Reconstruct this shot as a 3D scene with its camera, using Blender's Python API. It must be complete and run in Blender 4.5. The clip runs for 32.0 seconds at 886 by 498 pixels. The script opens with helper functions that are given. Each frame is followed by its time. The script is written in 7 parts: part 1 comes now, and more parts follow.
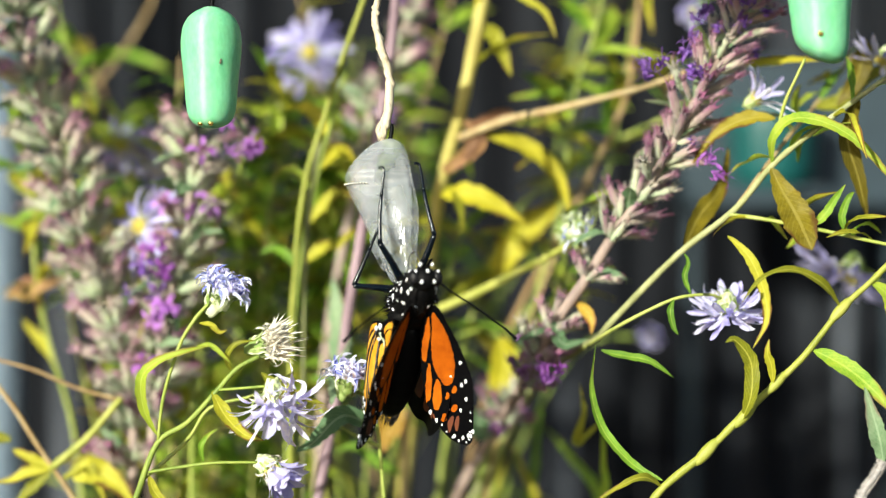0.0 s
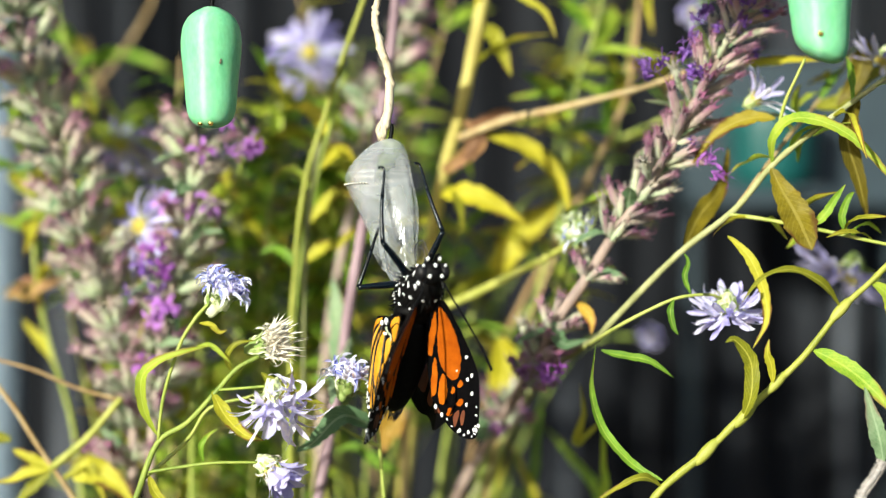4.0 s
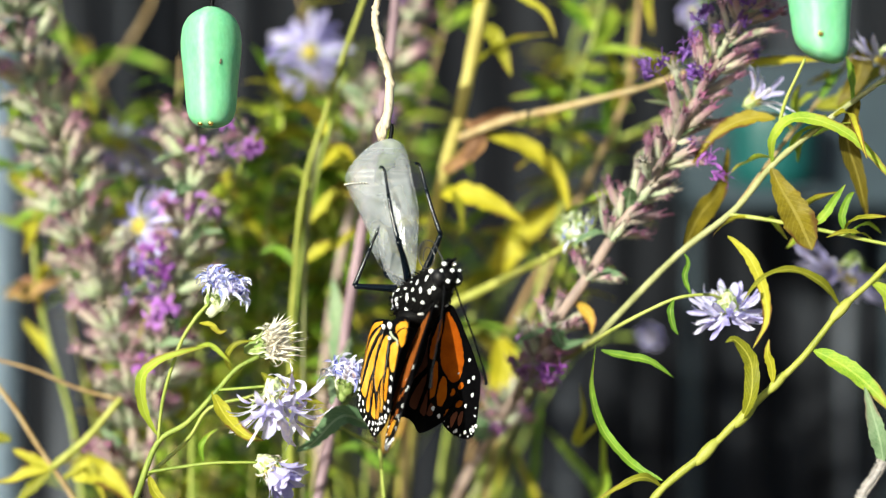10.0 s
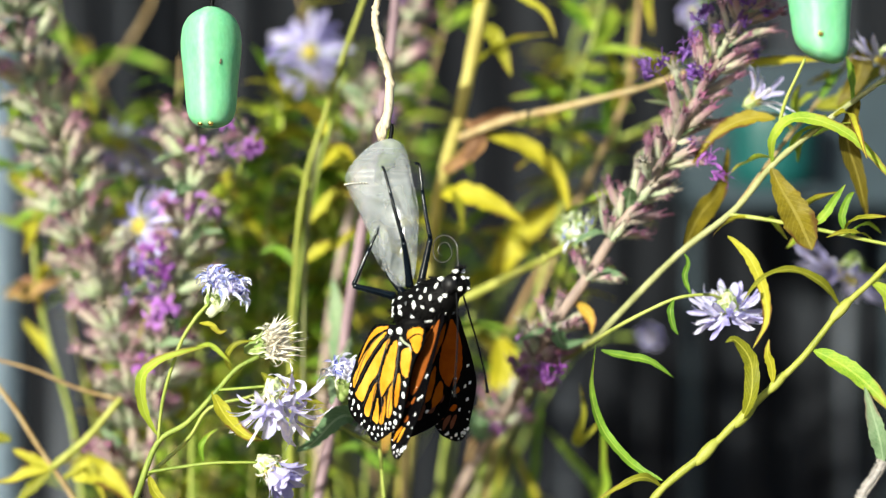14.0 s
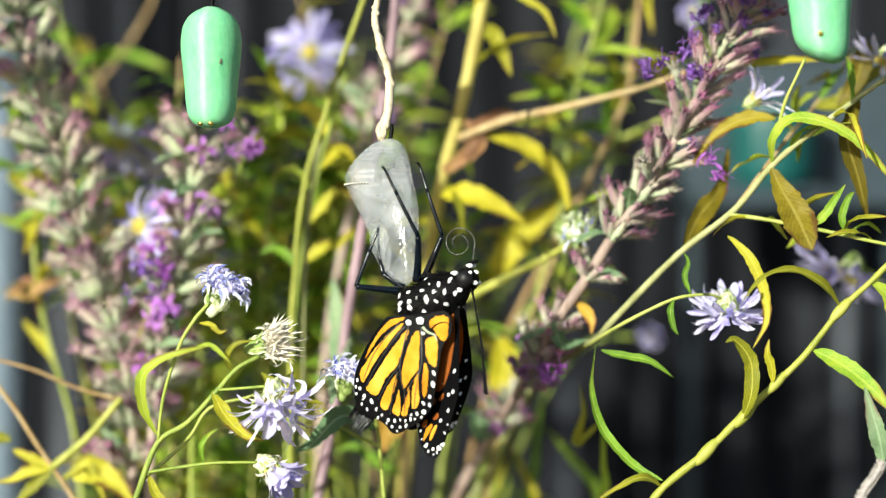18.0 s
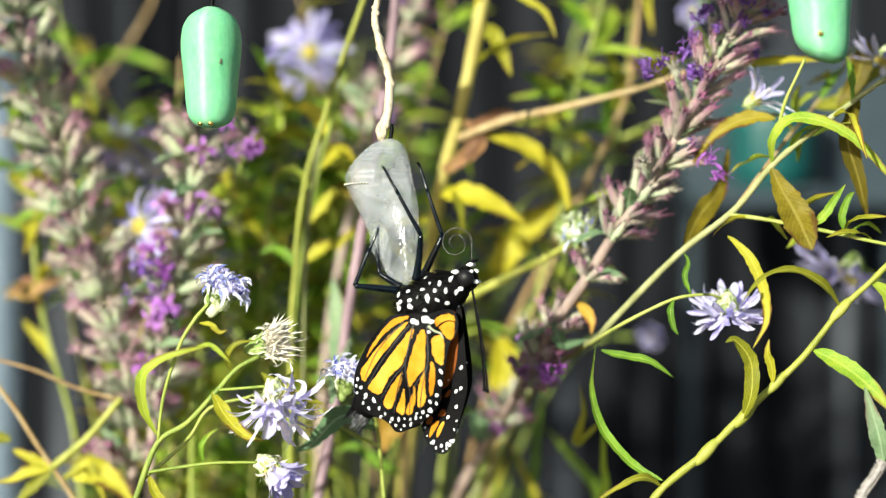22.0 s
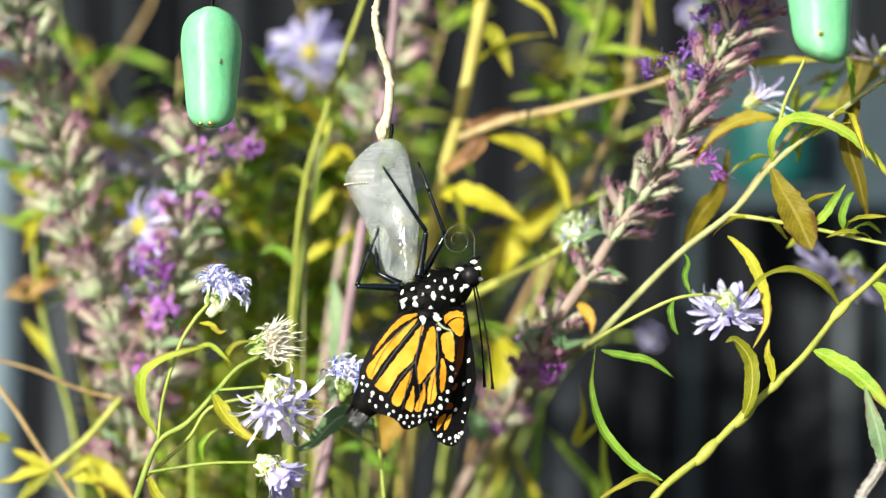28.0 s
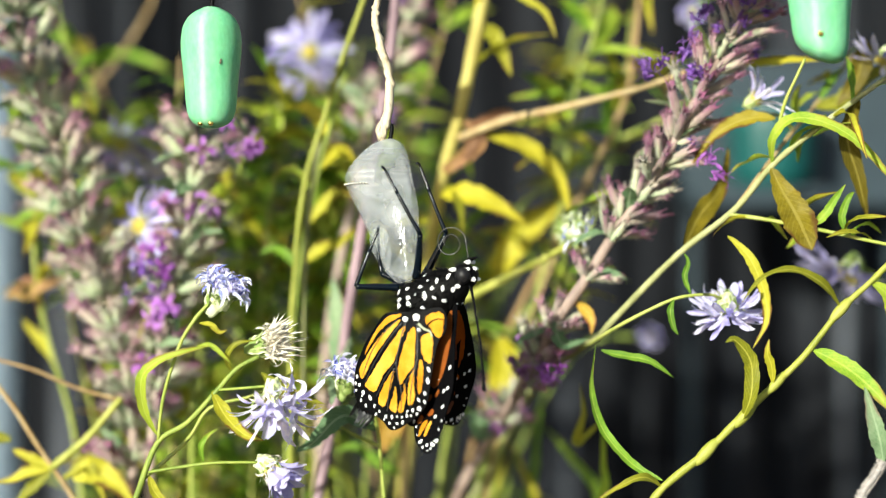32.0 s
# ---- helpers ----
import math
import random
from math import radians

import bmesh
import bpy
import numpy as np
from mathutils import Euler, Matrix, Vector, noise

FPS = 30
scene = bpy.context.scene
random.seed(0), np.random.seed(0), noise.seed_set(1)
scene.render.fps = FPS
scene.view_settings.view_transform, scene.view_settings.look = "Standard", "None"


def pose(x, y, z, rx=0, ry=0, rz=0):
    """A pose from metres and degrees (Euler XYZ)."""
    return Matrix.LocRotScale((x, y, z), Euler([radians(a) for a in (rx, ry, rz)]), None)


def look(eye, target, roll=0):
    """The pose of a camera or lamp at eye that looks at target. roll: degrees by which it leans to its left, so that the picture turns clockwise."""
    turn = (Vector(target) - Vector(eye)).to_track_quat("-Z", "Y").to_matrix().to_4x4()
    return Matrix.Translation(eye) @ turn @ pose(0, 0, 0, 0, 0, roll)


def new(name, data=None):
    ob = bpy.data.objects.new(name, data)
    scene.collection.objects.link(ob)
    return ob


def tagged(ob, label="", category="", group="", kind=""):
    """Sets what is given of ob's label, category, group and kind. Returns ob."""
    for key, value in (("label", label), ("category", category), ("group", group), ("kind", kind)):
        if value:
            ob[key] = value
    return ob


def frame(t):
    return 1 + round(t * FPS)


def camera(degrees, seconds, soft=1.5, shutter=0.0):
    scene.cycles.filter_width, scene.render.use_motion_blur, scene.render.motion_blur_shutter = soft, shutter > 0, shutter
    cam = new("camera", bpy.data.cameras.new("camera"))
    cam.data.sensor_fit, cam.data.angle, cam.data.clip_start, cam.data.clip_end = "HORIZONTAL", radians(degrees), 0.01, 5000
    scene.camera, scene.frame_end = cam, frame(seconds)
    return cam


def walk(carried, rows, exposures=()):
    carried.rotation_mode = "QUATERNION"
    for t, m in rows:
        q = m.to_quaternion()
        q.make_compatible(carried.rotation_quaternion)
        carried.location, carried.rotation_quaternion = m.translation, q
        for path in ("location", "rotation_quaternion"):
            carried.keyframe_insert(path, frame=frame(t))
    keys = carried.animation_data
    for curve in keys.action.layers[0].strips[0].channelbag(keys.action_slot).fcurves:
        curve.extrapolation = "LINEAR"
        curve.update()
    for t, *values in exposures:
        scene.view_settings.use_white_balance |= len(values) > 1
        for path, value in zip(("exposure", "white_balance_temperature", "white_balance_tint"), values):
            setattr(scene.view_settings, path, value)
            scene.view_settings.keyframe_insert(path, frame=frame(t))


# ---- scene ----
# All lengths below are in centimetres; CM turns them into metres.
from mathutils.geometry import delaunay_2d_cdt

CM = 0.01

# ---- camera ----
cam = camera(24, 32.0, soft=1.25)
cam.data.dof.use_dof = True
cam.data.dof.focus_distance = 0.42
cam.data.dof.aperture_fstop = 6.2
EYE = pose(0, -0.42, 0.50, 90, 0, 0)
walk(cam, [(0.0, EYE), (32.0, EYE)], exposures=[(0.0, 0.66), (32.0, 0.72)])

# ---- daylight ----
SUN_FROM = Vector((-0.50, -0.80, 0.31)).normalized()
world = bpy.data.worlds.new("sky")
scene.world = world
world.use_nodes = True
sky = world.node_tree.nodes.new("ShaderNodeTexSky")
sky.sky_type = "NISHITA"
sky.sun_disc = False
sky.sun_elevation = math.asin(SUN_FROM.z)
sky.sun_rotation = math.atan2(SUN_FROM.x, SUN_FROM.y)
world.node_tree.links.new(sky.outputs[0], world.node_tree.nodes["Background"].inputs[0])
world.node_tree.nodes["Background"].inputs[1].default_value = 0.10
sun_data = bpy.data.lights.new("sun", "SUN")
sun_data.energy = 5.0
sun_data.angle = radians(0.6)
sun_data.color = (0.985, 1.0, 0.87)
sun = new("sun", sun_data)
sun.matrix_world = look(SUN_FROM * 3, (0, 0, 0))


# ---- materials ----
def shader(name):
    m = bpy.data.materials.new(name)
    m.use_nodes = True
    return m, m.node_tree.nodes, m.node_tree.links, m.node_tree.nodes["Principled BSDF"]


def surface(name, colours, rough=0.5, scale=900.0, metal=0.0, bump=0.15, thin=0.0, sheen=0.0, coat=0.0,
            detail_scale=4000.0, vary=0.0, sub=0.0, sub_radius=0.002, stretch=(1, 1, 1), wear=None, spec=0.5, coat_rough=0.3, shift=(0, 0, 0)):
    """A surface of two or more colours mixed by grain at two scales and by the piece's own random value."""
    m, n, l, b = shader(name)
    co = n.new("ShaderNodeTexCoord")
    mp = n.new("ShaderNodeMapping")
    mp.inputs["Scale"].default_value = stretch
    mp.inputs["Location"].default_value = shift
    l.new(co.outputs["Object"], mp.inputs[0])
    t1, t2 = n.new("ShaderNodeTexNoise"), n.new("ShaderNodeTexNoise")
    for t, s in ((t1, scale), (t2, detail_scale)):
        t.inputs["Scale"].default_value = s
        t.inputs["Detail"].default_value = 3
        l.new(mp.outputs[0], t.inputs["Vector"])
    mix = n.new("ShaderNodeMath")
    mix.operation = "MULTIPLY_ADD"
    mix.inputs[1].default_value = 0.35
    l.new(t2.outputs["Fac"], mix.inputs[0])
    half = n.new("ShaderNodeMath")
    half.operation = "MULTIPLY"
    half.inputs[1].default_value = 0.65
    l.new(t1.outputs["Fac"], half.inputs[0])
    l.new(half.outputs[0], mix.inputs[2])
    value = mix
    if vary:
        info = n.new("ShaderNodeObjectInfo")
        v = n.new("ShaderNodeMath")
        v.operation = "MULTIPLY_ADD"
        v.inputs[1].default_value = vary
        l.new(info.outputs["Random"], v.inputs[0])
        c = n.new("ShaderNodeMath")
        c.operation = "SUBTRACT"
        c.inputs[1].default_value = vary / 2
        l.new(mix.outputs[0], v.inputs[2])
        l.new(v.outputs[0], c.inputs[0])
        value = c
    ramp = n.new("ShaderNodeValToRGB")
    cr = ramp.color_ramp
    k = len(colours)
    cr.elements[0].position, cr.elements[0].color = 0.28, (*colours[0], 1)
    cr.elements[1].position, cr.elements[1].color = 0.72, (*colours[-1], 1)
    for i in range(1, k - 1):
        cr.elements.new(0.28 + 0.44 * i / (k - 1)).color = (*colours[i], 1)
    l.new(value.outputs[0], ramp.inputs[0])
    colour = ramp
    if wear:
        tw = n.new("ShaderNodeTexNoise")
        tw.inputs["Scale"].default_value = wear[1]
        tw.inputs["Detail"].default_value = 5
        l.new(mp.outputs[0], tw.inputs["Vector"])
        wr = n.new("ShaderNodeValToRGB")
        wr.color_ramp.elements[0].position = wear[2]
        wr.color_ramp.elements[1].position = wear[2] + 0.06
        l.new(tw.outputs["Fac"], wr.inputs[0])
        mx = n.new("ShaderNodeMix")
        mx.data_type = "RGBA"
        mx.inputs[7].default_value = (*wear[0], 1)
        l.new(wr.outputs[0], mx.inputs[0])
        l.new(ramp.outputs[0], mx.inputs[6])
        colour = mx
    out = colour.outputs[2] if wear else colour.outputs[0]
    l.new(out, b.inputs["Base Color"])
    b.inputs["Roughness"].default_value = rough
    b.inputs["Metallic"].default_value = metal
    b.inputs["Specular IOR Level"].default_value = spec
    b.inputs["Sheen Weight"].default_value = sheen
    b.inputs["Coat Weight"].default_value = coat
    b.inputs["Coat Roughness"].default_value = coat_rough
    if sub:
        b.inputs["Subsurface Weight"].default_value = sub
        b.inputs["Subsurface Scale"].default_value = sub_radius
    if bump:
        bp = n.new("ShaderNodeBump")
        bp.inputs["Strength"].default_value = bump
        bp.inputs["Distance"].default_value = 0.0004
        l.new(mix.outputs[0], bp.inputs["Height"])
        l.new(bp.outputs[0], b.inputs["Normal"])
    if thin:
        tr = n.new("ShaderNodeBsdfTranslucent")
        l.new(out, tr.inputs[0])
        ms = n.new("ShaderNodeMixShader")
        ms.inputs[0].default_value = thin
        l.new(b.outputs[0], ms.inputs[1])
        l.new(tr.outputs[0], ms.inputs[2])
        l.new(ms.outputs[0], n["Material Output"].inputs[0])
    return m


def leaf_surface(name, colours, dry, thin=0.38, rough=0.5, dryness=0.5, vary=0.55):
    """A leaf: colour by plant and patch, paler midrib and side veins, dry edge and tip."""
    m, n, l, b = shader(name)
    uv, co = n.new("ShaderNodeUVMap"), n.new("ShaderNodeTexCoord")
    uv.uv_map = "leaf"
    sep = n.new("ShaderNodeSeparateXYZ")
    l.new(uv.outputs[0], sep.inputs[0])

    def calc(op, x, y=None, z=None):
        q = n.new("ShaderNodeMath")
        q.operation = op
        for k, value in enumerate((x, y, z)):
            if value is None:
                continue
            if isinstance(value, (int, float)):
                q.inputs[k].default_value = value
            else:
                l.new(value, q.inputs[k])
        return q.outputs[0]

    def grain(scale, detail=4):
        t = n.new("ShaderNodeTexNoise")
        t.inputs["Scale"].default_value, t.inputs["Detail"].default_value = scale, detail
        l.new(co.outputs["Object"], t.inputs["Vector"])
        return t.outputs["Fac"]

    def blend(fac, c1, c2):
        q = n.new("ShaderNodeMix")
        q.data_type = "RGBA"
        l.new(fac, q.inputs[0])
        for k, c in ((6, c1), (7, c2)):
            if isinstance(c, tuple):
                q.inputs[k].default_value = (*c, 1)
            else:
                l.new(c, q.inputs[k])
        return q.outputs[2]

    coarse, fine = grain(180), grain(1600)
    info = n.new("ShaderNodeObjectInfo")
    tone = calc("MULTIPLY_ADD", info.outputs["Random"], vary, calc("MULTIPLY_ADD", coarse, 0.6, calc("MULTIPLY_ADD", fine, 0.35, -vary / 2)))
    ramp = n.new("ShaderNodeValToRGB")
    cr = ramp.color_ramp
    cr.elements[0].position, cr.elements[0].color = 0.25, (*colours[0], 1)
    cr.elements[1].position, cr.elements[1].color = 0.70, (*colours[2], 1)
    cr.elements.new(0.48).color = (*colours[1], 1)
    l.new(tone, ramp.inputs[0])
    across = calc("ABSOLUTE", calc("SUBTRACT", sep.outputs[0], 0.5))
    rib = calc("LESS_THAN", across, 0.045)
    vein = calc("GREATER_THAN", calc("SINE", calc("MULTIPLY", calc("SUBTRACT", sep.outputs[1], calc("MULTIPLY", across, 0.35)), 95.0)), 0.86)
    pale = calc("MAXIMUM", calc("MULTIPLY", rib, 0.45), calc("MULTIPLY", vein, 0.16))
    c = blend(pale, ramp.outputs[0], tuple(min(1.0, 1.25 * v + 0.08) for v in colours[2]))
    edge = calc("ADD", calc("MULTIPLY", across, 1.1), calc("MULTIPLY", sep.outputs[1], 0.55))
    worn = calc("ADD", edge, calc("MULTIPLY_ADD", coarse, 0.9, calc("MULTIPLY", info.outputs["Random"], 0.35)))
    fac = n.new("ShaderNodeMapRange")
    fac.inputs["From Min"].default_value, fac.inputs["From Max"].default_value = 1.65 - 0.5 * dryness, 1.80 - 0.5 * dryness
    l.new(worn, fac.inputs[0])
    c = blend(fac.outputs[0], c, dry)
    l.new(c, b.inputs["Base Color"])
    b.inputs["Roughness"].default_value = rough
    b.inputs["Specular IOR Level"].default_value = 0.3
    bp = n.new("ShaderNodeBump")
    bp.inputs["Strength"].default_value, bp.inputs["Distance"].default_value = 0.5, 0.0005
    l.new(calc("ADD", calc("MULTIPLY", vein, -0.3), calc("ADD", calc("MULTIPLY", rib, -0.6), calc("MULTIPLY_ADD", fine, 0.8, coarse))), bp.inputs["Height"])
    l.new(bp.outputs[0], b.inputs["Normal"])
    tr, ms = n.new("ShaderNodeBsdfTranslucent"), n.new("ShaderNodeMixShader")
    l.new(c, tr.inputs[0])
    ms.inputs[0].default_value = thin
    l.new(b.outputs[0], ms.inputs[1])
    l.new(tr.outputs[0], ms.inputs[2])
    l.new(ms.outputs[0], n["Material Output"].inputs[0])
    return m


M_LEAF = leaf_surface("leaf_green", [(0.09, 0.22, 0.014), (0.22, 0.40, 0.028), (0.42, 0.52, 0.045)], (0.34, 0.27, 0.05), dryness=0.35)
M_LEAF_YELLOW = leaf_surface("leaf_yellow", [(0.21, 0.22, 0.011), (0.39, 0.37, 0.02), (0.56, 0.52, 0.04)], (0.20, 0.10, 0.025), dryness=0.5)
M_LEAF_GOLD = leaf_surface("leaf_gold", [(0.38, 0.33, 0.014), (0.56, 0.49, 0.022), (0.68, 0.61, 0.04)], (0.30, 0.20, 0.03), thin=0.4, dryness=0.4, vary=0.2)
# ochre leaves, with the darkness of their shaded side put into the colour
M_LEAF_OCHRE_SHADED = leaf_surface("leaf_ochre_shaded", [(0.14, 0.11, 0.007), (0.27, 0.21, 0.012), (0.40, 0.32, 0.022)], (0.16, 0.08, 0.02), thin=0.45, dryness=0.5)
M_LEAF_BROWN = leaf_surface("leaf_brown", [(0.14, 0.06, 0.025), (0.26, 0.12, 0.05), (0.36, 0.20, 0.08)], (0.40, 0.30, 0.05), thin=0.2, rough=0.65, dryness=0.4)
M_LEAF_RUSTY = leaf_surface("leaf_rusty", [(0.30, 0.16, 0.02), (0.46, 0.27, 0.03), (0.56, 0.38, 0.05)], (0.28, 0.10, 0.03), thin=0.35, dryness=0.6)
M_LEAF_GREY = leaf_surface("leaf_grey_green", [(0.09, 0.17, 0.075), (0.17, 0.27, 0.135), (0.27, 0.35, 0.20)], (0.24, 0.20, 0.14), thin=0.22, rough=0.7, dryness=0.25)
M_STEM = surface("stem_green", [(0.14, 0.20, 0.03), (0.28, 0.34, 0.06), (0.42, 0.45, 0.12)], 0.5,  380, bump=0.5, spec=0.3, vary=0.3, stretch=(1, 1, 0.2))
M_STEM_YELLOW = surface("stem_yellow", [(0.16, 0.185, 0.022), (0.29, 0.305, 0.046), (0.42, 0.415, 0.10)], 0.5,  380, bump=0.5, spec=0.3, vary=0.25, stretch=(1, 1, 0.2))
M_STEM_PALE = surface("stem_pale", [(0.22, 0.23, 0.09), (0.35, 0.355, 0.165), (0.47, 0.46, 0.27)], 0.65, 380, bump=0.6, spec=0.2, vary=0.2, stretch=(1, 1, 0.2))
M_STEM_STRAW = surface("stem_straw", [(0.28, 0.22, 0.045), (0.45, 0.385, 0.10), (0.58, 0.51, 0.20)], 0.6, 380, bump=0.5, spec=0.3, stretch=(1, 1, 0.2))
M_STEM_TAN = surface("stem_tan", [(0.23, 0.13, 0.055), (0.37, 0.25, 0.11), (0.50, 0.39, 0.20)], 0.6,  380, bump=0.5, spec=0.3, vary=0.25, stretch=(1, 1, 0.2))
M_STEM_MAUVE = surface("stem_rose", [(0.16, 0.10, 0.11), (0.28, 0.185, 0.21), (0.39, 0.28, 0.31)], 0.6, 380, bump=0.5, spec=0.3, stretch=(1, 1, 0.2))
M_STEM_PINK = surface("stem_mauve", [(0.20, 0.14, 0.12), (0.34, 0.25, 0.21), (0.46, 0.37, 0.31)], 0.6,  380, bump=0.5, spec=0.3, vary=0.3, stretch=(1, 1, 0.2))
M_LILAC = surface("petal_lilac", [(0.62, 0.57, 0.92), (0.82, 0.78, 0.97), (0.95, 0.93, 0.99)], 0.6, 500, thin=0.22, vary=0.5, stretch=(4, 4, 1))
M_BLUE = surface("petal_blue", [(0.18, 0.21, 0.60), (0.44, 0.47, 0.80), (0.80, 0.80, 0.93)], 0.6, 900, thin=0.25, vary=0.6)
M_LILAC_MID = surface("petal_lilac_mid", [(0.44, 0.40, 0.76), (0.60, 0.56, 0.85), (0.76, 0.72, 0.91)], 0.6, 500, thin=0.4, vary=0.5, stretch=(4, 4, 1))
M_LILAC_SOFT = surface("petal_lilac_soft", [(0.46, 0.42, 0.78), (0.64, 0.60, 0.88), (0.82, 0.79, 0.94)], 0.6, 500, thin=0.25, vary=0.5, stretch=(4, 4, 1))
# lilac petals darkened in colour for the partial shade among the stems
M_LILAC_SHADED = surface("petal_lilac_shaded", [(0.30, 0.26, 0.60), (0.46, 0.42, 0.74), (0.62, 0.58, 0.84)], 0.6, 500, thin=0.3, vary=0.5, stretch=(4, 4, 1))
M_DISC = surface("disc_yellow", [(0.45, 0.34, 0.04), (0.62, 0.52, 0.10), (0.66, 0.62, 0.25)], 0.7, 1500, vary=0.2)
M_BRACT = surface("bract_green", [(0.24, 0.34, 0.08), (0.44, 0.53, 0.20), (0.72, 0.76, 0.50)], 0.6, 1100, thin=0.2, vary=0.6)
M_PURPLE = surface("corolla_purple", [(0.10, 0.03, 0.20), (0.20, 0.08, 0.38), (0.34, 0.17, 0.55)], 0.6, 600, thin=0.25, vary=0.5)
M_MAGENTA = surface("corolla_magenta", [(0.27, 0.06, 0.35), (0.43, 0.14, 0.54), (0.57, 0.27, 0.69)], 0.6, 600, thin=0.3, vary=0.5)
def calyx_surface(name, base, tip):
    """A hairy calyx: grey-green at its foot, wine-red at its teeth, each a little different."""
    m, n, l, b = shader(name)
    co, info, t = n.new("ShaderNodeTexCoord"), n.new("ShaderNodeObjectInfo"), n.new("ShaderNodeTexNoise")
    sep, ad, mr = n.new("ShaderNodeSeparateXYZ"), n.new("ShaderNodeMath"), n.new("ShaderNodeMapRange")
    t.inputs["Scale"].default_value, t.inputs["Detail"].default_value = 1500, 4
    mp = n.new("ShaderNodeMapping")
    mp.inputs["Scale"].default_value = (1, 1, 0.15)
    l.new(co.outputs["Object"], mp.inputs[0])
    l.new(mp.outputs[0], t.inputs["Vector"])
    l.new(co.outputs["Generated"], sep.inputs[0])
    ad.operation = "MULTIPLY_ADD"
    ad.inputs[1].default_value = 0.7
    l.new(t.outputs["Fac"], ad.inputs[0])
    l.new(sep.outputs[2], ad.inputs[2])
    mr.inputs["From Min"].default_value, mr.inputs["From Max"].default_value = 0.55, 1.25
    l.new(ad.outputs[0], mr.inputs[0])
    mx, hs = n.new("ShaderNodeMix"), n.new("ShaderNodeHueSaturation")
    mx.data_type = "RGBA"
    mx.inputs[6].default_value, mx.inputs[7].default_value = (*base, 1), (*tip, 1)
    l.new(mr.outputs[0], mx.inputs[0])
    vr = n.new("ShaderNodeMapRange")
    vr.inputs["To Min"].default_value, vr.inputs["To Max"].default_value = 0.75, 1.5
    l.new(info.outputs["Random"], vr.inputs[0])
    l.new(vr.outputs[0], hs.inputs["Value"])
    l.new(mx.outputs[2], hs.inputs["Color"])
    l.new(hs.outputs[0], b.inputs["Base Color"])
    b.inputs["Roughness"].default_value = 0.8
    b.inputs["Specular IOR Level"].default_value = 0.2
    b.inputs["Sheen Weight"].default_value = 0.35
    bp = n.new("ShaderNodeBump")
    bp.inputs["Strength"].default_value, bp.inputs["Distance"].default_value = 0.6, 0.0004
    l.new(t.outputs["Fac"], bp.inputs["Height"])
    l.new(bp.outputs[0], b.inputs["Normal"])
    return m


M_CALYX = calyx_surface("calyx_pink_grey", (0.33, 0.37, 0.23), (0.29, 0.125, 0.185))
M_CALYX_GREEN = calyx_surface("calyx_grey_green", (0.32, 0.39, 0.23), (0.30, 0.24, 0.20))
M_CALYX_RED = calyx_surface("calyx_wine", (0.27, 0.23, 0.18), (0.19, 0.05, 0.12))
M_STYLE = surface("style_wine", [(0.10, 0.02, 0.05), (0.2, 0.05, 0.09)], 0.6, 900)
M_FELT = surface("stem_felt_grey", [(0.22, 0.20, 0.19), (0.36, 0.33, 0.31), (0.50, 0.47, 0.44)], 0.9, 900, bump=0.5, spec=0.1)
M_DRY = surface("dry_bristles", [(0.62, 0.55, 0.42), (0.82, 0.77, 0.66), (0.92, 0.89, 0.82)], 0.8, 900, thin=0.25, vary=0.3)
M_TWINE = surface("dry_twisted_stalk", [(0.30, 0.22, 0.13), (0.55, 0.46, 0.32), (0.72, 0.65, 0.52)], 0.75, 600, stretch=(1, 1, 0.3), bump=0.5)
M_TWIG = surface("twig_bark", [(0.10, 0.07, 0.04), (0.2, 0.15, 0.1)], 0.85, 300, bump=0.6)
M_PUPA = surface("pupa_jade", [(0.11, 0.42, 0.19), (0.18, 0.55, 0.28), (0.25, 0.64, 0.36)], 0.56, 190, bump=0.10, coat=0.0, sub=0.25, sub_radius=0.003, stretch=(1, 1, 0.4), detail_scale=1500, coat_rough=0.3)
for key, value in (("Anisotropic", 0.85), ("Anisotropic Rotation", 0.25), ("Specular IOR Level", 0.9)):
    M_PUPA.node_tree.nodes["Principled BSDF"].inputs[key].default_value = value
M_GOLD = surface("pupa_gold", [(0.85, 0.55, 0.10), (0.95, 0.75, 0.25)], 0.2, 900, metal=1.0, bump=0)
M_BLACK = surface("chitin_black", [(0.0010, 0.0010, 0.0014), (0.0035, 0.0035, 0.0042)], 0.5, 1200, bump=0.2, spec=0.10)
M_LEG = surface("leg_blue_black", [(0.0006, 0.0015, 0.003), (0.002, 0.006, 0.011)], 0.22, 1200, bump=0.1, spec=0.35)
M_FUR = surface("black_fur", [(0.0008, 0.0008, 0.001), (0.004, 0.0037, 0.0037)], 0.6, 1500, spec=0.09)
M_WING_BLACK = surface("wing_black_scales", [(0.0006, 0.0006, 0.0009), (0.0025, 0.0022, 0.0027)], 0.5, 900, bump=0.35, detail_scale=9000, spec=0.06)
M_WING_YELLOW = surface("wing_amber_scales", [(0.56, 0.17, 0.004), (0.70, 0.31, 0.018), (0.78, 0.46, 0.07)], 0.75, 260, bump=0.25, thin=0.2, detail_scale=7000, vary=0.2, spec=0.12)
M_WING_ORANGE = surface("wing_orange_scales", [(0.30, 0.055, 0.0015), (0.44, 0.095, 0.0025), (0.52, 0.14, 0.005)], 0.75, 300, bump=0.25, thin=0.1, detail_scale=7000, vary=0.2, spec=0.08)
# fore wing underside: shade at a grazing angle is put into this darker orange
M_WING_UNDER_SHADED = surface("wing_shaded_orange_scales", [(0.16, 0.04, 0.006), (0.28, 0.08, 0.012)], 0.7, 300, spec=0.1)
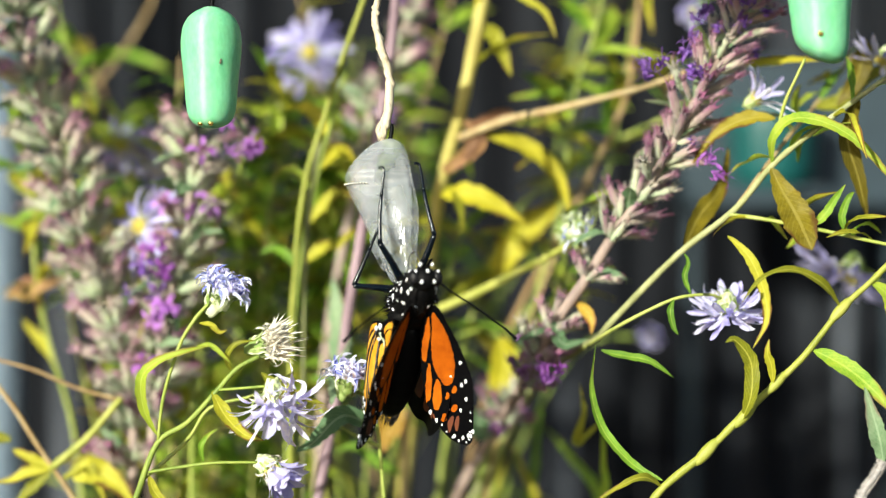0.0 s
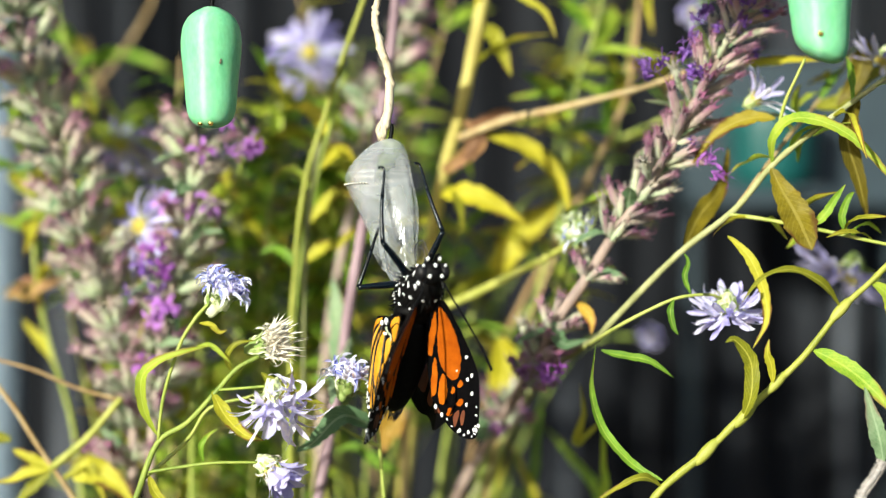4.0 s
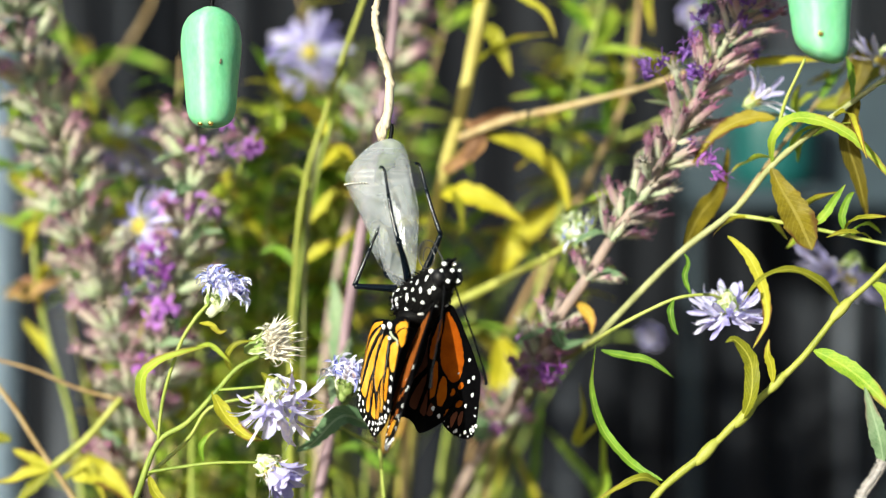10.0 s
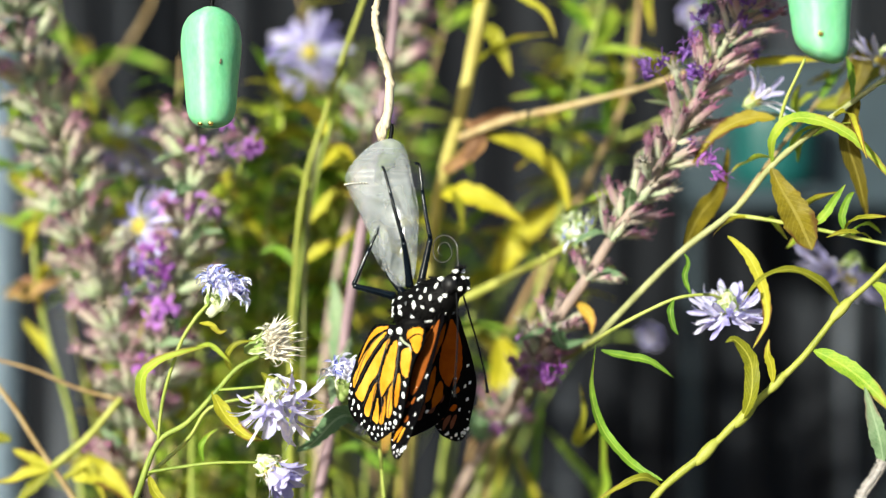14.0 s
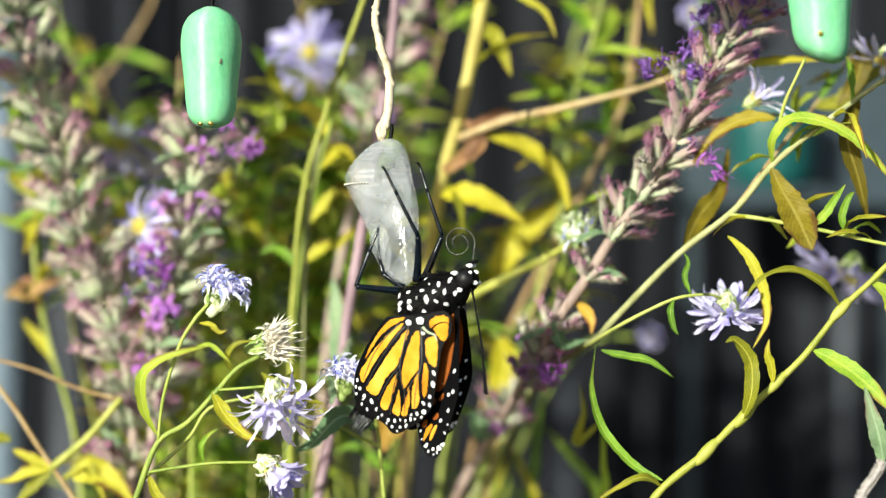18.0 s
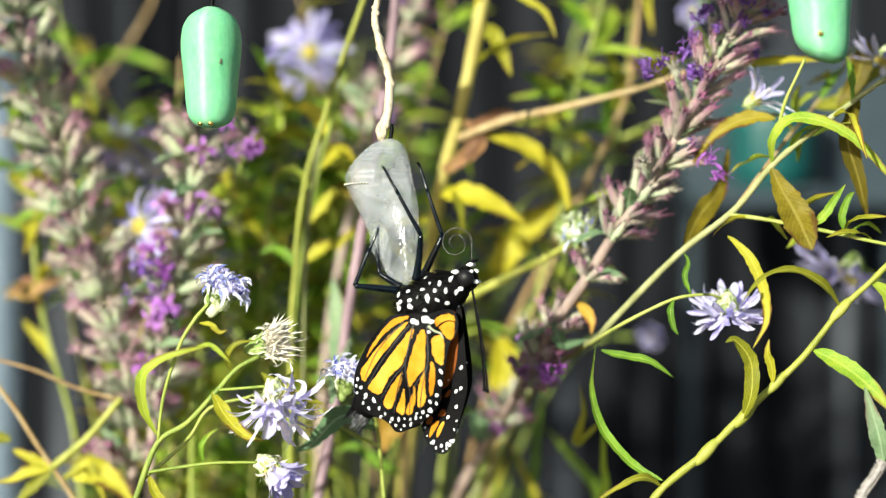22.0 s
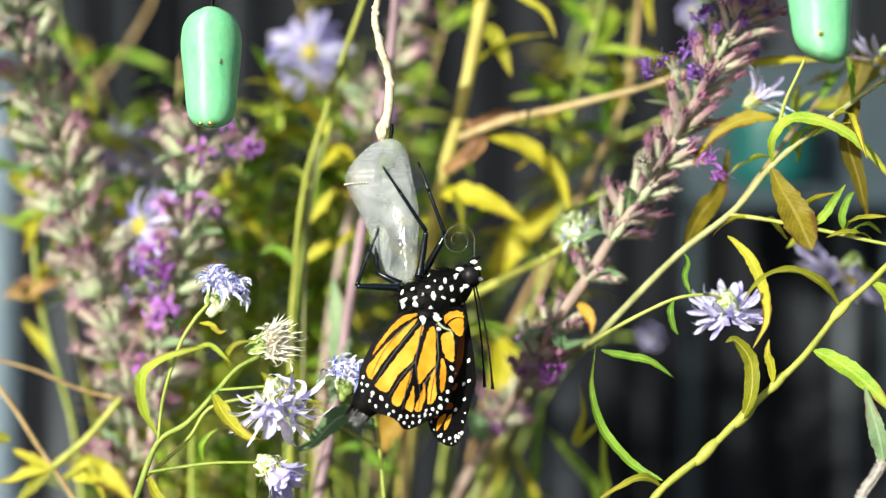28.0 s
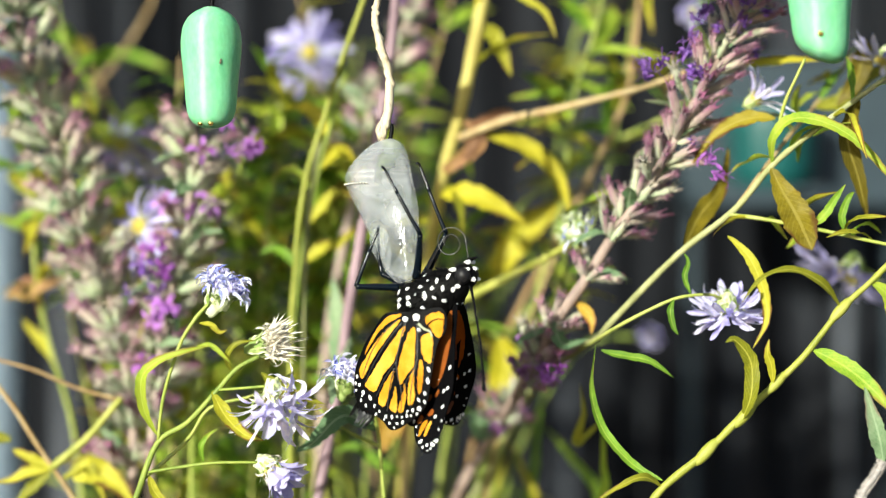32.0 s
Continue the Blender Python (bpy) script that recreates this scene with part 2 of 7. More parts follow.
# rust of the fore wing tips; on hind wings it paints orange in shade
M_WING_RUST_SHADE = surface("wing_rust_and_shade_scales", [(0.10, 0.02, 0.006), (0.18, 0.05, 0.015)], 0.6, 300)
M_VEIN = surface("wing_vein_grey", [(0.004, 0.004, 0.0045), (0.03, 0.03, 0.034)], 0.35, 1500, bump=0.4, spec=0.6)
M_ROOT = surface("wing_root_green", [(0.30, 0.34, 0.20), (0.52, 0.56, 0.40)], 0.5, 1200)
M_WHITE = surface("white_scales", [(0.80, 0.80, 0.80), (0.92, 0.92, 0.92)], 0.7, 1500, bump=0.3)
M_TAIL = surface("tail_fringe", [(0.004, 0.004, 0.005), (0.05, 0.05, 0.055), (0.28, 0.28, 0.30)], 0.6, 900)
M_EYE = surface("eye_black", [(0.004, 0.004, 0.005), (0.012, 0.011, 0.012)], 0.45, 2000, spec=0.2)
M_COIL = surface("proboscis_grey", [(0.02, 0.02, 0.02), (0.08, 0.075, 0.07)], 0.35, 1500)
M_SOIL = surface("soil", [(0.02, 0.015, 0.01), (0.05, 0.04, 0.03), (0.09, 0.07, 0.05)], 0.95, 30, bump=0.8, detail_scale=300)
# pale upright streaks in the colour imitate light caught by the folds
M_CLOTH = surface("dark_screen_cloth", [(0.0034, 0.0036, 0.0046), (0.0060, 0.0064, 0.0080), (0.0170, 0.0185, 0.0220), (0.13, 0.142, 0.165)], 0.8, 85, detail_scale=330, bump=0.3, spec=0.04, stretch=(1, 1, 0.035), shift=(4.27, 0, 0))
M_POST = surface("grey_blue_frame", [(0.11, 0.16, 0.21), (0.18, 0.24, 0.30)], 0.5, 60, bump=0.1)
M_TEAL = surface("teal_plastic", [(0.003, 0.055, 0.052), (0.006, 0.09, 0.085)], 0.4, 60, bump=0.05)
M_PANEL = surface("pale_panel", [(0.008, 0.019, 0.027), (0.019, 0.039, 0.053)], 0.6, 60, bump=0.1, stretch=(1, 1, 4))


def shell_material():
    """The empty skin: clear film, faintly milky, glossy, with fine lengthwise creases."""
    m, n, l, b = shader("empty_skin")
    co, t, fine, mp = n.new("ShaderNodeTexCoord"), n.new("ShaderNodeTexNoise"), n.new("ShaderNodeTexNoise"), n.new("ShaderNodeMapping")
    mp.inputs["Scale"].default_value = (1, 1, 0.22)
    l.new(co.outputs["Object"], mp.inputs[0])
    l.new(co.outputs["Object"], t.inputs["Vector"])
    l.new(mp.outputs[0], fine.inputs["Vector"])
    t.inputs["Scale"].default_value, t.inputs["Detail"].default_value = 150, 2
    fine.inputs["Scale"].default_value, fine.inputs["Detail"].default_value = 520, 3
    tr, tl = n.new("ShaderNodeBsdfTransparent"), n.new("ShaderNodeBsdfTranslucent")
    tl.inputs[0].default_value = (0.90, 0.95, 0.98, 1)
    b.inputs["Base Color"].default_value = (0.86, 0.90, 0.93, 1)
    b.inputs["Roughness"].default_value = 0.24
    b.inputs["Specular IOR Level"].default_value = 0.7
    b.inputs["Coat Weight"].default_value, b.inputs["Coat Roughness"].default_value = 0.35, 0.2
    bp = n.new("ShaderNodeBump")
    bp.inputs["Strength"].default_value, bp.inputs["Distance"].default_value = 0.40, 0.0008
    l.new(fine.outputs["Fac"], bp.inputs["Height"])
    l.new(bp.outputs[0], b.inputs["Normal"])
    l.new(bp.outputs[0], b.inputs["Coat Normal"])
    milky, film = n.new("ShaderNodeMixShader"), n.new("ShaderNodeMixShader")
    milky.inputs[0].default_value = 0.35
    l.new(b.outputs[0], milky.inputs[1])
    l.new(tl.outputs[0], milky.inputs[2])
    mr = n.new("ShaderNodeMapRange")
    mr.inputs["From Min"].default_value, mr.inputs["From Max"].default_value = 0.35, 0.65
    mr.inputs["To Min"].default_value, mr.inputs["To Max"].default_value = 0.10, 0.40
    l.new(t.outputs["Fac"], mr.inputs[0])
    l.new(mr.outputs[0], film.inputs[0])
    l.new(tr.outputs[0], film.inputs[1])
    l.new(milky.outputs[0], film.inputs[2])
    gl, shine = n.new("ShaderNodeBsdfGlossy"), n.new("ShaderNodeMixShader")
    gl.inputs["Roughness"].default_value = 0.12
    shine.inputs[0].default_value = 0.02
    l.new(bp.outputs[0], gl.inputs["Normal"])
    l.new(film.outputs[0], shine.inputs[1])
    l.new(gl.outputs[0], shine.inputs[2])
    l.new(shine.outputs[0], n["Material Output"].inputs[0])
    return m


M_SHELL = shell_material()


# ---- mesh tools ----
def mesh_of(name, verts, faces, material, smooth=True):
    me = bpy.data.meshes.new(name)
    me.from_pydata([tuple(c * CM for c in v) for v in verts], [], faces)
    me.materials.append(material)
    if smooth:
        me.polygons.foreach_set("use_smooth", [True] * len(me.polygons))
    me.update()
    return me


def part(name, me, parent, m=None, label=""):
    ob = new(name, me)
    ob.parent = parent
    if m is not None:
        ob.matrix_basis = m
    return tagged(ob, label) if label else ob


def thing(name, label, category, place=(0, 0, 0), group="", kind=""):
    ob = new(name)
    ob.empty_display_size = 0.01
    ob.location = [c * CM for c in place]
    return tagged(ob, label, category, group, kind)


def spline(points, per=6):
    """A smooth line through the points."""
    p = [Vector(q) for q in points]
    if len(p) == 2:
        p = [p[0], p[0].lerp(p[1], 0.5), p[1]]
    out = []
    for i in range(len(p) - 1):
        a, b, c, d = p[max(i - 1, 0)], p[i], p[i + 1], p[min(i + 2, len(p) - 1)]
        for k in range(per):
            t = k / per
            out.append(0.5 * (2 * b + (c - a) * t + (2 * a - 5 * b + 4 * c - d) * t * t + (3 * b - a - 3 * c + d) * t ** 3))
    return out + [p[-1]]


def tube(points, r0, r1, sides=8, per=6, rough=0.06, seed=0):
    """Vertices and faces of a tapered round stalk along the points, slightly uneven."""
    line = spline(points, per)
    rnd = random.Random(seed)
    verts, faces = [], []
    side = Vector((0, 1, 0.01))
    for i, c in enumerate(line):
        tan = (line[min(i + 1, len(line) - 1)] - line[max(i - 1, 0)]).normalized()
        side = (side - tan * side.dot(tan)).normalized()
        up = tan.cross(side)
        f = i / (len(line) - 1)
        r = (r0 + (r1 - r0) * f) * (1 + rough * rnd.uniform(-1, 1))
        for k in range(sides):
            a = 2 * math.pi * k / sides
            verts.append(c + (side * math.cos(a) + up * math.sin(a)) * r)
    for i in range(len(line) - 1):
        for k in range(sides):
            k2 = (k + 1) % sides
            faces.append((i * sides + k, i * sides + k2, (i + 1) * sides + k2, (i + 1) * sides + k))
    faces.append(tuple(reversed(range(sides))))
    faces.append(tuple((len(line) - 1) * sides + k for k in range(sides)))
    return verts, faces


def blade(points, width, facing=(0, -1, 0.3), twist=0.0, fold=0.25, wave=0.05, seed=0, per=5, blunt=0.35, ragged=0.08):
    """A lance-shaped leaf along the points, folded on its midrib, twisted, wavy and uneven at its edges."""
    line = spline(points, per)
    rnd = random.Random(seed)
    ph = rnd.uniform(0, 6)
    verts, faces = [], []
    n = len(line) - 1
    for i, c in enumerate(line):
        f = i / n
        tan = (line[min(i + 1, n)] - line[max(i - 1, 0)]).normalized()
        face = Vector(facing)
        face = (face - tan * face.dot(tan)).normalized()
        face = Matrix.Rotation(twist * (f - 0.4), 3, tan) @ face
        side = tan.cross(face)
        w = 0.5 * width * (0.10 + 0.9 * math.sin(math.pi * min(f / (2 * blunt), 0.5)) if f < blunt else
                           max(math.cos(0.5 * math.pi * (f - blunt) / (1 - blunt)), 0.02) ** 0.9)
        for s in (-1, -0.55, 0, 0.55, 1):
            lift = fold * abs(s) * w + wave * w * (math.sin(9 * f + ph + s) + 0.8 * math.sin(23 * f + 3 * ph + 2 * s) * abs(s))
            verts.append(c + side * (w * s * (1 + ragged * rnd.uniform(-1, 1) * abs(s))) + face * lift)
    for i in range(n):
        for k in range(4):
            a = i * 5 + k
            faces.append((a, a + 1, a + 6, a + 5))
    return verts, faces


def leaf_data(piece, material):
    """The mesh of one leaf with its across and along coordinates."""
    me = mesh_of("leaf", *piece, material)
    rows = len(piece[0]) / 5 - 1
    layer = me.uv_layers.new(name="leaf")
    for loop in me.loops:
        k = loop.vertex_index
        layer.data[loop.index].uv = ((k % 5) / 4, (k // 5) / rows)
    return me


def lathe(profile, sides=24, squash=1.0):
    """Rings (radius, height, shift in x, shift in y) turned round the upright axis; closed at both ends."""
    verts, faces = [], []
    for r, z, *sh in profile:
        sx, sy = (sh + [0, 0])[:2]
        for k in range(sides):
            a = 2 * math.pi * k / sides
            verts.append((sx + r * math.cos(a), sy + r * squash * math.sin(a), z))
    n = len(profile)
    for i in range(n - 1):
        for k in range(sides):
            k2 = (k + 1) % sides
            faces.append((i * sides + k, i * sides + k2, (i + 1) * sides + k2, (i + 1) * sides + k))
    faces.append(tuple(reversed(range(sides))))
    faces.append(tuple((n - 1) * sides + k for k in range(sides)))
    return verts, faces


def smooth_profile(rows, per=5):
    """Rings between the given ones, by a smooth line."""
    out = []
    for i in range(len(rows) - 1):
        a, b, c, d = (np.array(rows[j]) for j in (max(i - 1, 0), i, i + 1, min(i + 2, len(rows) - 1)))
        for k in range(per):
            t = k / per
            out.append(tuple(0.5 * (2 * b + (c - a) * t + (2 * a - 5 * b + 4 * c - d) * t * t + (3 * b - a - 3 * c + d) * t ** 3)))
    out.append(tuple(rows[-1]))
    return [(max(r[0], 0.002), *r[1:]) for r in out]


def ball(rx, ry, rz, rings=10, sides=16):
    rows = []
    for i in range(1, rings):
        a = math.pi * i / rings
        rows.append((math.sin(a), -math.cos(a)))
    v, f = lathe([(0.05, -1)] + rows + [(0.05, 1)], sides)
    return [(x * rx, y * ry, z * rz) for x, y, z in v], f


def merged(pieces):
    verts, faces = [], []
    for v, f in pieces:
        base = len(verts)
        verts += [tuple(p) for p in v]
        faces += [tuple(i + base for i in q) for q in f]
    return verts, faces


def moved(piece, m):
    return [m @ Vector(v) for v in piece[0]], piece[1]


def along(place, axis, spin=0.0, size=1.0):
    """A pose whose z runs along the axis; place in centimetres."""
    q = Vector(axis).to_track_quat("Z", "Y").to_matrix().to_4x4()
    return Matrix.Translation(Vector(place) * CM) @ q @ Matrix.Rotation(spin, 4, "Z") @ Matrix.Diagonal((size, size, size, 1))


# ---- ground, screen behind, frame post ----
def setting():
    g = new("ground", mesh_of("ground", [(-40000, -40000, 0), (40000, -40000, 0), (40000, 40000, 0), (-40000, 40000, 0)], [(0, 1, 2, 3)], M_SOIL, False))
    tagged(g, "dark bare garden soil", "ground", kind="structure")
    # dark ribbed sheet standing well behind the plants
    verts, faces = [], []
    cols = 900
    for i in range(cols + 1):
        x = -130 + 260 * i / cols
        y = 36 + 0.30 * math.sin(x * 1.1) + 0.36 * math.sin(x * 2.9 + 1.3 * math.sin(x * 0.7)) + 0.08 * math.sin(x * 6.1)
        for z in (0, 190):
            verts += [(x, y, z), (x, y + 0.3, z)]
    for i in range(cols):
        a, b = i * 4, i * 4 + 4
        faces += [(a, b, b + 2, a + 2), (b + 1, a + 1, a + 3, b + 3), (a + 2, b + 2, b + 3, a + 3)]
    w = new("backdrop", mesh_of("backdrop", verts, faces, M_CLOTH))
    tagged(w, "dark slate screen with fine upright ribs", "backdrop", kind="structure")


def post():
    """Grey-blue ribbed upright of the frame beside the plants."""
    p = thing("frame_post", "pale grey-blue ribbed metal frame post", "post", (-15.2, 29, 0))
    part("upright", mesh_of("upright", *lathe([(0.7, 0), (0.7, 1), (0.7, 150)], 28), M_POST), p)
    rib = mesh_of("rib", *box((-0.035, -0.035, 0), (0.035, 0.035, 150)), M_POST, False)
    for k in range(11):
        a = math.pi * (1 + k / 10)
        part("rib", rib, p, pose(0.71 * math.cos(a) * CM, 0.71 * math.sin(a) * CM, 0))


def tub():
    """Teal pot on a grey stand, far behind the leaves."""
    p = thing("plant_pot", "teal plastic pot on a grey-blue board stand", "pot", (11.2, 29, 0))
    part("board", mesh_of("board", *box((-2.9, 1.7, 52.05), (4.7, 2.0, 56.6)), M_PANEL, False), p)
    part("shelf", mesh_of("shelf", *box((-2.9, -1.7, 51.45), (4.7, 2.0, 52.05)), M_PANEL, False), p)
    for x in (-2.75, 4.25):
        part("leg", mesh_of("leg", *box((x, 1.3, 0), (x + 0.35, 1.6, 51.45)), M_PANEL, False), p)
    part("bowl", mesh_of("bowl", *lathe(smooth_profile([(0.9, 52.05), (1.25, 52.3), (1.42, 53.2), (1.5, 54.5), (1.4, 54.8)]), 28), M_TEAL), p)


def box(a, b):
    (x0, y0, z0), (x1, y1, z1) = a, b
    v = [(x, y, z) for x in (x0, x1) for y in (y0, y1) for z in (z0, z1)]
    return v, [(0, 1, 3, 2), (4, 6, 7, 5), (0, 4, 5, 1), (2, 3, 7, 6), (0, 2, 6, 4), (1, 5, 7, 3)]


# ---- pupae, empty skin ----
def pupa(name, label, top, height, width, turn, lean=0, slant=0.0, dots=((-125, 0.965, 0.55), (-85, 0.965, 0.56))):
    """A jade pupa hanging from a black stalk; top is where the stalk meets the body."""
    h, w = height, width / 2
    p = thing(name, label, "chrysalis", top, group="hanging pupae")
    rows = [(0.10 * w, 0.0), (0.30 * w, -0.015 * h), (0.70 * w, -0.075 * h), (0.93 * w, -0.17 * h), (1.0 * w, -0.30 * h), (0.985 * w, -0.40 * h), (0.93 * w, -0.52 * h),
            (0.875 * w, -0.66 * h), (0.84 * w, -0.78 * h), (0.77 * w, -0.88 * h), (0.62 * w, -0.95 * h), (0.34 * w, -0.99 * h), (0.06 * w, -h)]
    v, f = lathe(smooth_profile(rows, 5), 48)
    out = []
    for x, y, z in v:
        t = -z / h
        a = math.atan2(y, x)
        # wing-case seams, a faint belly keel and shallow rings near the top
        seam = sum(math.exp(-((a - c - 0.5 * (t - 0.5)) / 0.05) ** 2) for c in (-0.55, -1.05, -2.3)) * (0.4 < t < 0.95)
        k = 1 + 0.02 * math.exp(-((a + 0.9) / 0.3) ** 2) * max(t - 0.4, 0) - 0.012 * seam - 0.004 * math.sin(60 * t) * (0.08 < t < 0.36)
        out.append((x * k + lean * t * t, y * k, z + slant * x * t ** 3))
    part("body", mesh_of("pupa_body", out, f, M_PUPA), p, pose(0, 0, 0, 0, 0, turn))
    part("stalk", mesh_of("pupa_stalk", *tube([(0, 0, -0.05), (0.02, 0, 0.12), (0.0, 0, 0.3)], 0.055, 0.05, 8, 4, 0.3), M_BLACK), p, None, "black stalk")
    part("silk_pad", mesh_of("silk_pad", *ball(0.12, 0.12, 0.05, 6, 10), M_DRY), p, pose(0, 0, 0.31 * CM), "white silk pad")
    dot = mesh_of("gold_dot", *ball(0.06, 0.04, 0.055, 6, 10), M_GOLD)
    bead = mesh_of("bead", *ball(0.022, 0.022, 0.026, 5, 8), M_BLACK)
    for k in range(11):
        a = 2 * math.pi * k / 11
        part("bead", bead, p, pose(0.21 * w * math.cos(a) * CM, 0.21 * w * math.sin(a) * CM, -0.006 * h * CM), "black bead")
    part("speck", mesh_of("speck", *ball(0.018, 0.012, 0.06, 5, 8), M_TWIG), p, pose((0.98 * w * math.cos(-1.15) + lean * 0.2) * CM, 0.98 * w * math.sin(-1.15) * CM, -0.47 * h * CM, 0, 14, 20), "small brown speck")
    for ang, t, r in dots:
        a = radians(ang)
        part("gold_dot", dot, p, pose((r * w * math.cos(a) + lean * t * t) * CM, r * w * math.sin(a) * CM, -t * h * CM, 0, 0, ang + 90), "gold dot")
    return p


def empty_skin(top):
    """The clear empty pupal skin, split down its front, with ring marks near the top."""
    p = thing("empty_chrysalis", "empty clear papery chrysalis skin, split open below", "chrysalis", top)
    rows = [(0.10, 0.0, 0.02, 0), (0.30, -0.10, -0.03, 0), (0.52, -0.40, -0.13, 0), (0.66, -0.72, -0.20, 0), (0.68, -0.95, -0.17, 0), (0.64, -1.30, -0.06, 0),
            (0.55, -1.70, 0.05, 0), (0.44, -2.10, 0.13, 0), (0.36, -2.45, 0.20, 0), (0.25, -2.80, 0.25, 0), (0.10, -2.98, 0.25, 0)]
    prof = smooth_profile(rows, 6)
    v, f = lathe(prof, 40, 0.85)
    out = []
    for i, (x, y, z) in enumerate(v):
        ring = 0.03 * sum(math.exp(-((z + c) / 0.03) ** 2) for c in (0.32, 0.46, 0.60, 0.78, 0.98))
        k = 1 + ring + 0.03 * noise.noise(Vector((x * 3, y * 3, z * 2)))
        out.append((x * k, y * k, z))
    keep = f[:-2]
    part("skin", mesh_of("skin", out, keep, M_SHELL), p)
    ringm = []
    for z, r, sx in ((-0.24, 0.42, -0.075), (-0.34, 0.485, -0.11), (-0.45, 0.555, -0.145), (-0.57, 0.615, -0.175), (-0.71, 0.665, -0.2)):
        ringm.append(tube([(sx + r * 1.02 * math.cos(a), r * 0.87 * math.sin(a), z - 0.03 * math.sin(a)) for a in [math.pi * (1.0 + k / 8) for k in range(9)]], 0.010, 0.010, 5, 3))
    for k, q in enumerate(ringm):
        part("segment_ring", mesh_of("segment_ring", *q, M_SHELL), p)
    belt = [math.pi * (0.98 + 0.40 * k / 13) for k in range(14)]
    part("belt", mesh_of("belt", *tube([(-0.17 + 0.70 * math.cos(a), 0.61 * math.sin(a), -0.93 - 0.02 * math.sin(a)) for a in belt], 0.014, 0.012, 6, 3, 0.2), M_BLACK), p, None, "black belt line")
    bead = mesh_of("bead", *ball(0.021, 0.021, 0.017, 5, 8), M_DRY)
    for a in belt[1:]:
        part("bead", bead, p, pose((-0.17 + 0.715 * math.cos(a)) * CM, 0.63 * math.sin(a) * CM, (-0.925 - 0.02 * math.sin(a)) * CM), "cream bead")
    part("flap", mesh_of("flap", *blade([(-0.25, 0.1, -1.75), (-0.16, 0.1, -2.2), (-0.02, 0.1, -2.72)], 0.42, (0, -1, 0), 0.4, 0.5), M_SHELL), p)
    part("stalk", mesh_of("skin_stalk", *tube([(0.02, 0, -0.04), (0.05, 0, 0.12), (0.06, 0.02, 0.30)], 0.05, 0.035, 8, 4, 0.3), M_BLACK), p, None, "black stalk")
    return p


def hanger():
    """Branch overhead that the pupae and the dry stalk hang from; it leans in from a rooted upright."""
    t = thing("branch", "thin brown branch arching over the plants", "branch")
    part("limb", mesh_of("limb", *tube([(-24, 3, 0), (-23, 2, 40), (-19.63, 1.00, 55.84), (-11.20, 0.00, 55.59), (-4.67, 0.00, 55.50), (-1.32, 0.00, 55.89), (2.96, -1.00, 56.07), (7.27, -1.50, 56.49), (11.29, -1.00, 56.96)], 0.5, 0.2, 10, 6), M_TWIG), t)
    s = thing("dry_stalk", "twisted cream dry stalk hanging from the branch", "stalk")
    a = [(-1.28, 0.00, 55.77), (-1.32, 0.00, 55.02), (-1.37, 0.00, 54.62), (-1.25, 0.00, 54.05), (-1.09, 0.00, 53.54), (-1.09, 0.00, 52.92), (-1.17, 0.00, 52.49), (-1.25, 0.00, 52.25)]
    part("strand", mesh_of("strand", *tube(a, 0.06, 0.10, 8, 6, 0.15, 3), M_TWINE), s)
    b = [Vector(q) + Vector((0.07 * math.cos(2.4 * i), 0.07 * math.sin(2.4 * i), 0)) for i, q in enumerate(spline(a, 3))]
    part("strand", mesh_of("strand", *tube(b, 0.035, 0.06, 6, 3, 0.2, 5), M_TWINE), s)
    rnd = random.Random(4)
    tip = Vector(a[-1])
    bits = [blade([tip + Vector((0, 0, 0.35)), tip + Vector((rnd.uniform(-0.1, 0.1), rnd.uniform(-0.1, 0.1), 0.1)), tip + Vector((rnd.uniform(-0.1, 0.14), rnd.uniform(-0.1, 0.1), -0.1))], 0.05) for k in range(9)]
    part("frayed_end", mesh_of("frayed_end", *merged(bits), M_TWINE), s)


# ---- flowers ----
PETALS = []
for k in range(4):
    c = (0.10, 0.28, 0.5, 0.9)[k]
    PETALS.append(blade([(0, 0, 0), (0.45, 0.02 * k, 0.06), (0.8, 0.03 * k, -0.10 * c), (1.0, 0.05 * k, -0.5 * c)], 0.155, (0, 0, 1), 0.3 * k, 0.3, 0.05, k, 4, 0.6))
PETAL_MESH = {}


def petal_mesh(k, material):
    key = (k, material.name)
    if key not in PETAL_MESH:
        PETAL_MESH[key] = mesh_of("ray", *PETALS[k], material)
    return PETAL_MESH[key]


CUP = lathe(smooth_profile([(0.05, -0.36), (0.11, -0.30), (0.165, -0.16), (0.18, 0.0), (0.15, 0.03)], 4), 16)
CUP = ([Vector(q) * (1 + 0.35 * noise.noise(Vector(q) * 11)) for q in CUP[0]], CUP[1])
BRACT = mesh_of("bract", *blade([(0.10, 0, -0.33), (0.175, 0.01, -0.17), (0.22, -0.01, 0.0), (0.34, 0.03, 0.10)], 0.052, (1, 0, 0), 0.9, 0.3, 0.4, 1, 4, 0.35, 0.25), M_BRACT)
CUP_MESH = mesh_of("cup", *CUP, M_BRACT)
rnd_disc = random.Random(8)
DISC_MESH = mesh_of("disc", *merged([ball(0.22, 0.22, 0.07, 6, 14)] + [moved(ball(0.022, 0.022, 0.06, 5, 6), Matrix.Translation(
    (0.2 * math.sqrt(j / 40) * math.cos(2.4 * j), 0.2 * math.sqrt(j / 40) * math.sin(2.4 * j), 0.06 + rnd_disc.uniform(0, 0.03)))) for j in range(40)]), M_DISC)


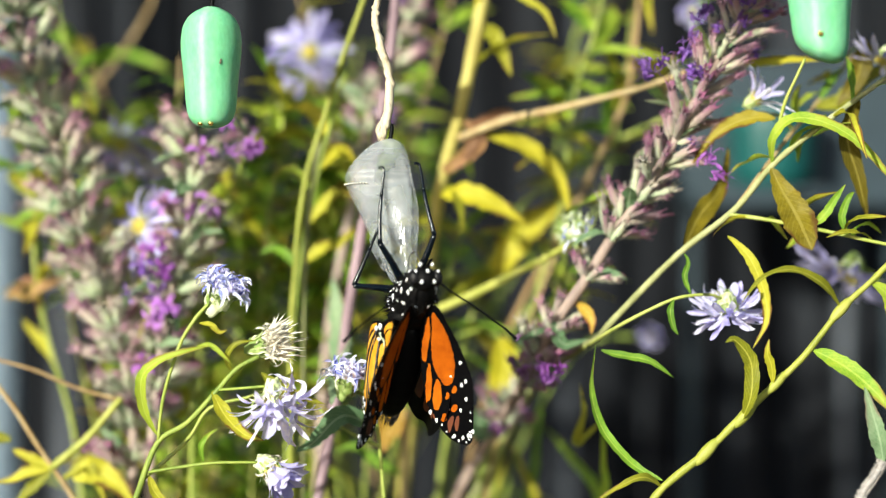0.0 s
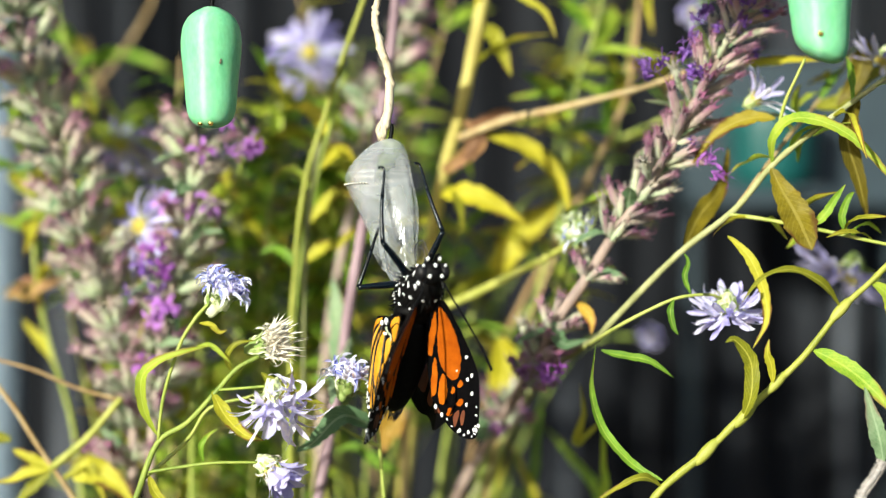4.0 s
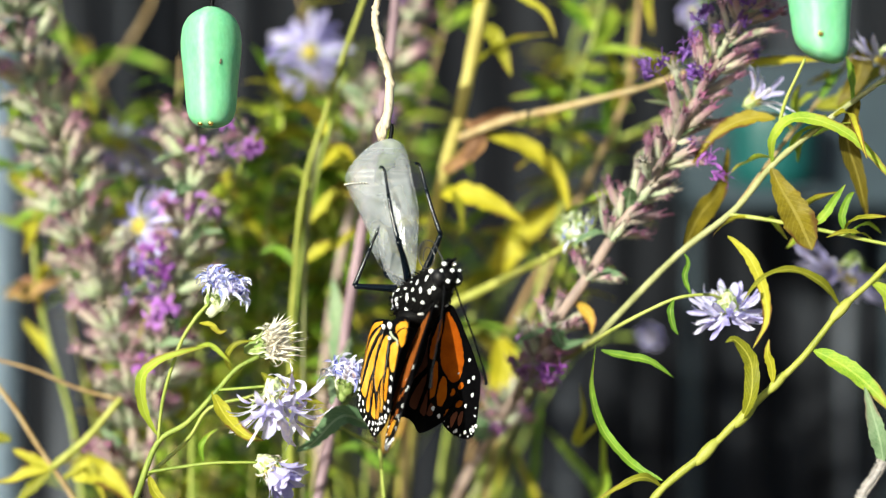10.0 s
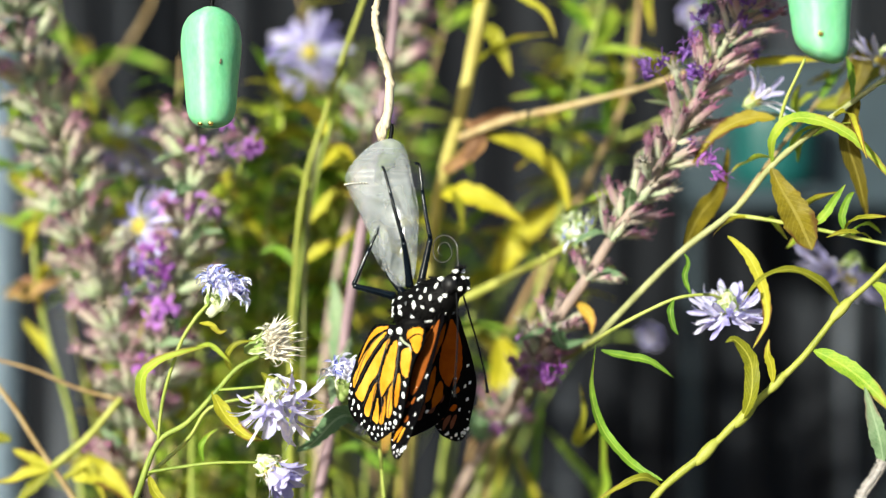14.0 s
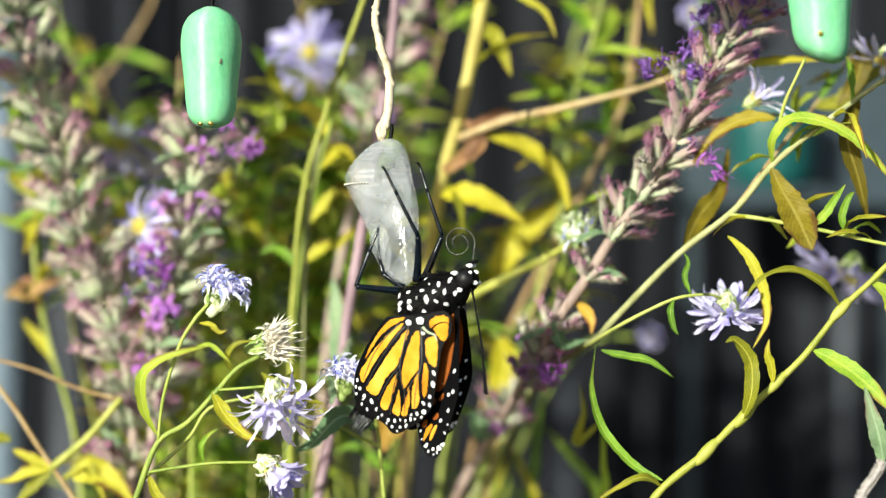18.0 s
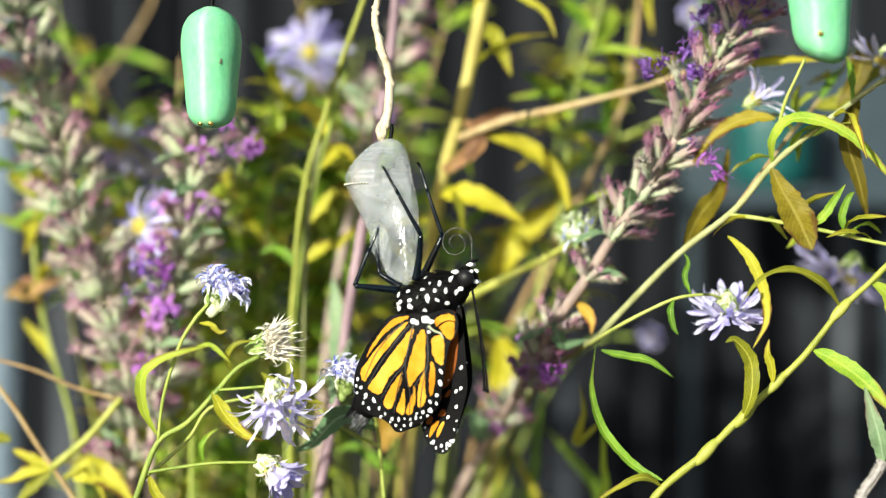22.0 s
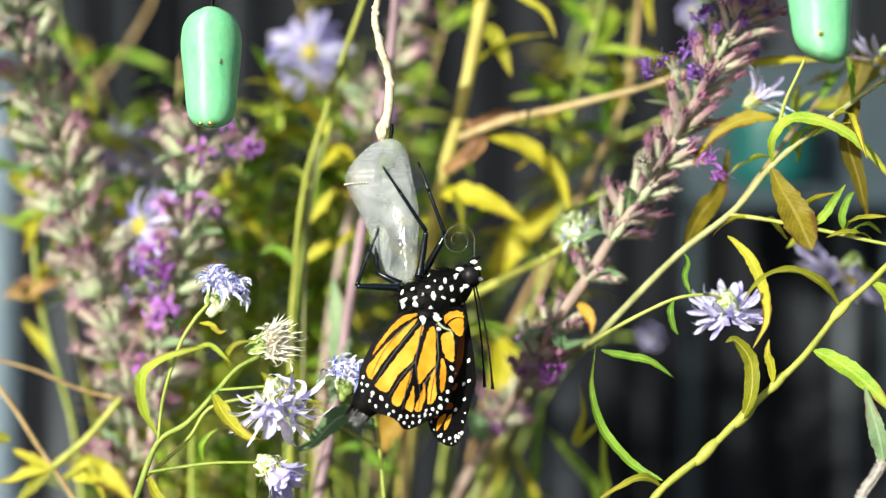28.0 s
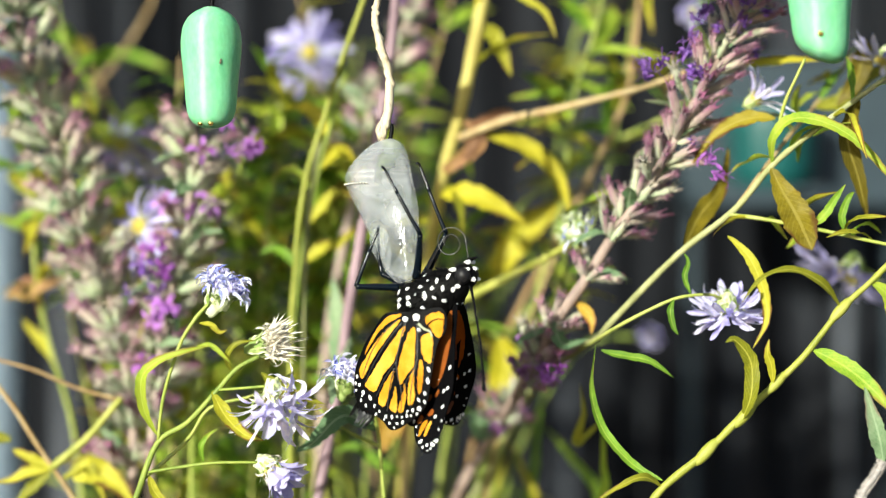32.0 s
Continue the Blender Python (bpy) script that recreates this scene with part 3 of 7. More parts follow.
def aster(plant, place, axis, size=1.0, petals=24, droop=0.0, material=None, uneven=0.25, seed=0, length=1.0, curls=(0, 1, 1, 2), bracts=20, wild=None):
    """A composite flower: cup, bracts, disc and rays that droop by so many degrees."""
    rnd = random.Random(seed)
    material = material or M_LILAC
    head = part("flower", CUP_MESH, plant, along(place, axis, rnd.uniform(0, 6), size))
    for j in range(bracts):
        part("bract", BRACT, head, Matrix.Rotation(2 * math.pi * (j + rnd.uniform(-0.5, 0.5)) / bracts, 4, "Z") @ Matrix.Rotation(rnd.uniform(-0.1, 0.3), 4, "Y") @ Matrix.Diagonal((1, 1, rnd.uniform(0.7, 1.15), 1)))
    part("disc", DISC_MESH, head, None, "yellow disc")
    for j in range(petals):
        a = 2 * math.pi * (j + rnd.uniform(-0.4, 0.4)) / petals
        s = length * (0.85 + uneven * rnd.uniform(-1, 1))
        m = Matrix.Rotation(a, 4, "Z") @ Matrix.Translation((0.18 * CM, 0, rnd.uniform(-0.02, 0.04) * CM)) @ \
            Matrix.Rotation(radians(droop + rnd.uniform(-1, 1) * (60 * uneven if wild is None else wild)), 4, "Y") @ Matrix.Rotation(rnd.uniform(-0.5, 0.5), 4, "X") @ Matrix.Diagonal((s, 1.0, s, 1))
        part("ray", petal_mesh(rnd.choice(curls), material), head, m)
    return head


CURLS = []
for k in range(4):
    rnd_curl = random.Random(60 + k)
    pts, d, c = [], Vector((0.25, 0, 1)).normalized(), Vector((0, 0, 0))
    for j in range(7):
        pts.append(c.copy())
        c += d * 0.11
        d = Matrix.Rotation(rnd_curl.uniform(0.15, 0.9) * (1 if k % 2 else -0.6), 3, "Y") @ Matrix.Rotation(rnd_curl.uniform(-0.5, 0.5), 3, "X") @ d
    CURLS.append(blade(pts, 0.095, (1, 0, 0.2), rnd_curl.uniform(-2, 2), 0.5, 0.3, k, 3, 0.5))
CURL_MESH = {}


def faded(plant, place, axis, size, materials, count, spread, seed=0, length=1.0, bracts=28):
    """A fading head: green cup, loose bracts and a crumpled crown of short curled rays."""
    rnd = random.Random(seed)
    head = part("flower", CUP_MESH, plant, along(place, axis, 0, size))
    for j in range(bracts):
        part("bract", BRACT, head, Matrix.Rotation(2 * math.pi * (j + rnd.uniform(-0.8, 0.8)) / bracts, 4, "Z") @ Matrix.Rotation(rnd.uniform(-0.15, 0.35), 4, "Y") @ Matrix.Diagonal((1, 1, rnd.uniform(0.6, 1.1), 1)))
    for j in range(count):
        k, mat = rnd.randrange(4), rnd.choice(materials)
        if (k, mat.name) not in CURL_MESH:
            CURL_MESH[(k, mat.name)] = mesh_of("ray", *CURLS[k], mat)
        a, q = rnd.uniform(0, 6.283), math.sqrt(rnd.random())
        d = Vector((math.cos(a) * q * spread, math.sin(a) * q * spread, 1))
        part("ray", CURL_MESH[(k, mat.name)], head, along((0.2 * q * math.cos(a), 0.2 * q * math.sin(a), -0.02), d, rnd.uniform(0, 6.3), length * rnd.uniform(0.7, 1.25)))
    return head


def tuft(plant, place, axis, size, material, count, spread, seed=0, width=0.03):
    """A closed head whose top is a brush of many fine bristles."""
    rnd = random.Random(seed)
    head = part("flower", CUP_MESH, plant, along(place, axis, 0, size))
    for j in range(16):
        part("bract", BRACT, head, Matrix.Rotation(2 * math.pi * (j + rnd.uniform(-0.6, 0.6)) / 16, 4, "Z") @ Matrix.Rotation(rnd.uniform(-0.1, 0.3), 4, "Y"))
    hairs = []
    for j in range(count):
        a, q = rnd.uniform(0, 6.283), math.sqrt(rnd.random())
        d = Vector((math.cos(a) * q * spread, math.sin(a) * q * spread, 1)).normalized()
        b = Vector((0.2 * q * math.cos(a), 0.2 * q * math.sin(a), -0.05))
        ln = rnd.uniform(0.28, 0.56)
        side = Vector((rnd.uniform(-1, 1), rnd.uniform(-1, 1), rnd.uniform(-1, 1))) * 0.16
        hairs.append(blade([b, b + d * ln * 0.5 + side * 0.3, b + d * ln + side], width * rnd.uniform(0.6, 1.6), (math.sin(a), -math.cos(a), 0.2), rnd.uniform(-2, 2), 0.3, 0.1, j, 2))
    part("bristles", mesh_of("bristles", *merged(hairs), material), head)
    return head


# ---- leaves and weeds ----
LEAF_SHAPES = []
for k in range(8):
    rnd = random.Random(30 + k)
    bend = (0.1, 0.35, 0.6, -0.25, 0.9, 0.2, 0.5, 1.2)[k]
    LEAF_SHAPES.append(blade([(0, 0, 0), (0.33, rnd.uniform(-0.03, 0.03), 0.10 - 0.03 * bend), (0.68, rnd.uniform(-0.06, 0.06), 0.08 - 0.20 * bend), (1.0, rnd.uniform(-0.1, 0.1), -0.45 * bend)],
                             rnd.uniform(0.11, 0.17), (0, 0, 1), rnd.uniform(-1.8, 1.8), 0.4, 0.2, k, 6, rnd.uniform(0.3, 0.5)))
LEAF_MESH = {}


def leaf_mesh(k, material):
    key = (k, material.name)
    if key not in LEAF_MESH:
        LEAF_MESH[key] = leaf_data(LEAF_SHAPES[k], material)
    return LEAF_MESH[key]


def put_leaf(plant, place, azimuth, pitch, size, material, rnd, wide=1.0):
    m = Matrix.Translation(Vector(place) * CM) @ Matrix.Rotation(azimuth, 4, "Z") @ Matrix.Rotation(-pitch, 4, "Y") @ \
        Matrix.Rotation(rnd.uniform(-0.9, 0.9), 4, "X") @ Matrix.Diagonal((size, size * wide, size, 1))
    return part("leaf", leaf_mesh(rnd.randrange(8), material), plant, m)


def rooted(points):
    """The line of a stalk, with its foot run down to the soil in even, slowly straightening steps."""
    a, b = Vector(points[0]), Vector(points[1])
    d = (a - b).normalized()
    foot, step, c = [], (b - a).length, a.copy()
    while c.z > 0:
        step = min(step * 1.4, 8.0)
        d = (d * 0.6 + Vector((0, 0.03, -1)) * 0.4).normalized()
        c = c + d * step
        foot.append(tuple(c))
    return foot[::-1] + list(points)


def stalk(plant, points, r0, r1, material, foot=False, seed=0, name="stem", sides=8):
    pts = rooted(points) if foot else points
    return part(name, mesh_of(name, *tube(pts, r0, r1, sides, 5, 0.08, seed), material), plant)


def leaf(plant, points, width, material, facing=(0, -1, 0.3), twist=0.0, seed=0, fold=0.3, label="", blunt=0.35):
    return part("leaf", leaf_data(blade(points, width * 0.85, facing, twist, fold, 0.16, seed, 8, blunt, 0.12), material), plant, None, label)


def leafy(plant, points, rnd, count, size, materials, start=0.15):
    """Leaves set round a stalk along its length."""
    line = spline(points, 8)
    for j in range(count):
        f = start + (1 - start) * (j + rnd.random()) / count
        c = line[min(int(f * (len(line) - 1)), len(line) - 1)]
        put_leaf(plant, c, rnd.uniform(0, 6.283), rnd.uniform(-0.3, 1.0), rnd.uniform(0.7, 1.3) * size, rnd.choice(materials), rnd, rnd.uniform(0.7, 1.5))


# ---- flower spikes ----
CALYX = lathe(smooth_profile([(0.022, 0.0), (0.06, 0.10), (0.092, 0.26), (0.075, 0.44), (0.085, 0.54), (0.03, 0.56)], 3), 8)
CALYX = merged([CALYX] + [moved(lathe([(0.028, 0), (0.016, 0.10), (0.003, 0.22)], 4), Matrix.Rotation(2 * math.pi * j / 5, 4, "Z") @ Matrix.Translation((0.06, 0, 0.50)) @ Matrix.Rotation(0.3, 4, "Y")) for j in range(5)])
STYLE_MESH = mesh_of("style", *tube([(0, 0, 0.4), (0.03, 0.02, 0.75), (0.12, 0.0, 0.95), (0.22, -0.03, 0.90)], 0.010, 0.007, 5, 4), M_STYLE)
CALYX_MESH = [mesh_of("calyx", *CALYX, m) for m in (M_CALYX, M_CALYX_GREEN, M_CALYX_RED)]
BARREL = lathe(smooth_profile([(0.025, 0.0), (0.055, 0.10), (0.082, 0.28), (0.078, 0.46), (0.060, 0.60), (0.066, 0.68), (0.02, 0.66)], 3), 10)
BARREL = ([Vector(q) * (1 + 0.25 * noise.noise(Vector(q) * 9)) for q in BARREL[0]], BARREL[1])
BARREL = merged([BARREL] + [moved(lathe([(0.026, 0), (0.015, 0.10), (0.003, 0.24)], 4), Matrix.Rotation(2 * math.pi * j / 5, 4, "Z") @ Matrix.Translation((0.05, 0, 0.64)) @ Matrix.Rotation(0.15 + 0.1 * (j % 3), 4, "Y")) for j in range(5)] +
                [moved(([(-0.005, 0, 0), (0.005, 0, 0), (0, 0, 0.13)], [(0, 1, 2)]), Matrix.Rotation(2.4 * j, 4, "Z") @ Matrix.Translation((0.066, 0, 0.04 + 0.015 * j)) @ Matrix.Rotation(0.9, 4, "Y") @ Matrix.Rotation(j, 4, "Z")) for j in range(44)])
BARREL_MESH = [mesh_of("calyx", *BARREL, m) for m in (M_CALYX, M_CALYX_GREEN, M_CALYX_RED)]
COROLLA = merged([moved(blade([(0, 0, 0), (0.16, 0.03, 0.14), (0.34, -0.02, 0.16), (0.48, 0.05, 0.05)], 0.16, (0, 0, 1), 0.8 * (j % 3 - 1), 0.4, 0.3, j, 3, 0.6), Matrix.Rotation(2 * math.pi * j / 5 + 0.2 * j, 4, "Z")) for j in range(5)] +
                 [lathe([(0.05, -0.3), (0.08, 0.0), (0.02, 0.03)], 6)] + [tube([(0, 0, 0), (0.03 * j, 0.05, 0.3), (0.1 * j - 0.1, 0.1, 0.55)], 0.008, 0.006, 4, 2) for j in range(3)])
rnd_wilt = random.Random(44)
WILTED = []
for j in range(5):
    turn, side = 2 * math.pi * j / 5 + rnd_wilt.uniform(-0.5, 0.5), rnd_wilt.uniform(-0.12, 0.12)
    WILTED.append(moved(blade([(0, 0, -0.1), (0.05, side, 0.18), (0.16 + 0.06 * (j % 2), 0.04, 0.34), (0.24, side, 0.28 - 0.16 * (j % 3)), (0.22, -side, 0.12 - 0.2 * (j % 3))], 0.10, (1, 0, 0.3), rnd_wilt.uniform(-3, 3), 0.5, 0.5, j, 4, 0.5, 0.3), Matrix.Rotation(turn, 4, "Z")))
for j in range(4):
    turn = rnd_wilt.uniform(0, 6.28)
    WILTED.append(moved(tube([(0, 0, 0), (0.05, 0.02, 0.35), (0.16, 0.05, 0.62), (0.30, 0.02, 0.70), (0.36, -0.04, 0.60)], 0.009, 0.007, 4, 3), Matrix.Rotation(turn, 4, "Z")))
WILTED = merged(WILTED)
COROLLA_MESH = [mesh_of("corolla", *COROLLA, m) for m in (M_PURPLE, M_MAGENTA)] + [mesh_of("corolla", *WILTED, m) for m in (M_PURPLE, M_MAGENTA)]


def spike(plant, points, seed, size=1.0, step=0.34, ring=6, bloom=(1.1, 0), reach=0.32, green=0.35, flare=0.7, bracts=1, fat=1.0, tints=(0, 0, 2)):
    """A flower spike: whorls of hairy calyces round a stalk, grey bracts under them, corollas where it blooms."""
    rnd = random.Random(seed)
    line = spline(points, 14)
    run, last, w = 0.0, 0.0, 0
    for i in range(1, len(line)):
        run += (line[i] - line[i - 1]).length
        if run - last < step * size:
            continue
        last, w = run, w + 1
        tan = (line[i] - line[i - 1]).normalized()
        f = i / len(line)
        q = tan.to_track_quat("Z", "Y").to_matrix()
        n = ring + rnd.randrange(-1, 2)
        for j in range(n):
            a = 2 * math.pi * (j + 0.5 * (w % 2) + rnd.uniform(-0.35, 0.35)) / n
            out = q @ Vector((math.cos(a), math.sin(a), 0))
            d = (out * flare * rnd.uniform(0.6, 1.3) + tan * rnd.uniform(0.5, 1.1)).normalized()
            s = size * rnd.uniform(0.6, 1.2)
            base = line[i] + out * reach * 0.25 * size + tan * rnd.uniform(-0.14, 0.14) * size
            pick = BARREL_MESH if fat > 1 else CALYX_MESH
            me = pick[1] if rnd.random() < green else pick[rnd.choice(tints)]
            part("calyx", me, plant, along(base, d, rnd.uniform(0, 6), s) @ Matrix.Diagonal((fat, fat, 1, 1)))
            if rnd.random() < 0.4:
                part("style", STYLE_MESH, plant, along(base, d, rnd.uniform(0, 6), s))
            if rnd.random() < (0.32 if bloom[0] < f < bloom[1] else 0.02):
                part("corolla", COROLLA_MESH[bloom[2] if len(bloom) > 2 else 0], plant, along(base + d * 0.55 * s, d, rnd.uniform(0, 6), s * rnd.uniform(0.5, 0.8)))
        for j in range(bracts):
            put_leaf(plant, line[i], rnd.uniform(0, 6.28), rnd.uniform(-0.4, 0.9), rnd.uniform(0.7, 1.2) * size, M_LEAF_GREY, rnd, 2.2)


def cluster(plant, place, count, spread, kind, seed, size=0.8):
    """A loose knot of open corollas."""
    rnd = random.Random(seed)
    for j in range(count):
        off = Vector((rnd.uniform(-1, 1), rnd.uniform(-1, 0.3), rnd.uniform(-1, 1))) * spread
        part("corolla", COROLLA_MESH[kind], plant, along(Vector(place) + off, off + Vector((0, -0.3 * spread, 0.2 * spread)), rnd.uniform(0, 6), size * rnd.uniform(0.6, 1.1)))


# ---- the plants round the pupae ----
def aster_front():
    """Aster stalks with fading lilac heads beside the butterfly."""
    p = thing("aster_plant", "aster with pale lilac and faded heads on green stalks", "aster", group="asters")
    main = [(-6.59, 0.00, 44.09), (-6.19, 0.00, 44.98), (-5.76, 0.00, 46.08), (-5.15, 0.00, 46.50), (-4.54, 0.00, 47.16), (-4.14, 0.00, 47.60), (-3.71, 0.00, 47.83)]
    stalk(p, main, 0.10, 0.045, M_STEM, True, 1)
    stalk(p, [(-5.74, 0.00, 46.12), (-5.60, -0.20, 47.06), (-5.27, -0.30, 48.07), (-4.96, -0.30, 48.60), (-4.68, -0.30, 48.91)], 0.035, 0.04, M_STEM, seed=2)
    stalk(p, [(-4.54, 0.00, 47.16), (-4.13, -0.20, 47.20), (-3.56, -0.40, 47.26)], 0.03, 0.03, M_STEM, seed=3)
    stalk(p, [(-5.94, 0.00, 45.50), (-5.37, -0.20, 45.61), (-4.56, -0.40, 45.73), (-3.71, -0.40, 45.74)], 0.035, 0.03, M_STEM, seed=4)
    stalk(p, [(-6.02, 0.20, 45.38), (-5.24, 0.60, 46.08), (-4.78, 0.80, 46.74), (-3.88, 0.90, 46.99), (-3.08, 1.00, 47.45)], 0.04, 0.03, M_STEM, seed=5)
    faded(p, (-4.39, -0.30, 49.24), (0.40, -0.3, 0.88), 1.65, (M_BLUE, M_BLUE, M_LILAC, M_LILAC), 190, 0.75, 1, 0.42)
    tuft(p, (-3.53, 0.00, 48.08), (0.9, -0.3, 0.22), 1.25, M_DRY, 190, 0.34, 2, 0.035)
    faded(p, (-3.44, 0.00, 48.10), (0.85, -0.35, 0.3), 1.2, (M_DRY,), 130, 0.6, 6, 0.52)
    faded(p, (-3.40, -0.42, 47.06), (0.05, -0.35, -0.8), 1.0, (M_LILAC, M_LILAC, M_DRY, M_BRACT), 60, 1.3, 31, 0.6, 8)
    aster(p, (-3.38, -0.40, 47.01), (0.05, -0.25, -1.0), 1.1, 34, -45, M_LILAC, 0.3, 11, 0.82, (0, 1, 2, 3), 16, 34)
    faded(p, (-3.21, -0.30, 46.89), (0.8, -0.4, 0.0), 0.9, (M_LILAC,), 14, 0.9, 19, 1.5, 6)
    for q in ([(-3.20, -0.50, 46.91), (-2.85, -0.60, 47.03), (-2.55, -0.70, 47.19), (-2.38, -0.70, 47.37), (-2.36, -0.70, 47.42)], [(-3.20, -0.50, 46.95), (-2.91, -0.70, 47.08), (-2.76, -0.80, 47.20), (-2.77, -0.80, 47.35), (-2.93, -0.80, 47.40)]):
        part("ray", mesh_of("ray", *blade(q, 0.11, (0, -1, 0.5), 0.3, 0.4, 0.05, 3, 5, 0.5), M_LILAC), p)
    aster(p, (-3.42, -0.40, 45.60), (0.72, -0.3, -0.55), 1.1, 40, -70, M_LILAC_MID, 0.25, 12, 0.60, (0, 0, 1, 1), 20, 16)
    faded(p, (-3.40, -0.42, 45.58), (0.6, -0.4, -0.3), 0.95, (M_BRACT, M_DRY, M_LILAC), 50, 0.9, 29, 0.5, 8)
    leaf(p, [(-5.76, 0.00, 46.25), (-6.00, -0.20, 46.78), (-6.02, -0.40, 47.42), (-5.69, -0.50, 47.76), (-5.16, -0.50, 47.96), (-4.65, -0.40, 48.07)], 0.26, M_LEAF, (0, -1, 0.6), 0.8, 1)
    leaf(p, [(-4.96, -0.30, 48.03), (-4.66, -0.30, 48.07), (-4.36, -0.30, 47.83), (-4.24, -0.20, 47.69)], 0.12, M_LEAF, (0, -1, 0.5), 0.4, 2)
    leaf(p, [(-4.66, 0.00, 47.13), (-4.36, -0.30, 46.68), (-3.98, -0.50, 46.32), (-3.56, -0.50, 46.19)], 0.34, M_LEAF_YELLOW, (0.3, -1, 0.5), 0.6, 3)
    leaf(p, [(-4.28, 0.00, 47.56), (-4.33, -0.20, 47.86), (-4.12, -0.30, 48.11), (-3.75, -0.30, 48.17)], 0.16, M_LEAF_YELLOW, (0, -1, 0.5), 0.5, 4)
    leaf(p, [(-4.88, -0.30, 48.52), (-4.65, -0.40, 48.49), (-4.47, -0.40, 48.34), (-4.31, -0.40, 48.39)], 0.15, M_LEAF_YELLOW, (0, -1, 0.6), 0.5, 5)
    leaf(p, [(-4.79, -0.30, 45.74), (-4.83, -0.40, 46.06), (-4.69, -0.40, 46.29), (-4.47, -0.40, 46.42)], 0.13, M_LEAF, (0, -1, 0.3), 0.8, 6)
    leaf(p, [(-5.92, 0.00, 45.43), (-5.80, -0.20, 45.16), (-5.58, -0.30, 44.92), (-5.36, -0.30, 44.70)], 0.24, M_LEAF_YELLOW, (0.4, -1, 0.3), 0.5, 7)
    leaf(p, [(-3.65, -0.20, 47.52), (-3.32, -0.40, 47.25), (-2.91, -0.50, 47.09), (-2.35, -0.50, 46.91)], 0.30, M_LEAF_YELLOW, (0, -1, 0.7), 0.9, 8)
    q = thing("aster_plant", "pale blue aster head on a slender stalk behind the butterfly", "aster", group="asters")
    stalk(q, [(-1.12, 2.00, 43.81), (-1.24, 2.00, 44.74), (-1.38, 2.00, 46.19), (-1.51, 1.20, 46.85), (-1.88, 0.90, 47.10)], 0.08, 0.03, M_STEM, True, 9)
    faded(q, (-1.95, 0.80, 47.41), (0.15, -0.3, 1.0), 1.4, (M_BLUE, M_BLUE, M_LILAC, M_LILAC), 120, 0.9, 5, 0.55)
    leaf(q, [(-1.38, 2.00, 46.19), (-2.06, 1.60, 46.52), (-2.64, 1.50, 46.00), (-3.05, 1.50, 45.77)], 0.55, M_LEAF_GREY, (-0.3, -1, 0.6), 0.1, 12)
    stalk(q, [(-1.36, 2.00, 45.84), (-2.07, 1.90, 46.20), (-2.59, 1.80, 46.63)], 0.035, 0.03, M_STEM, seed=14)
    leaf(q, [(-2.33, 1.80, 46.73), (-2.23, 3.60, 47.42), (-2.31, 4.80, 48.05), (-2.40, 5.40, 48.66), (-2.53, 5.60, 49.37)], 0.78, M_LEAF_GREY, (-0.5, -1, 0.2), 0.0, 13, 0.1)


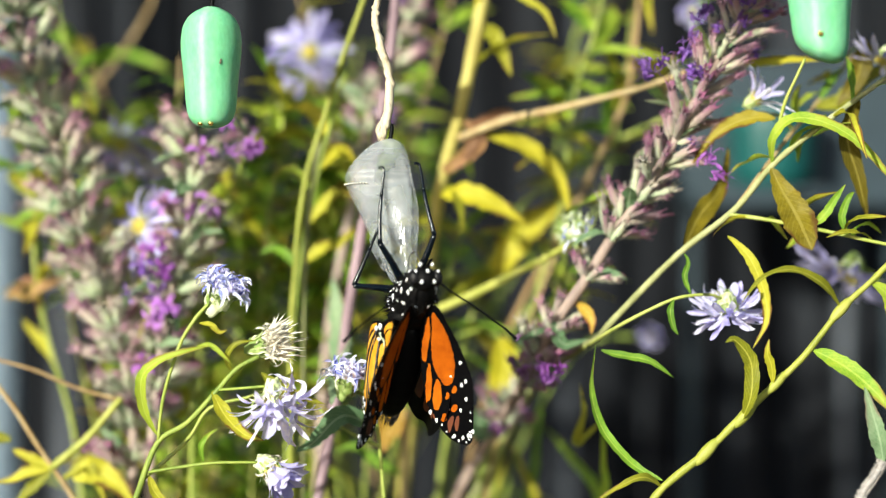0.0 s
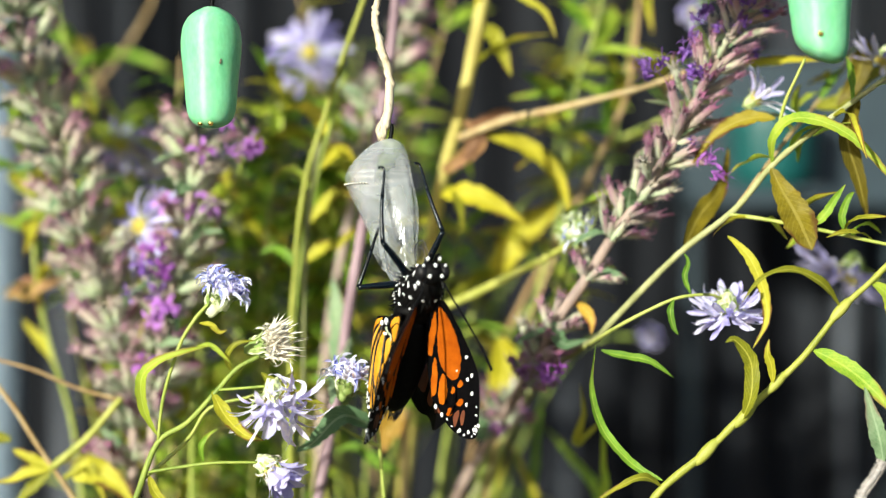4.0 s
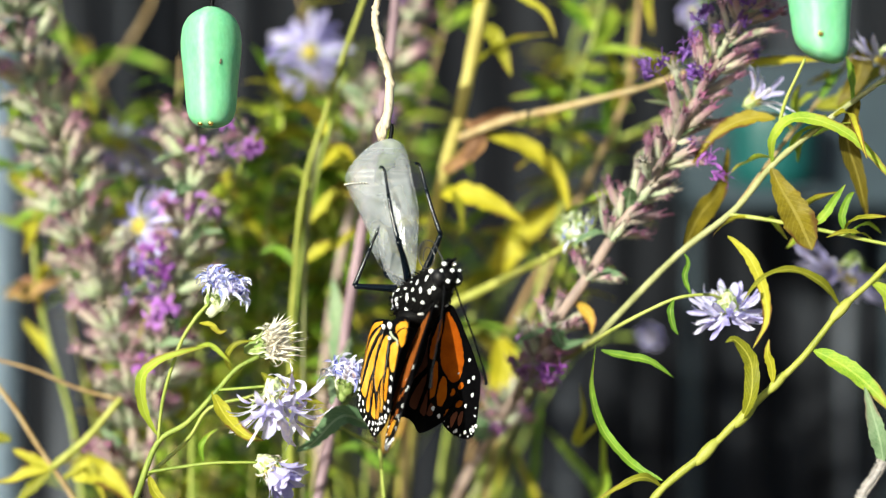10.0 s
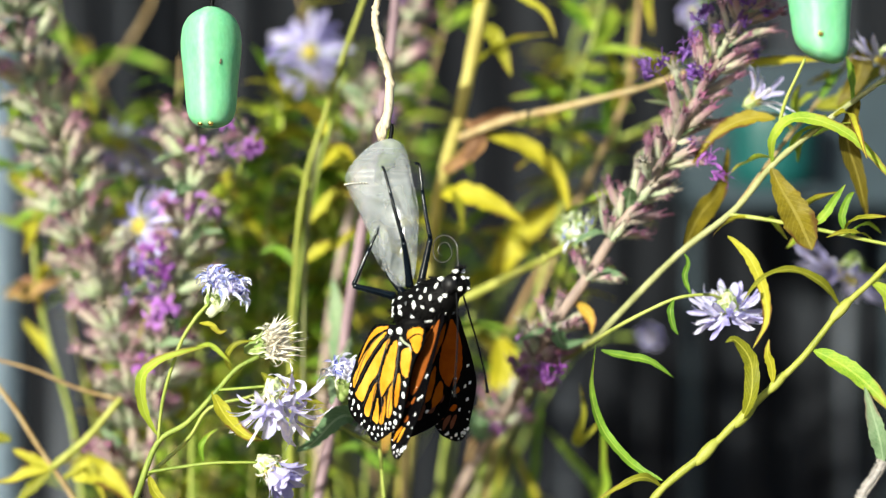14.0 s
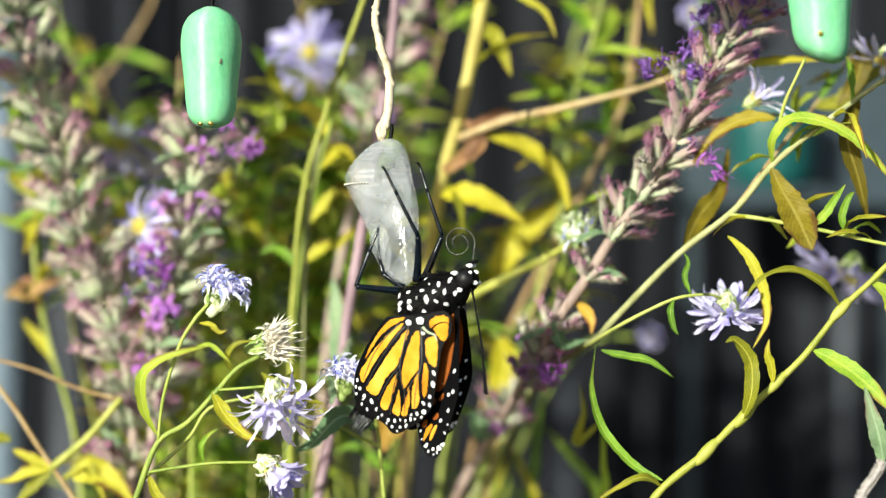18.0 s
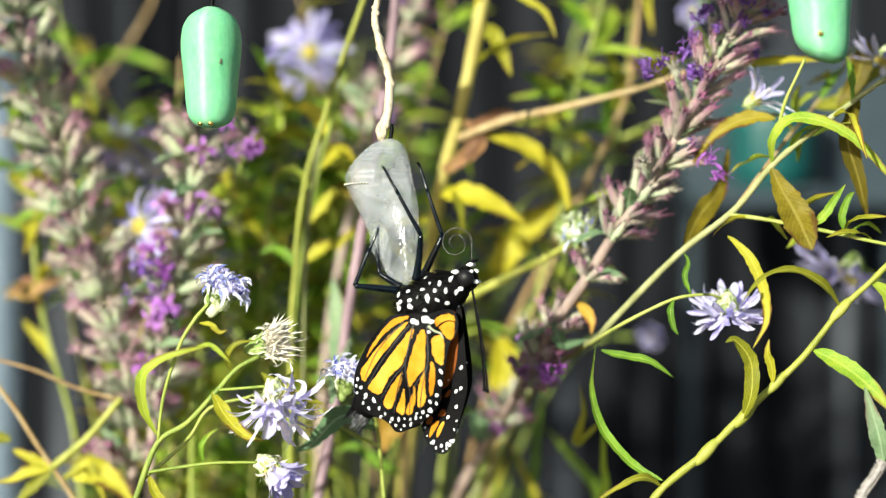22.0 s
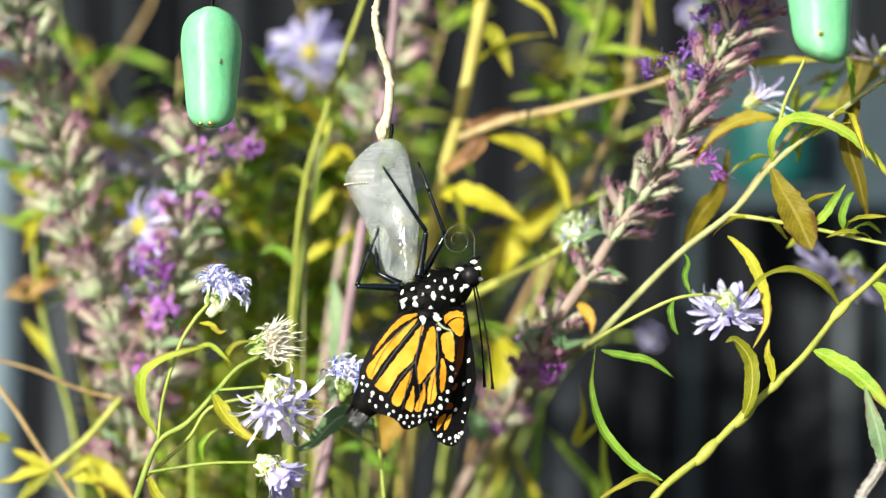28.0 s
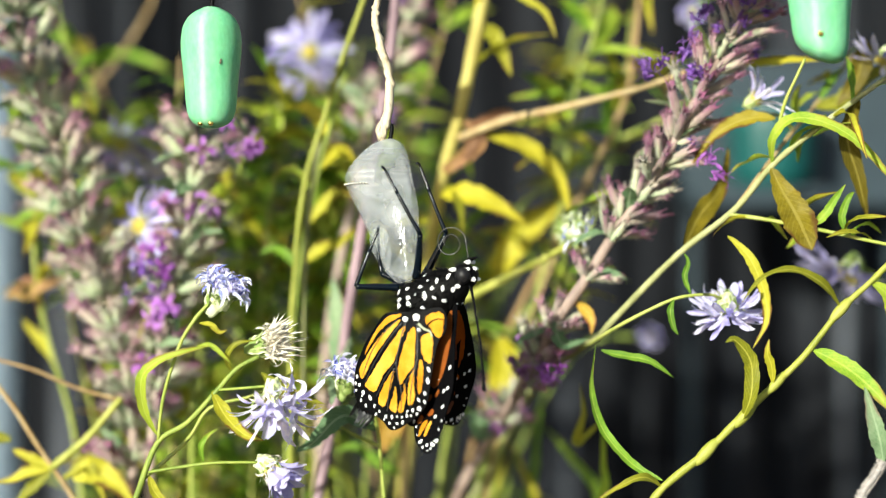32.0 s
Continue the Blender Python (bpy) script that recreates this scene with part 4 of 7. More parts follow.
def aster_right():
    """Long arching aster stem with a full lilac head."""
    p = thing("aster_plant", "arching yellow-green aster stem with a drooping lilac flower", "aster", group="asters")
    stalk(p, [(3.94, 0.00, 44.09), (4.28, 0.00, 45.02), (5.31, 0.00, 45.91), (6.01, 0.00, 46.62), (6.70, 0.00, 47.28), (7.30, 0.00, 47.87), (8.02, 0.00, 48.78), (8.61, 0.00, 49.33), (9.29, 0.00, 50.01)], 0.11, 0.06, M_STEM_YELLOW, True, 21)
    for c, s in (((5.31, 0.00, 45.91), 1.7), ((6.08, 0.00, 46.65), 1.6), ((6.73, 0.00, 47.31), 1.4), ((8.02, 0.00, 48.78), 1.5)):
        part("node", mesh_of("node", *ball(0.075 * s, 0.075 * s, 0.22 * s, 8, 10), M_STEM_YELLOW), p, pose(*(Vector(c) * CM), 0, 42, 0))
    leaf(p, [(5.99, 0.00, 46.50), (6.17, -0.30, 47.07), (6.14, -0.40, 47.76), (5.83, -0.50, 48.17), (5.61, -0.60, 48.14)], 0.36, M_LEAF_YELLOW, (-0.3, -1, 0.2), 1.0, 22)
    leaf(p, [(6.65, 0.00, 47.23), (6.60, -0.20, 47.63), (6.49, -0.30, 47.92), (6.53, -0.30, 48.20)], 0.22, M_LEAF_YELLOW, (-0.6, -1, 0), 0.6, 23)
    leaf(p, [(8.02, 0.00, 48.82), (7.57, -0.40, 49.31), (6.91, -0.60, 49.58), (6.32, -0.80, 49.43), (5.88, -0.90, 48.92)], 0.24, M_LEAF_YELLOW, (0, -1, 0.8), 1.0, 24)
    leaf(p, [(7.47, 0.00, 47.96), (7.96, -0.40, 47.70), (8.52, -0.70, 47.21), (8.98, -0.90, 46.67)], 0.44, M_LEAF, (-0.2, -1, 0.4), 0.3, 25)
    leaf(p, [(4.42, 0.00, 45.21), (4.02, -0.30, 45.43), (3.51, -0.40, 45.25), (2.94, -0.40, 44.88)], 0.20, M_LEAF_YELLOW, (0, -1, 0.7), 0.4, 27)
    leaf(p, [(4.42, 0.00, 45.34), (3.84, 0.20, 45.64), (3.26, 0.40, 46.33), (3.02, 0.50, 47.13), (3.12, 0.60, 48.05)], 0.24, M_LEAF, (0.4, -1, 0.2), 0.6, 28)
    leaf(p, [(8.61, 0.00, 49.33), (8.93, 0.00, 49.10), (9.06, 0.00, 48.53), (9.18, 0.00, 47.73)], 0.30, M_LEAF, (0, -1, 0.2), 0.5, 29)
    q = thing("aster_plant", "lilac aster flower nodding on a thin side stalk", "aster", group="asters")
    stalk(q, [(0.48, 9.70, 43.14), (1.23, 8.80, 44.57), (1.86, 7.60, 46.05), (2.30, 6.20, 47.05), (2.82, 4.40, 47.57), (3.23, 2.40, 48.04), (3.64, 1.20, 48.40), (4.22, 0.80, 48.74), (4.82, 0.70, 49.00), (5.48, 0.90, 49.06), (5.79, 1.20, 48.96)], 0.07, 0.03, M_STEM, True, 31)
    aster(q, (5.93, 1.30, 48.77), (0.14, 0.36, -0.90), 1.0, 74, 0, M_LILAC_SOFT, 0.3, 14, 0.70, (0, 0, 1, 2), 26, 40)
    faded(q, (5.83, 1.15, 48.94), (-0.1, -0.7, 0.3), 0.8, (M_BRACT, M_DRY), 24, 1.9, 20, 0.4, 14)
    leaf(q, [(4.66, 0.10, 48.98), (4.58, 0.00, 48.74), (4.65, 0.00, 48.42), (4.74, 0.00, 48.28)], 0.16, M_LEAF, (0, -1, 0.1), 0.3, 32)
    leaf(q, [(4.99, 0.00, 49.10), (4.87, 0.00, 49.44), (4.94, 0.00, 49.73), (4.85, 0.00, 49.92)], 0.14, M_LEAF, (0, -1, 0.1), 0.3, 33)
    leaf(q, [(3.26, 1.00, 47.91), (3.67, 0.80, 47.81), (4.24, 0.70, 47.70), (4.72, 0.70, 47.37)], 0.22, M_LEAF, (0, -1, 0.6), 0.3, 34)
    r = thing("aster_plant", "lilac aster flower behind a yellowing stem", "aster", group="asters")
    stalk(r, [(10.91, 5.00, 43.39), (10.78, 5.00, 45.43), (10.60, 5.80, 48.00), (10.1, 6.20, 49.26), (9.48, 6.00, 49.62)], 0.08, 0.04, M_STEM, True, 35)
    aster(r, (9.25, 5.60, 49.46), (-0.5, -0.12, -0.85), 1.3, 44, -10, M_LILAC_MID, 0.2, 15, 0.85, (0, 1))


def hairy_stem():
    """Grey felted stem rising past the edge, bristling with short pale hairs."""
    p = thing("wildflower", "grey hairy stem with a folded felted leaf", "plant", group="wild stems")
    rnd = random.Random(52)
    pts = [(8.22, -0.60, 44.85), (8.35, -0.60, 45.18), (8.58, -0.60, 45.50), (8.73, -0.60, 45.80)]
    stalk(p, pts, 0.085, 0.07, M_FELT, True, 53, sides=10)
    line = spline(pts, 16)
    hairs = []
    for k in range(900):
        i = rnd.randrange(1, len(line))
        tan = (line[i] - line[i - 1]).normalized()
        c = line[i - 1].lerp(line[i], rnd.random())
        d = tan.cross(Vector((rnd.uniform(-1, 1), rnd.uniform(-1, 1), rnd.uniform(-1, 1)))).normalized()
        side = tan * 0.006
        base = c + d * 0.07
        hairs.append(([base - side, base + side, base + d * rnd.uniform(0.03, 0.08) + tan * rnd.uniform(-0.03, 0.06)], [(0, 1, 2)]))
    part("hairs", mesh_of("hairs", *merged(hairs), M_FELT), p, None, "short pale hairs")
    leaf(p, [(8.74, -0.60, 45.77), (8.67, -0.70, 46.20), (8.50, -0.80, 46.72), (8.31, -0.90, 47.28)], 0.42, M_LEAF_GREY, (-0.5, -1, 0.2), 0.5, 26, 0.6)


def tall_right():
    """Long pale stem crossing behind, with curled golden leaves."""
    p = thing("wildflower", "long pale stem with golden curled leaves", "plant", group="wild stems")
    stalk(p, [(0.36, 9.50, 43.17), (1.11, 8.60, 44.59), (1.75, 7.40, 46.06), (2.23, 6.00, 47.08), (2.77, 4.20, 47.66), (3.31, 2.60, 48.10), (3.65, 2.00, 48.56), (4.91, 1.50, 49.89), (6.04, 1.20, 50.81), (6.77, 1.00, 51.70), (7.65, 1.00, 52.44), (9.14, 1.00, 53.53), (9.98, 1.00, 54.09)], 0.10, 0.06, M_STEM_PALE, True, 41)
    leaf(p, [(6.79, 1.00, 51.74), (6.74, 0.60, 52.26), (7.08, 0.40, 52.63), (7.70, 0.30, 52.58), (8.36, 0.20, 52.21), (8.97, 0.20, 51.56), (9.22, 0.20, 51.16)], 0.30, M_LEAF, (0, -1, 0.5), 1.0, 42)
    stalk(p, [(6.89, 1.00, 52.40), (7.03, 0.80, 53.03), (7.21, 0.60, 53.48), (7.40, 0.60, 53.89)], 0.04, 0.03, M_STEM, seed=43)
    leaf(p, [(6.76, 0.90, 51.66), (7.00, 0.80, 51.15), (7.30, 0.80, 50.60), (7.58, 0.80, 49.98)], 0.78, M_LEAF_OCHRE_SHADED, (0, -1, 0.1), 0.3, 44, 0.3, "", 0.68)
    leaf(p, [(6.92, 1.40, 52.72), (6.32, 1.50, 52.72), (5.72, 1.60, 52.40), (5.22, 1.70, 51.79)], 0.40, M_LEAF_OCHRE_SHADED, (0, -1, 0.5), 0.4, 45)
    leaf(p, [(5.86, 0.90, 50.27), (6.28, 0.80, 49.84), (6.59, 0.80, 49.14), (6.64, 0.80, 48.50), (6.36, 0.80, 47.95)], 0.28, M_LEAF_YELLOW, (-0.3, -1, 0.3), 0.4, 46)
    leaf(p, [(8.58, 1.00, 53.16), (8.42, 1.40, 52.37), (8.70, 1.60, 51.43), (8.92, 1.80, 50.66)], 0.46, M_LEAF_OCHRE_SHADED, (0, -1, 0), 0.3, 47)
    leaf(p, [(5.01, 1.40, 49.99), (5.46, 2.20, 50.73), (5.94, 2.60, 51.34), (6.17, 3.00, 52.21)], 0.50, M_LEAF_OCHRE_SHADED, (0.4, -1, 0.1), 0.3, 48)
    stalk(p, [(5.93, 1.20, 50.71), (6.60, 1.00, 50.62), (7.61, 0.80, 50.42), (9.05, 0.60, 50.10), (9.89, 0.60, 49.95)], 0.045, 0.035, M_STEM, seed=49)
    leaf(p, [(7.44, 0.80, 50.45), (7.77, 0.70, 50.65), (8.03, 0.70, 51.03), (8.25, 0.70, 51.33)], 0.22, M_LEAF, (0, -1, 0.3), 0.3, 50)
    leaf(p, [(8.31, 0.80, 50.30), (8.19, 0.80, 50.65), (8.33, 0.80, 51.06), (8.45, 0.80, 51.17)], 0.18, M_LEAF, (0, -1, 0.1), 0.3, 51)
    stalk(p, [(6.04, 1.20, 50.81), (7.39, 3.00, 52.33), (8.18, 4.00, 53.13), (9.25, 5.00, 54.35)], 0.05, 0.04, M_STEM_TAN, seed=52)
    leaf(p, [(8.18, 4.00, 53.13), (8.80, 4.00, 53.26), (9.30, 4.00, 53.75), (10.05, 4.00, 54.13)], 0.5, M_LEAF_YELLOW, (0, -1, 0.4), 0.4, 53)
    leaf(p, [(6.17, 3.00, 53.92), (6.91, 3.00, 54.01), (7.52, 3.00, 54.09), (8.13, 3.00, 54.06)], 0.26, M_LEAF_GOLD, (0, -1, 0.5), 0.4, 54)
    leaf(p, [(9.20, 3.50, 54.58), (9.14, 3.50, 54.08), (8.96, 3.50, 53.59), (8.59, 3.50, 53.10)], 0.55, M_LEAF_OCHRE_SHADED, (0, -1, 0.2), 0.4, 55)
    rnd = random.Random(9)
    for q in ([(6.77, 1.00, 51.70), (7.65, 1.00, 52.44), (9.14, 1.00, 53.53)], [(7.39, 3.00, 52.33), (8.18, 4.00, 53.13), (9.25, 5.00, 54.35)], [(5.93, 1.20, 50.71), (7.61, 0.80, 50.42), (9.05, 0.60, 50.10)]):
        leafy(p, q, rnd, 7, 1.3, (M_LEAF, M_LEAF_YELLOW), 0.1)
    aster(p, (9.52, 3.00, 54.10), (-0.35, -0.1, -0.9), 0.9, 22, 0, M_LILAC_MID, 0.3, 16, 1.0, (0, 1))
    aster(p, (6.62, 2.20, 53.18), (0.75, -0.25, 0.55), 0.8, 20, -45, M_LILAC, 0.3, 17, 1.0, (0, 1))


def arching_leaves():
    """A clump of long arching blades low beside the near spike."""
    p = thing("wild_plant", "clump of long arching yellow-green leaf blades", "plant", group="wild plants")
    stalk(p, [(0.9, 9.2, 40.0), (1.1, 9.1, 41.2), (1.32, 9.1, 42.6)], 0.09, 0.07, M_STEM, True, 58)
    leaf(p, [(1.33, 9.00, 42.13), (2.23, 9.00, 43.66), (1.96, 9.00, 44.55), (1.70, 9.00, 45.31)], 0.29, M_LEAF_YELLOW, (0, -1, 0.3), 0.5, 200)
    leaf(p, [(1.33, 9.20, 42.10), (3.77, 9.20, 43.63), (3.09, 9.20, 44.93), (2.48, 9.20, 45.64)], 0.29, M_LEAF, (0, -1, 0.3), 0.5, 201)
    leaf(p, [(1.24, 5.50, 42.67), (3.42, 5.00, 44.15), (3.58, 4.60, 45.32), (3.51, 4.20, 46.25)], 0.24, M_LEAF, (0, -1, 0.3), 0.5, 202)
    leaf(p, [(3.51, 4.20, 46.19), (2.93, 4.00, 45.71), (3.08, 3.80, 46.35), (3.00, 3.60, 47.04)], 0.22, M_LEAF_YELLOW, (0, -1, 0.3), 0.5, 203)
    leaf(p, [(1.34, 9.50, 42.06), (2.11, 9.50, 43.87), (2.31, 9.50, 45.13), (2.43, 9.50, 46.38)], 0.26, M_LEAF, (0, -1, 0.3), 0.5, 204)
    leaf(p, [(1.36, 10.00, 41.98), (1.21, 10.00, 43.53), (1.36, 10.00, 44.24), (1.71, 10.00, 44.94)], 0.33, M_LEAF_YELLOW, (0, -1, 0.3), 0.5, 205)
    q = thing("wildflower", "withered stem with a rust-brown leaf low behind the butterfly", "plant", group="wild stems")
    stalk(q, [(-0.96, 7.00, 43.90), (-0.90, 7.00, 44.70), (-0.88, 7.00, 45.50), (-0.82, 7.00, 46.29)], 0.10, 0.07, M_STEM_TAN, True, 59)
    leaf(q, [(-0.82, 7.00, 46.16), (-1.12, 7.00, 45.96), (-1.32, 7.00, 45.63), (-1.43, 7.00, 45.23)], 0.75, M_LEAF_RUSTY, (0, -1, 0.3), 0.4, 210)
    leaf(q, [(-0.90, 7.00, 44.70), (-1.51, 7.00, 44.96), (-2.05, 7.00, 45.36), (-2.58, 7.00, 45.23)], 0.30, M_LEAF, (0, -1, 0.3), 0.4, 211)


def spikes():
    """Pinkish flower spikes, one near and sharp, others deeper among the leaves."""
    lab = "hairy pink-grey flower spike with purple blooms near its tip"
    p = thing("flower_spike", lab, "flower spike", group="flower spikes")
    a = [(-0.19, 8.40, 42.92), (0.38, 7.60, 44.23), (1.19, 6.40, 45.79), (1.82, 3.90, 47.13), (2.44, 2.80, 48.43), (3.09, 2.50, 49.41), (3.68, 2.30, 50.37), (4.27, 2.20, 51.21), (4.96, 2.00, 52.40), (5.62, 2.00, 53.71), (6.27, 2.00, 54.78), (6.87, 2.00, 55.98)]
    stalk(p, a, 0.17, 0.09, M_STEM_PINK, True, 61)
    spike(p, [(3.42, 2.38, 49.95), *a[6:8]], 62, 0.98, 0.40, 9, (0.0, 0.0, 3), 0.50, 0.4, 0.8, 1, 1.05, (0, 2, 2))
    spike(p, [(2.98, 2.55, 49.24), (3.10, 2.50, 49.42), (3.20, 2.46, 49.58)], 68, 0.75, 0.30, 9, (0.0, 0.0, 3), 0.5, 0.3, 1.0, 1, 1.05, (2, 2, 0))
    for c, n, k in (((4.50, 1.60, 53.70), 4, 0), ((4.98, 1.60, 53.82), 3, 0), ((5.45, 1.60, 54.72), 5, 0), ((6.48, 1.60, 55.05), 5, 0), ((5.45, 1.60, 51.76), 2, 1), ((2.42, 2.40, 47.27), 4, 1)):
        cluster(p, c, n, 0.20, k + 2, 150 + n, 0.62)
    spike(p, a[7:12], 63, 1.0, 0.36, 8, (0.75, 1.0, 2), 0.55, 0.15, 0.8, 1, 1.05, (2, 2, 2, 0))
    spike(p, [(1.61, 4.40, 46.74), (1.82, 3.90, 47.13), (2.02, 3.40, 47.55), (2.17, 3.00, 47.93)], 64, 0.95, 0.75, 13, (0.2, 0.4, 3), 0.36, 0.1, 0.8, 2, 1.2, (0, 2, 2))
    spike(p, [(1.16, 6.45, 45.70), (1.33, 6.20, 46.04), (1.47, 5.90, 46.30)], 66, 0.95, 0.35, 10, (0.2, 0.8, 3), 0.4, 0.3, 1.0, 2, 1.1, (0, 2))
    spike(p, a[3:5], 65, 0.95, 0.8, 9, (0.1, 0.5, 1), 0.34, 0.3, 0.6, 1, 1.2, (0, 2))
    leaf(p, [(1.18, 6.30, 45.77), (0.89, 6.00, 45.82), (0.81, 5.90, 46.12), (0.99, 5.80, 46.33)], 0.52, M_LEAF_GREY, (0, -1, 0), 0.3, 64)
    leaf(p, [(2.86, 2.70, 48.86), (3.06, 2.40, 48.66), (3.17, 2.30, 48.43), (3.15, 2.30, 48.19)], 0.30, M_LEAF_RUSTY, (-0.2, -1, 0.1), 0.5, 107)
    leaf(p, [(2.50, 2.80, 48.55), (2.43, 2.50, 48.20), (2.61, 2.50, 47.96), (3.09, 2.50, 48.08)], 0.35, M_LEAF_GREY, (0, -1, 0.3), 0.3, 65)
    faded(p, (2.84, 3.20, 50.40), (-0.35, -0.75, 0.5), 1.4, (M_BLUE, M_LILAC, M_BRACT, M_BRACT, M_BRACT), 70, 1.1, 18, 0.40)
    lab = "soft pink-grey flower spike with magenta blooms"
    p = thing("flower_spike", lab, "flower spike", group="flower spikes")
    a = [(-7.11, 5.50, 43.32), (-7.07, 5.50, 44.48), (-7.07, 5.50, 45.89), (-7.24, 5.50, 47.44), (-7.59, 5.50, 48.85), (-8.16, 5.50, 50.27), (-8.58, 5.50, 51.69), (-9.07, 5.50, 53.10), (-9.52, 5.50, 54.52), (-9.84, 5.50, 56.19)]
    stalk(p, a, 0.16, 0.09, M_STEM_PINK, True, 66)
    spike(p, a[1:], 67, 1.14, 0.62, 15, (1.1, 0), 0.75, 0.48, 1.1, 2, 1.25, (0, 0, 0, 2))
    p = thing("flower_spike", lab, "flower spike", group="flower spikes")
    a = [(-6.65, 5.00, 43.39), (-6.58, 5.00, 45.43), (-6.45, 5.00, 46.95), (-6.23, 5.00, 48.48), (-5.94, 5.00, 49.89), (-5.72, 5.00, 51.16), (-5.59, 5.00, 52.31), (-5.68, 5.00, 53.07)]
    stalk(p, a, 0.14, 0.08, M_STEM_PINK, True, 68)
    spike(p, a[1:], 69, 1.08, 0.62, 13, (0.42, 0.62, 1), 0.70, 0.48, 1.1, 2, 1.25, (0, 0, 0, 2))
    cluster(p, (-6.24, 4.40, 49.82), 7, 0.45, 1, 161, 0.7)
    cluster(p, (-6.57, 4.40, 49.26), 6, 0.4, 0, 162, 0.75)
    cluster(p, (-6.19, 4.40, 48.65), 4, 0.25, 1, 163, 0.7)
    p = thing("flower_spike", "faded mauve flower spike deep among the stems", "flower spike", group="flower spikes")
    a = [(-3.04, 8.00, 42.96), (-2.77, 8.00, 47.84), (-2.09, 8.00, 51.50), (-1.75, 8.00, 53.27), (-1.07, 8.00, 54.76), (-0.53, 8.00, 56.52)]
    stalk(p, a, 0.15, 0.09, M_STEM_PINK, True, 70)
    spike(p, a[2:], 71, 1.1, 0.5, 8, (1.1, 0), 0.36, 0.3, 0.9)
    p = thing("flower_spike", "small magenta flower cluster on a thin stalk", "flower spike", group="flower spikes")
    a = [(-5.78, 5.80, 44.05), (-5.69, 5.80, 47.94), (-5.38, 5.70, 49.75), (-5.01, 5.50, 50.79), (-4.58, 5.00, 51.80), (-4.36, 4.50, 52.53)]
    stalk(p, a, 0.07, 0.05, M_STEM, True, 74)
    spike(p, a[4:], 75, 0.5, 0.4, 5, (0, 1, 1), 0.3, 0.2)
    cluster(p, (-4.46, 4.20, 52.49), 5, 0.28, 1, 164, 0.6)
    cluster(p, (-4.16, 4.20, 52.17), 3, 0.16, 1, 165, 0.55)


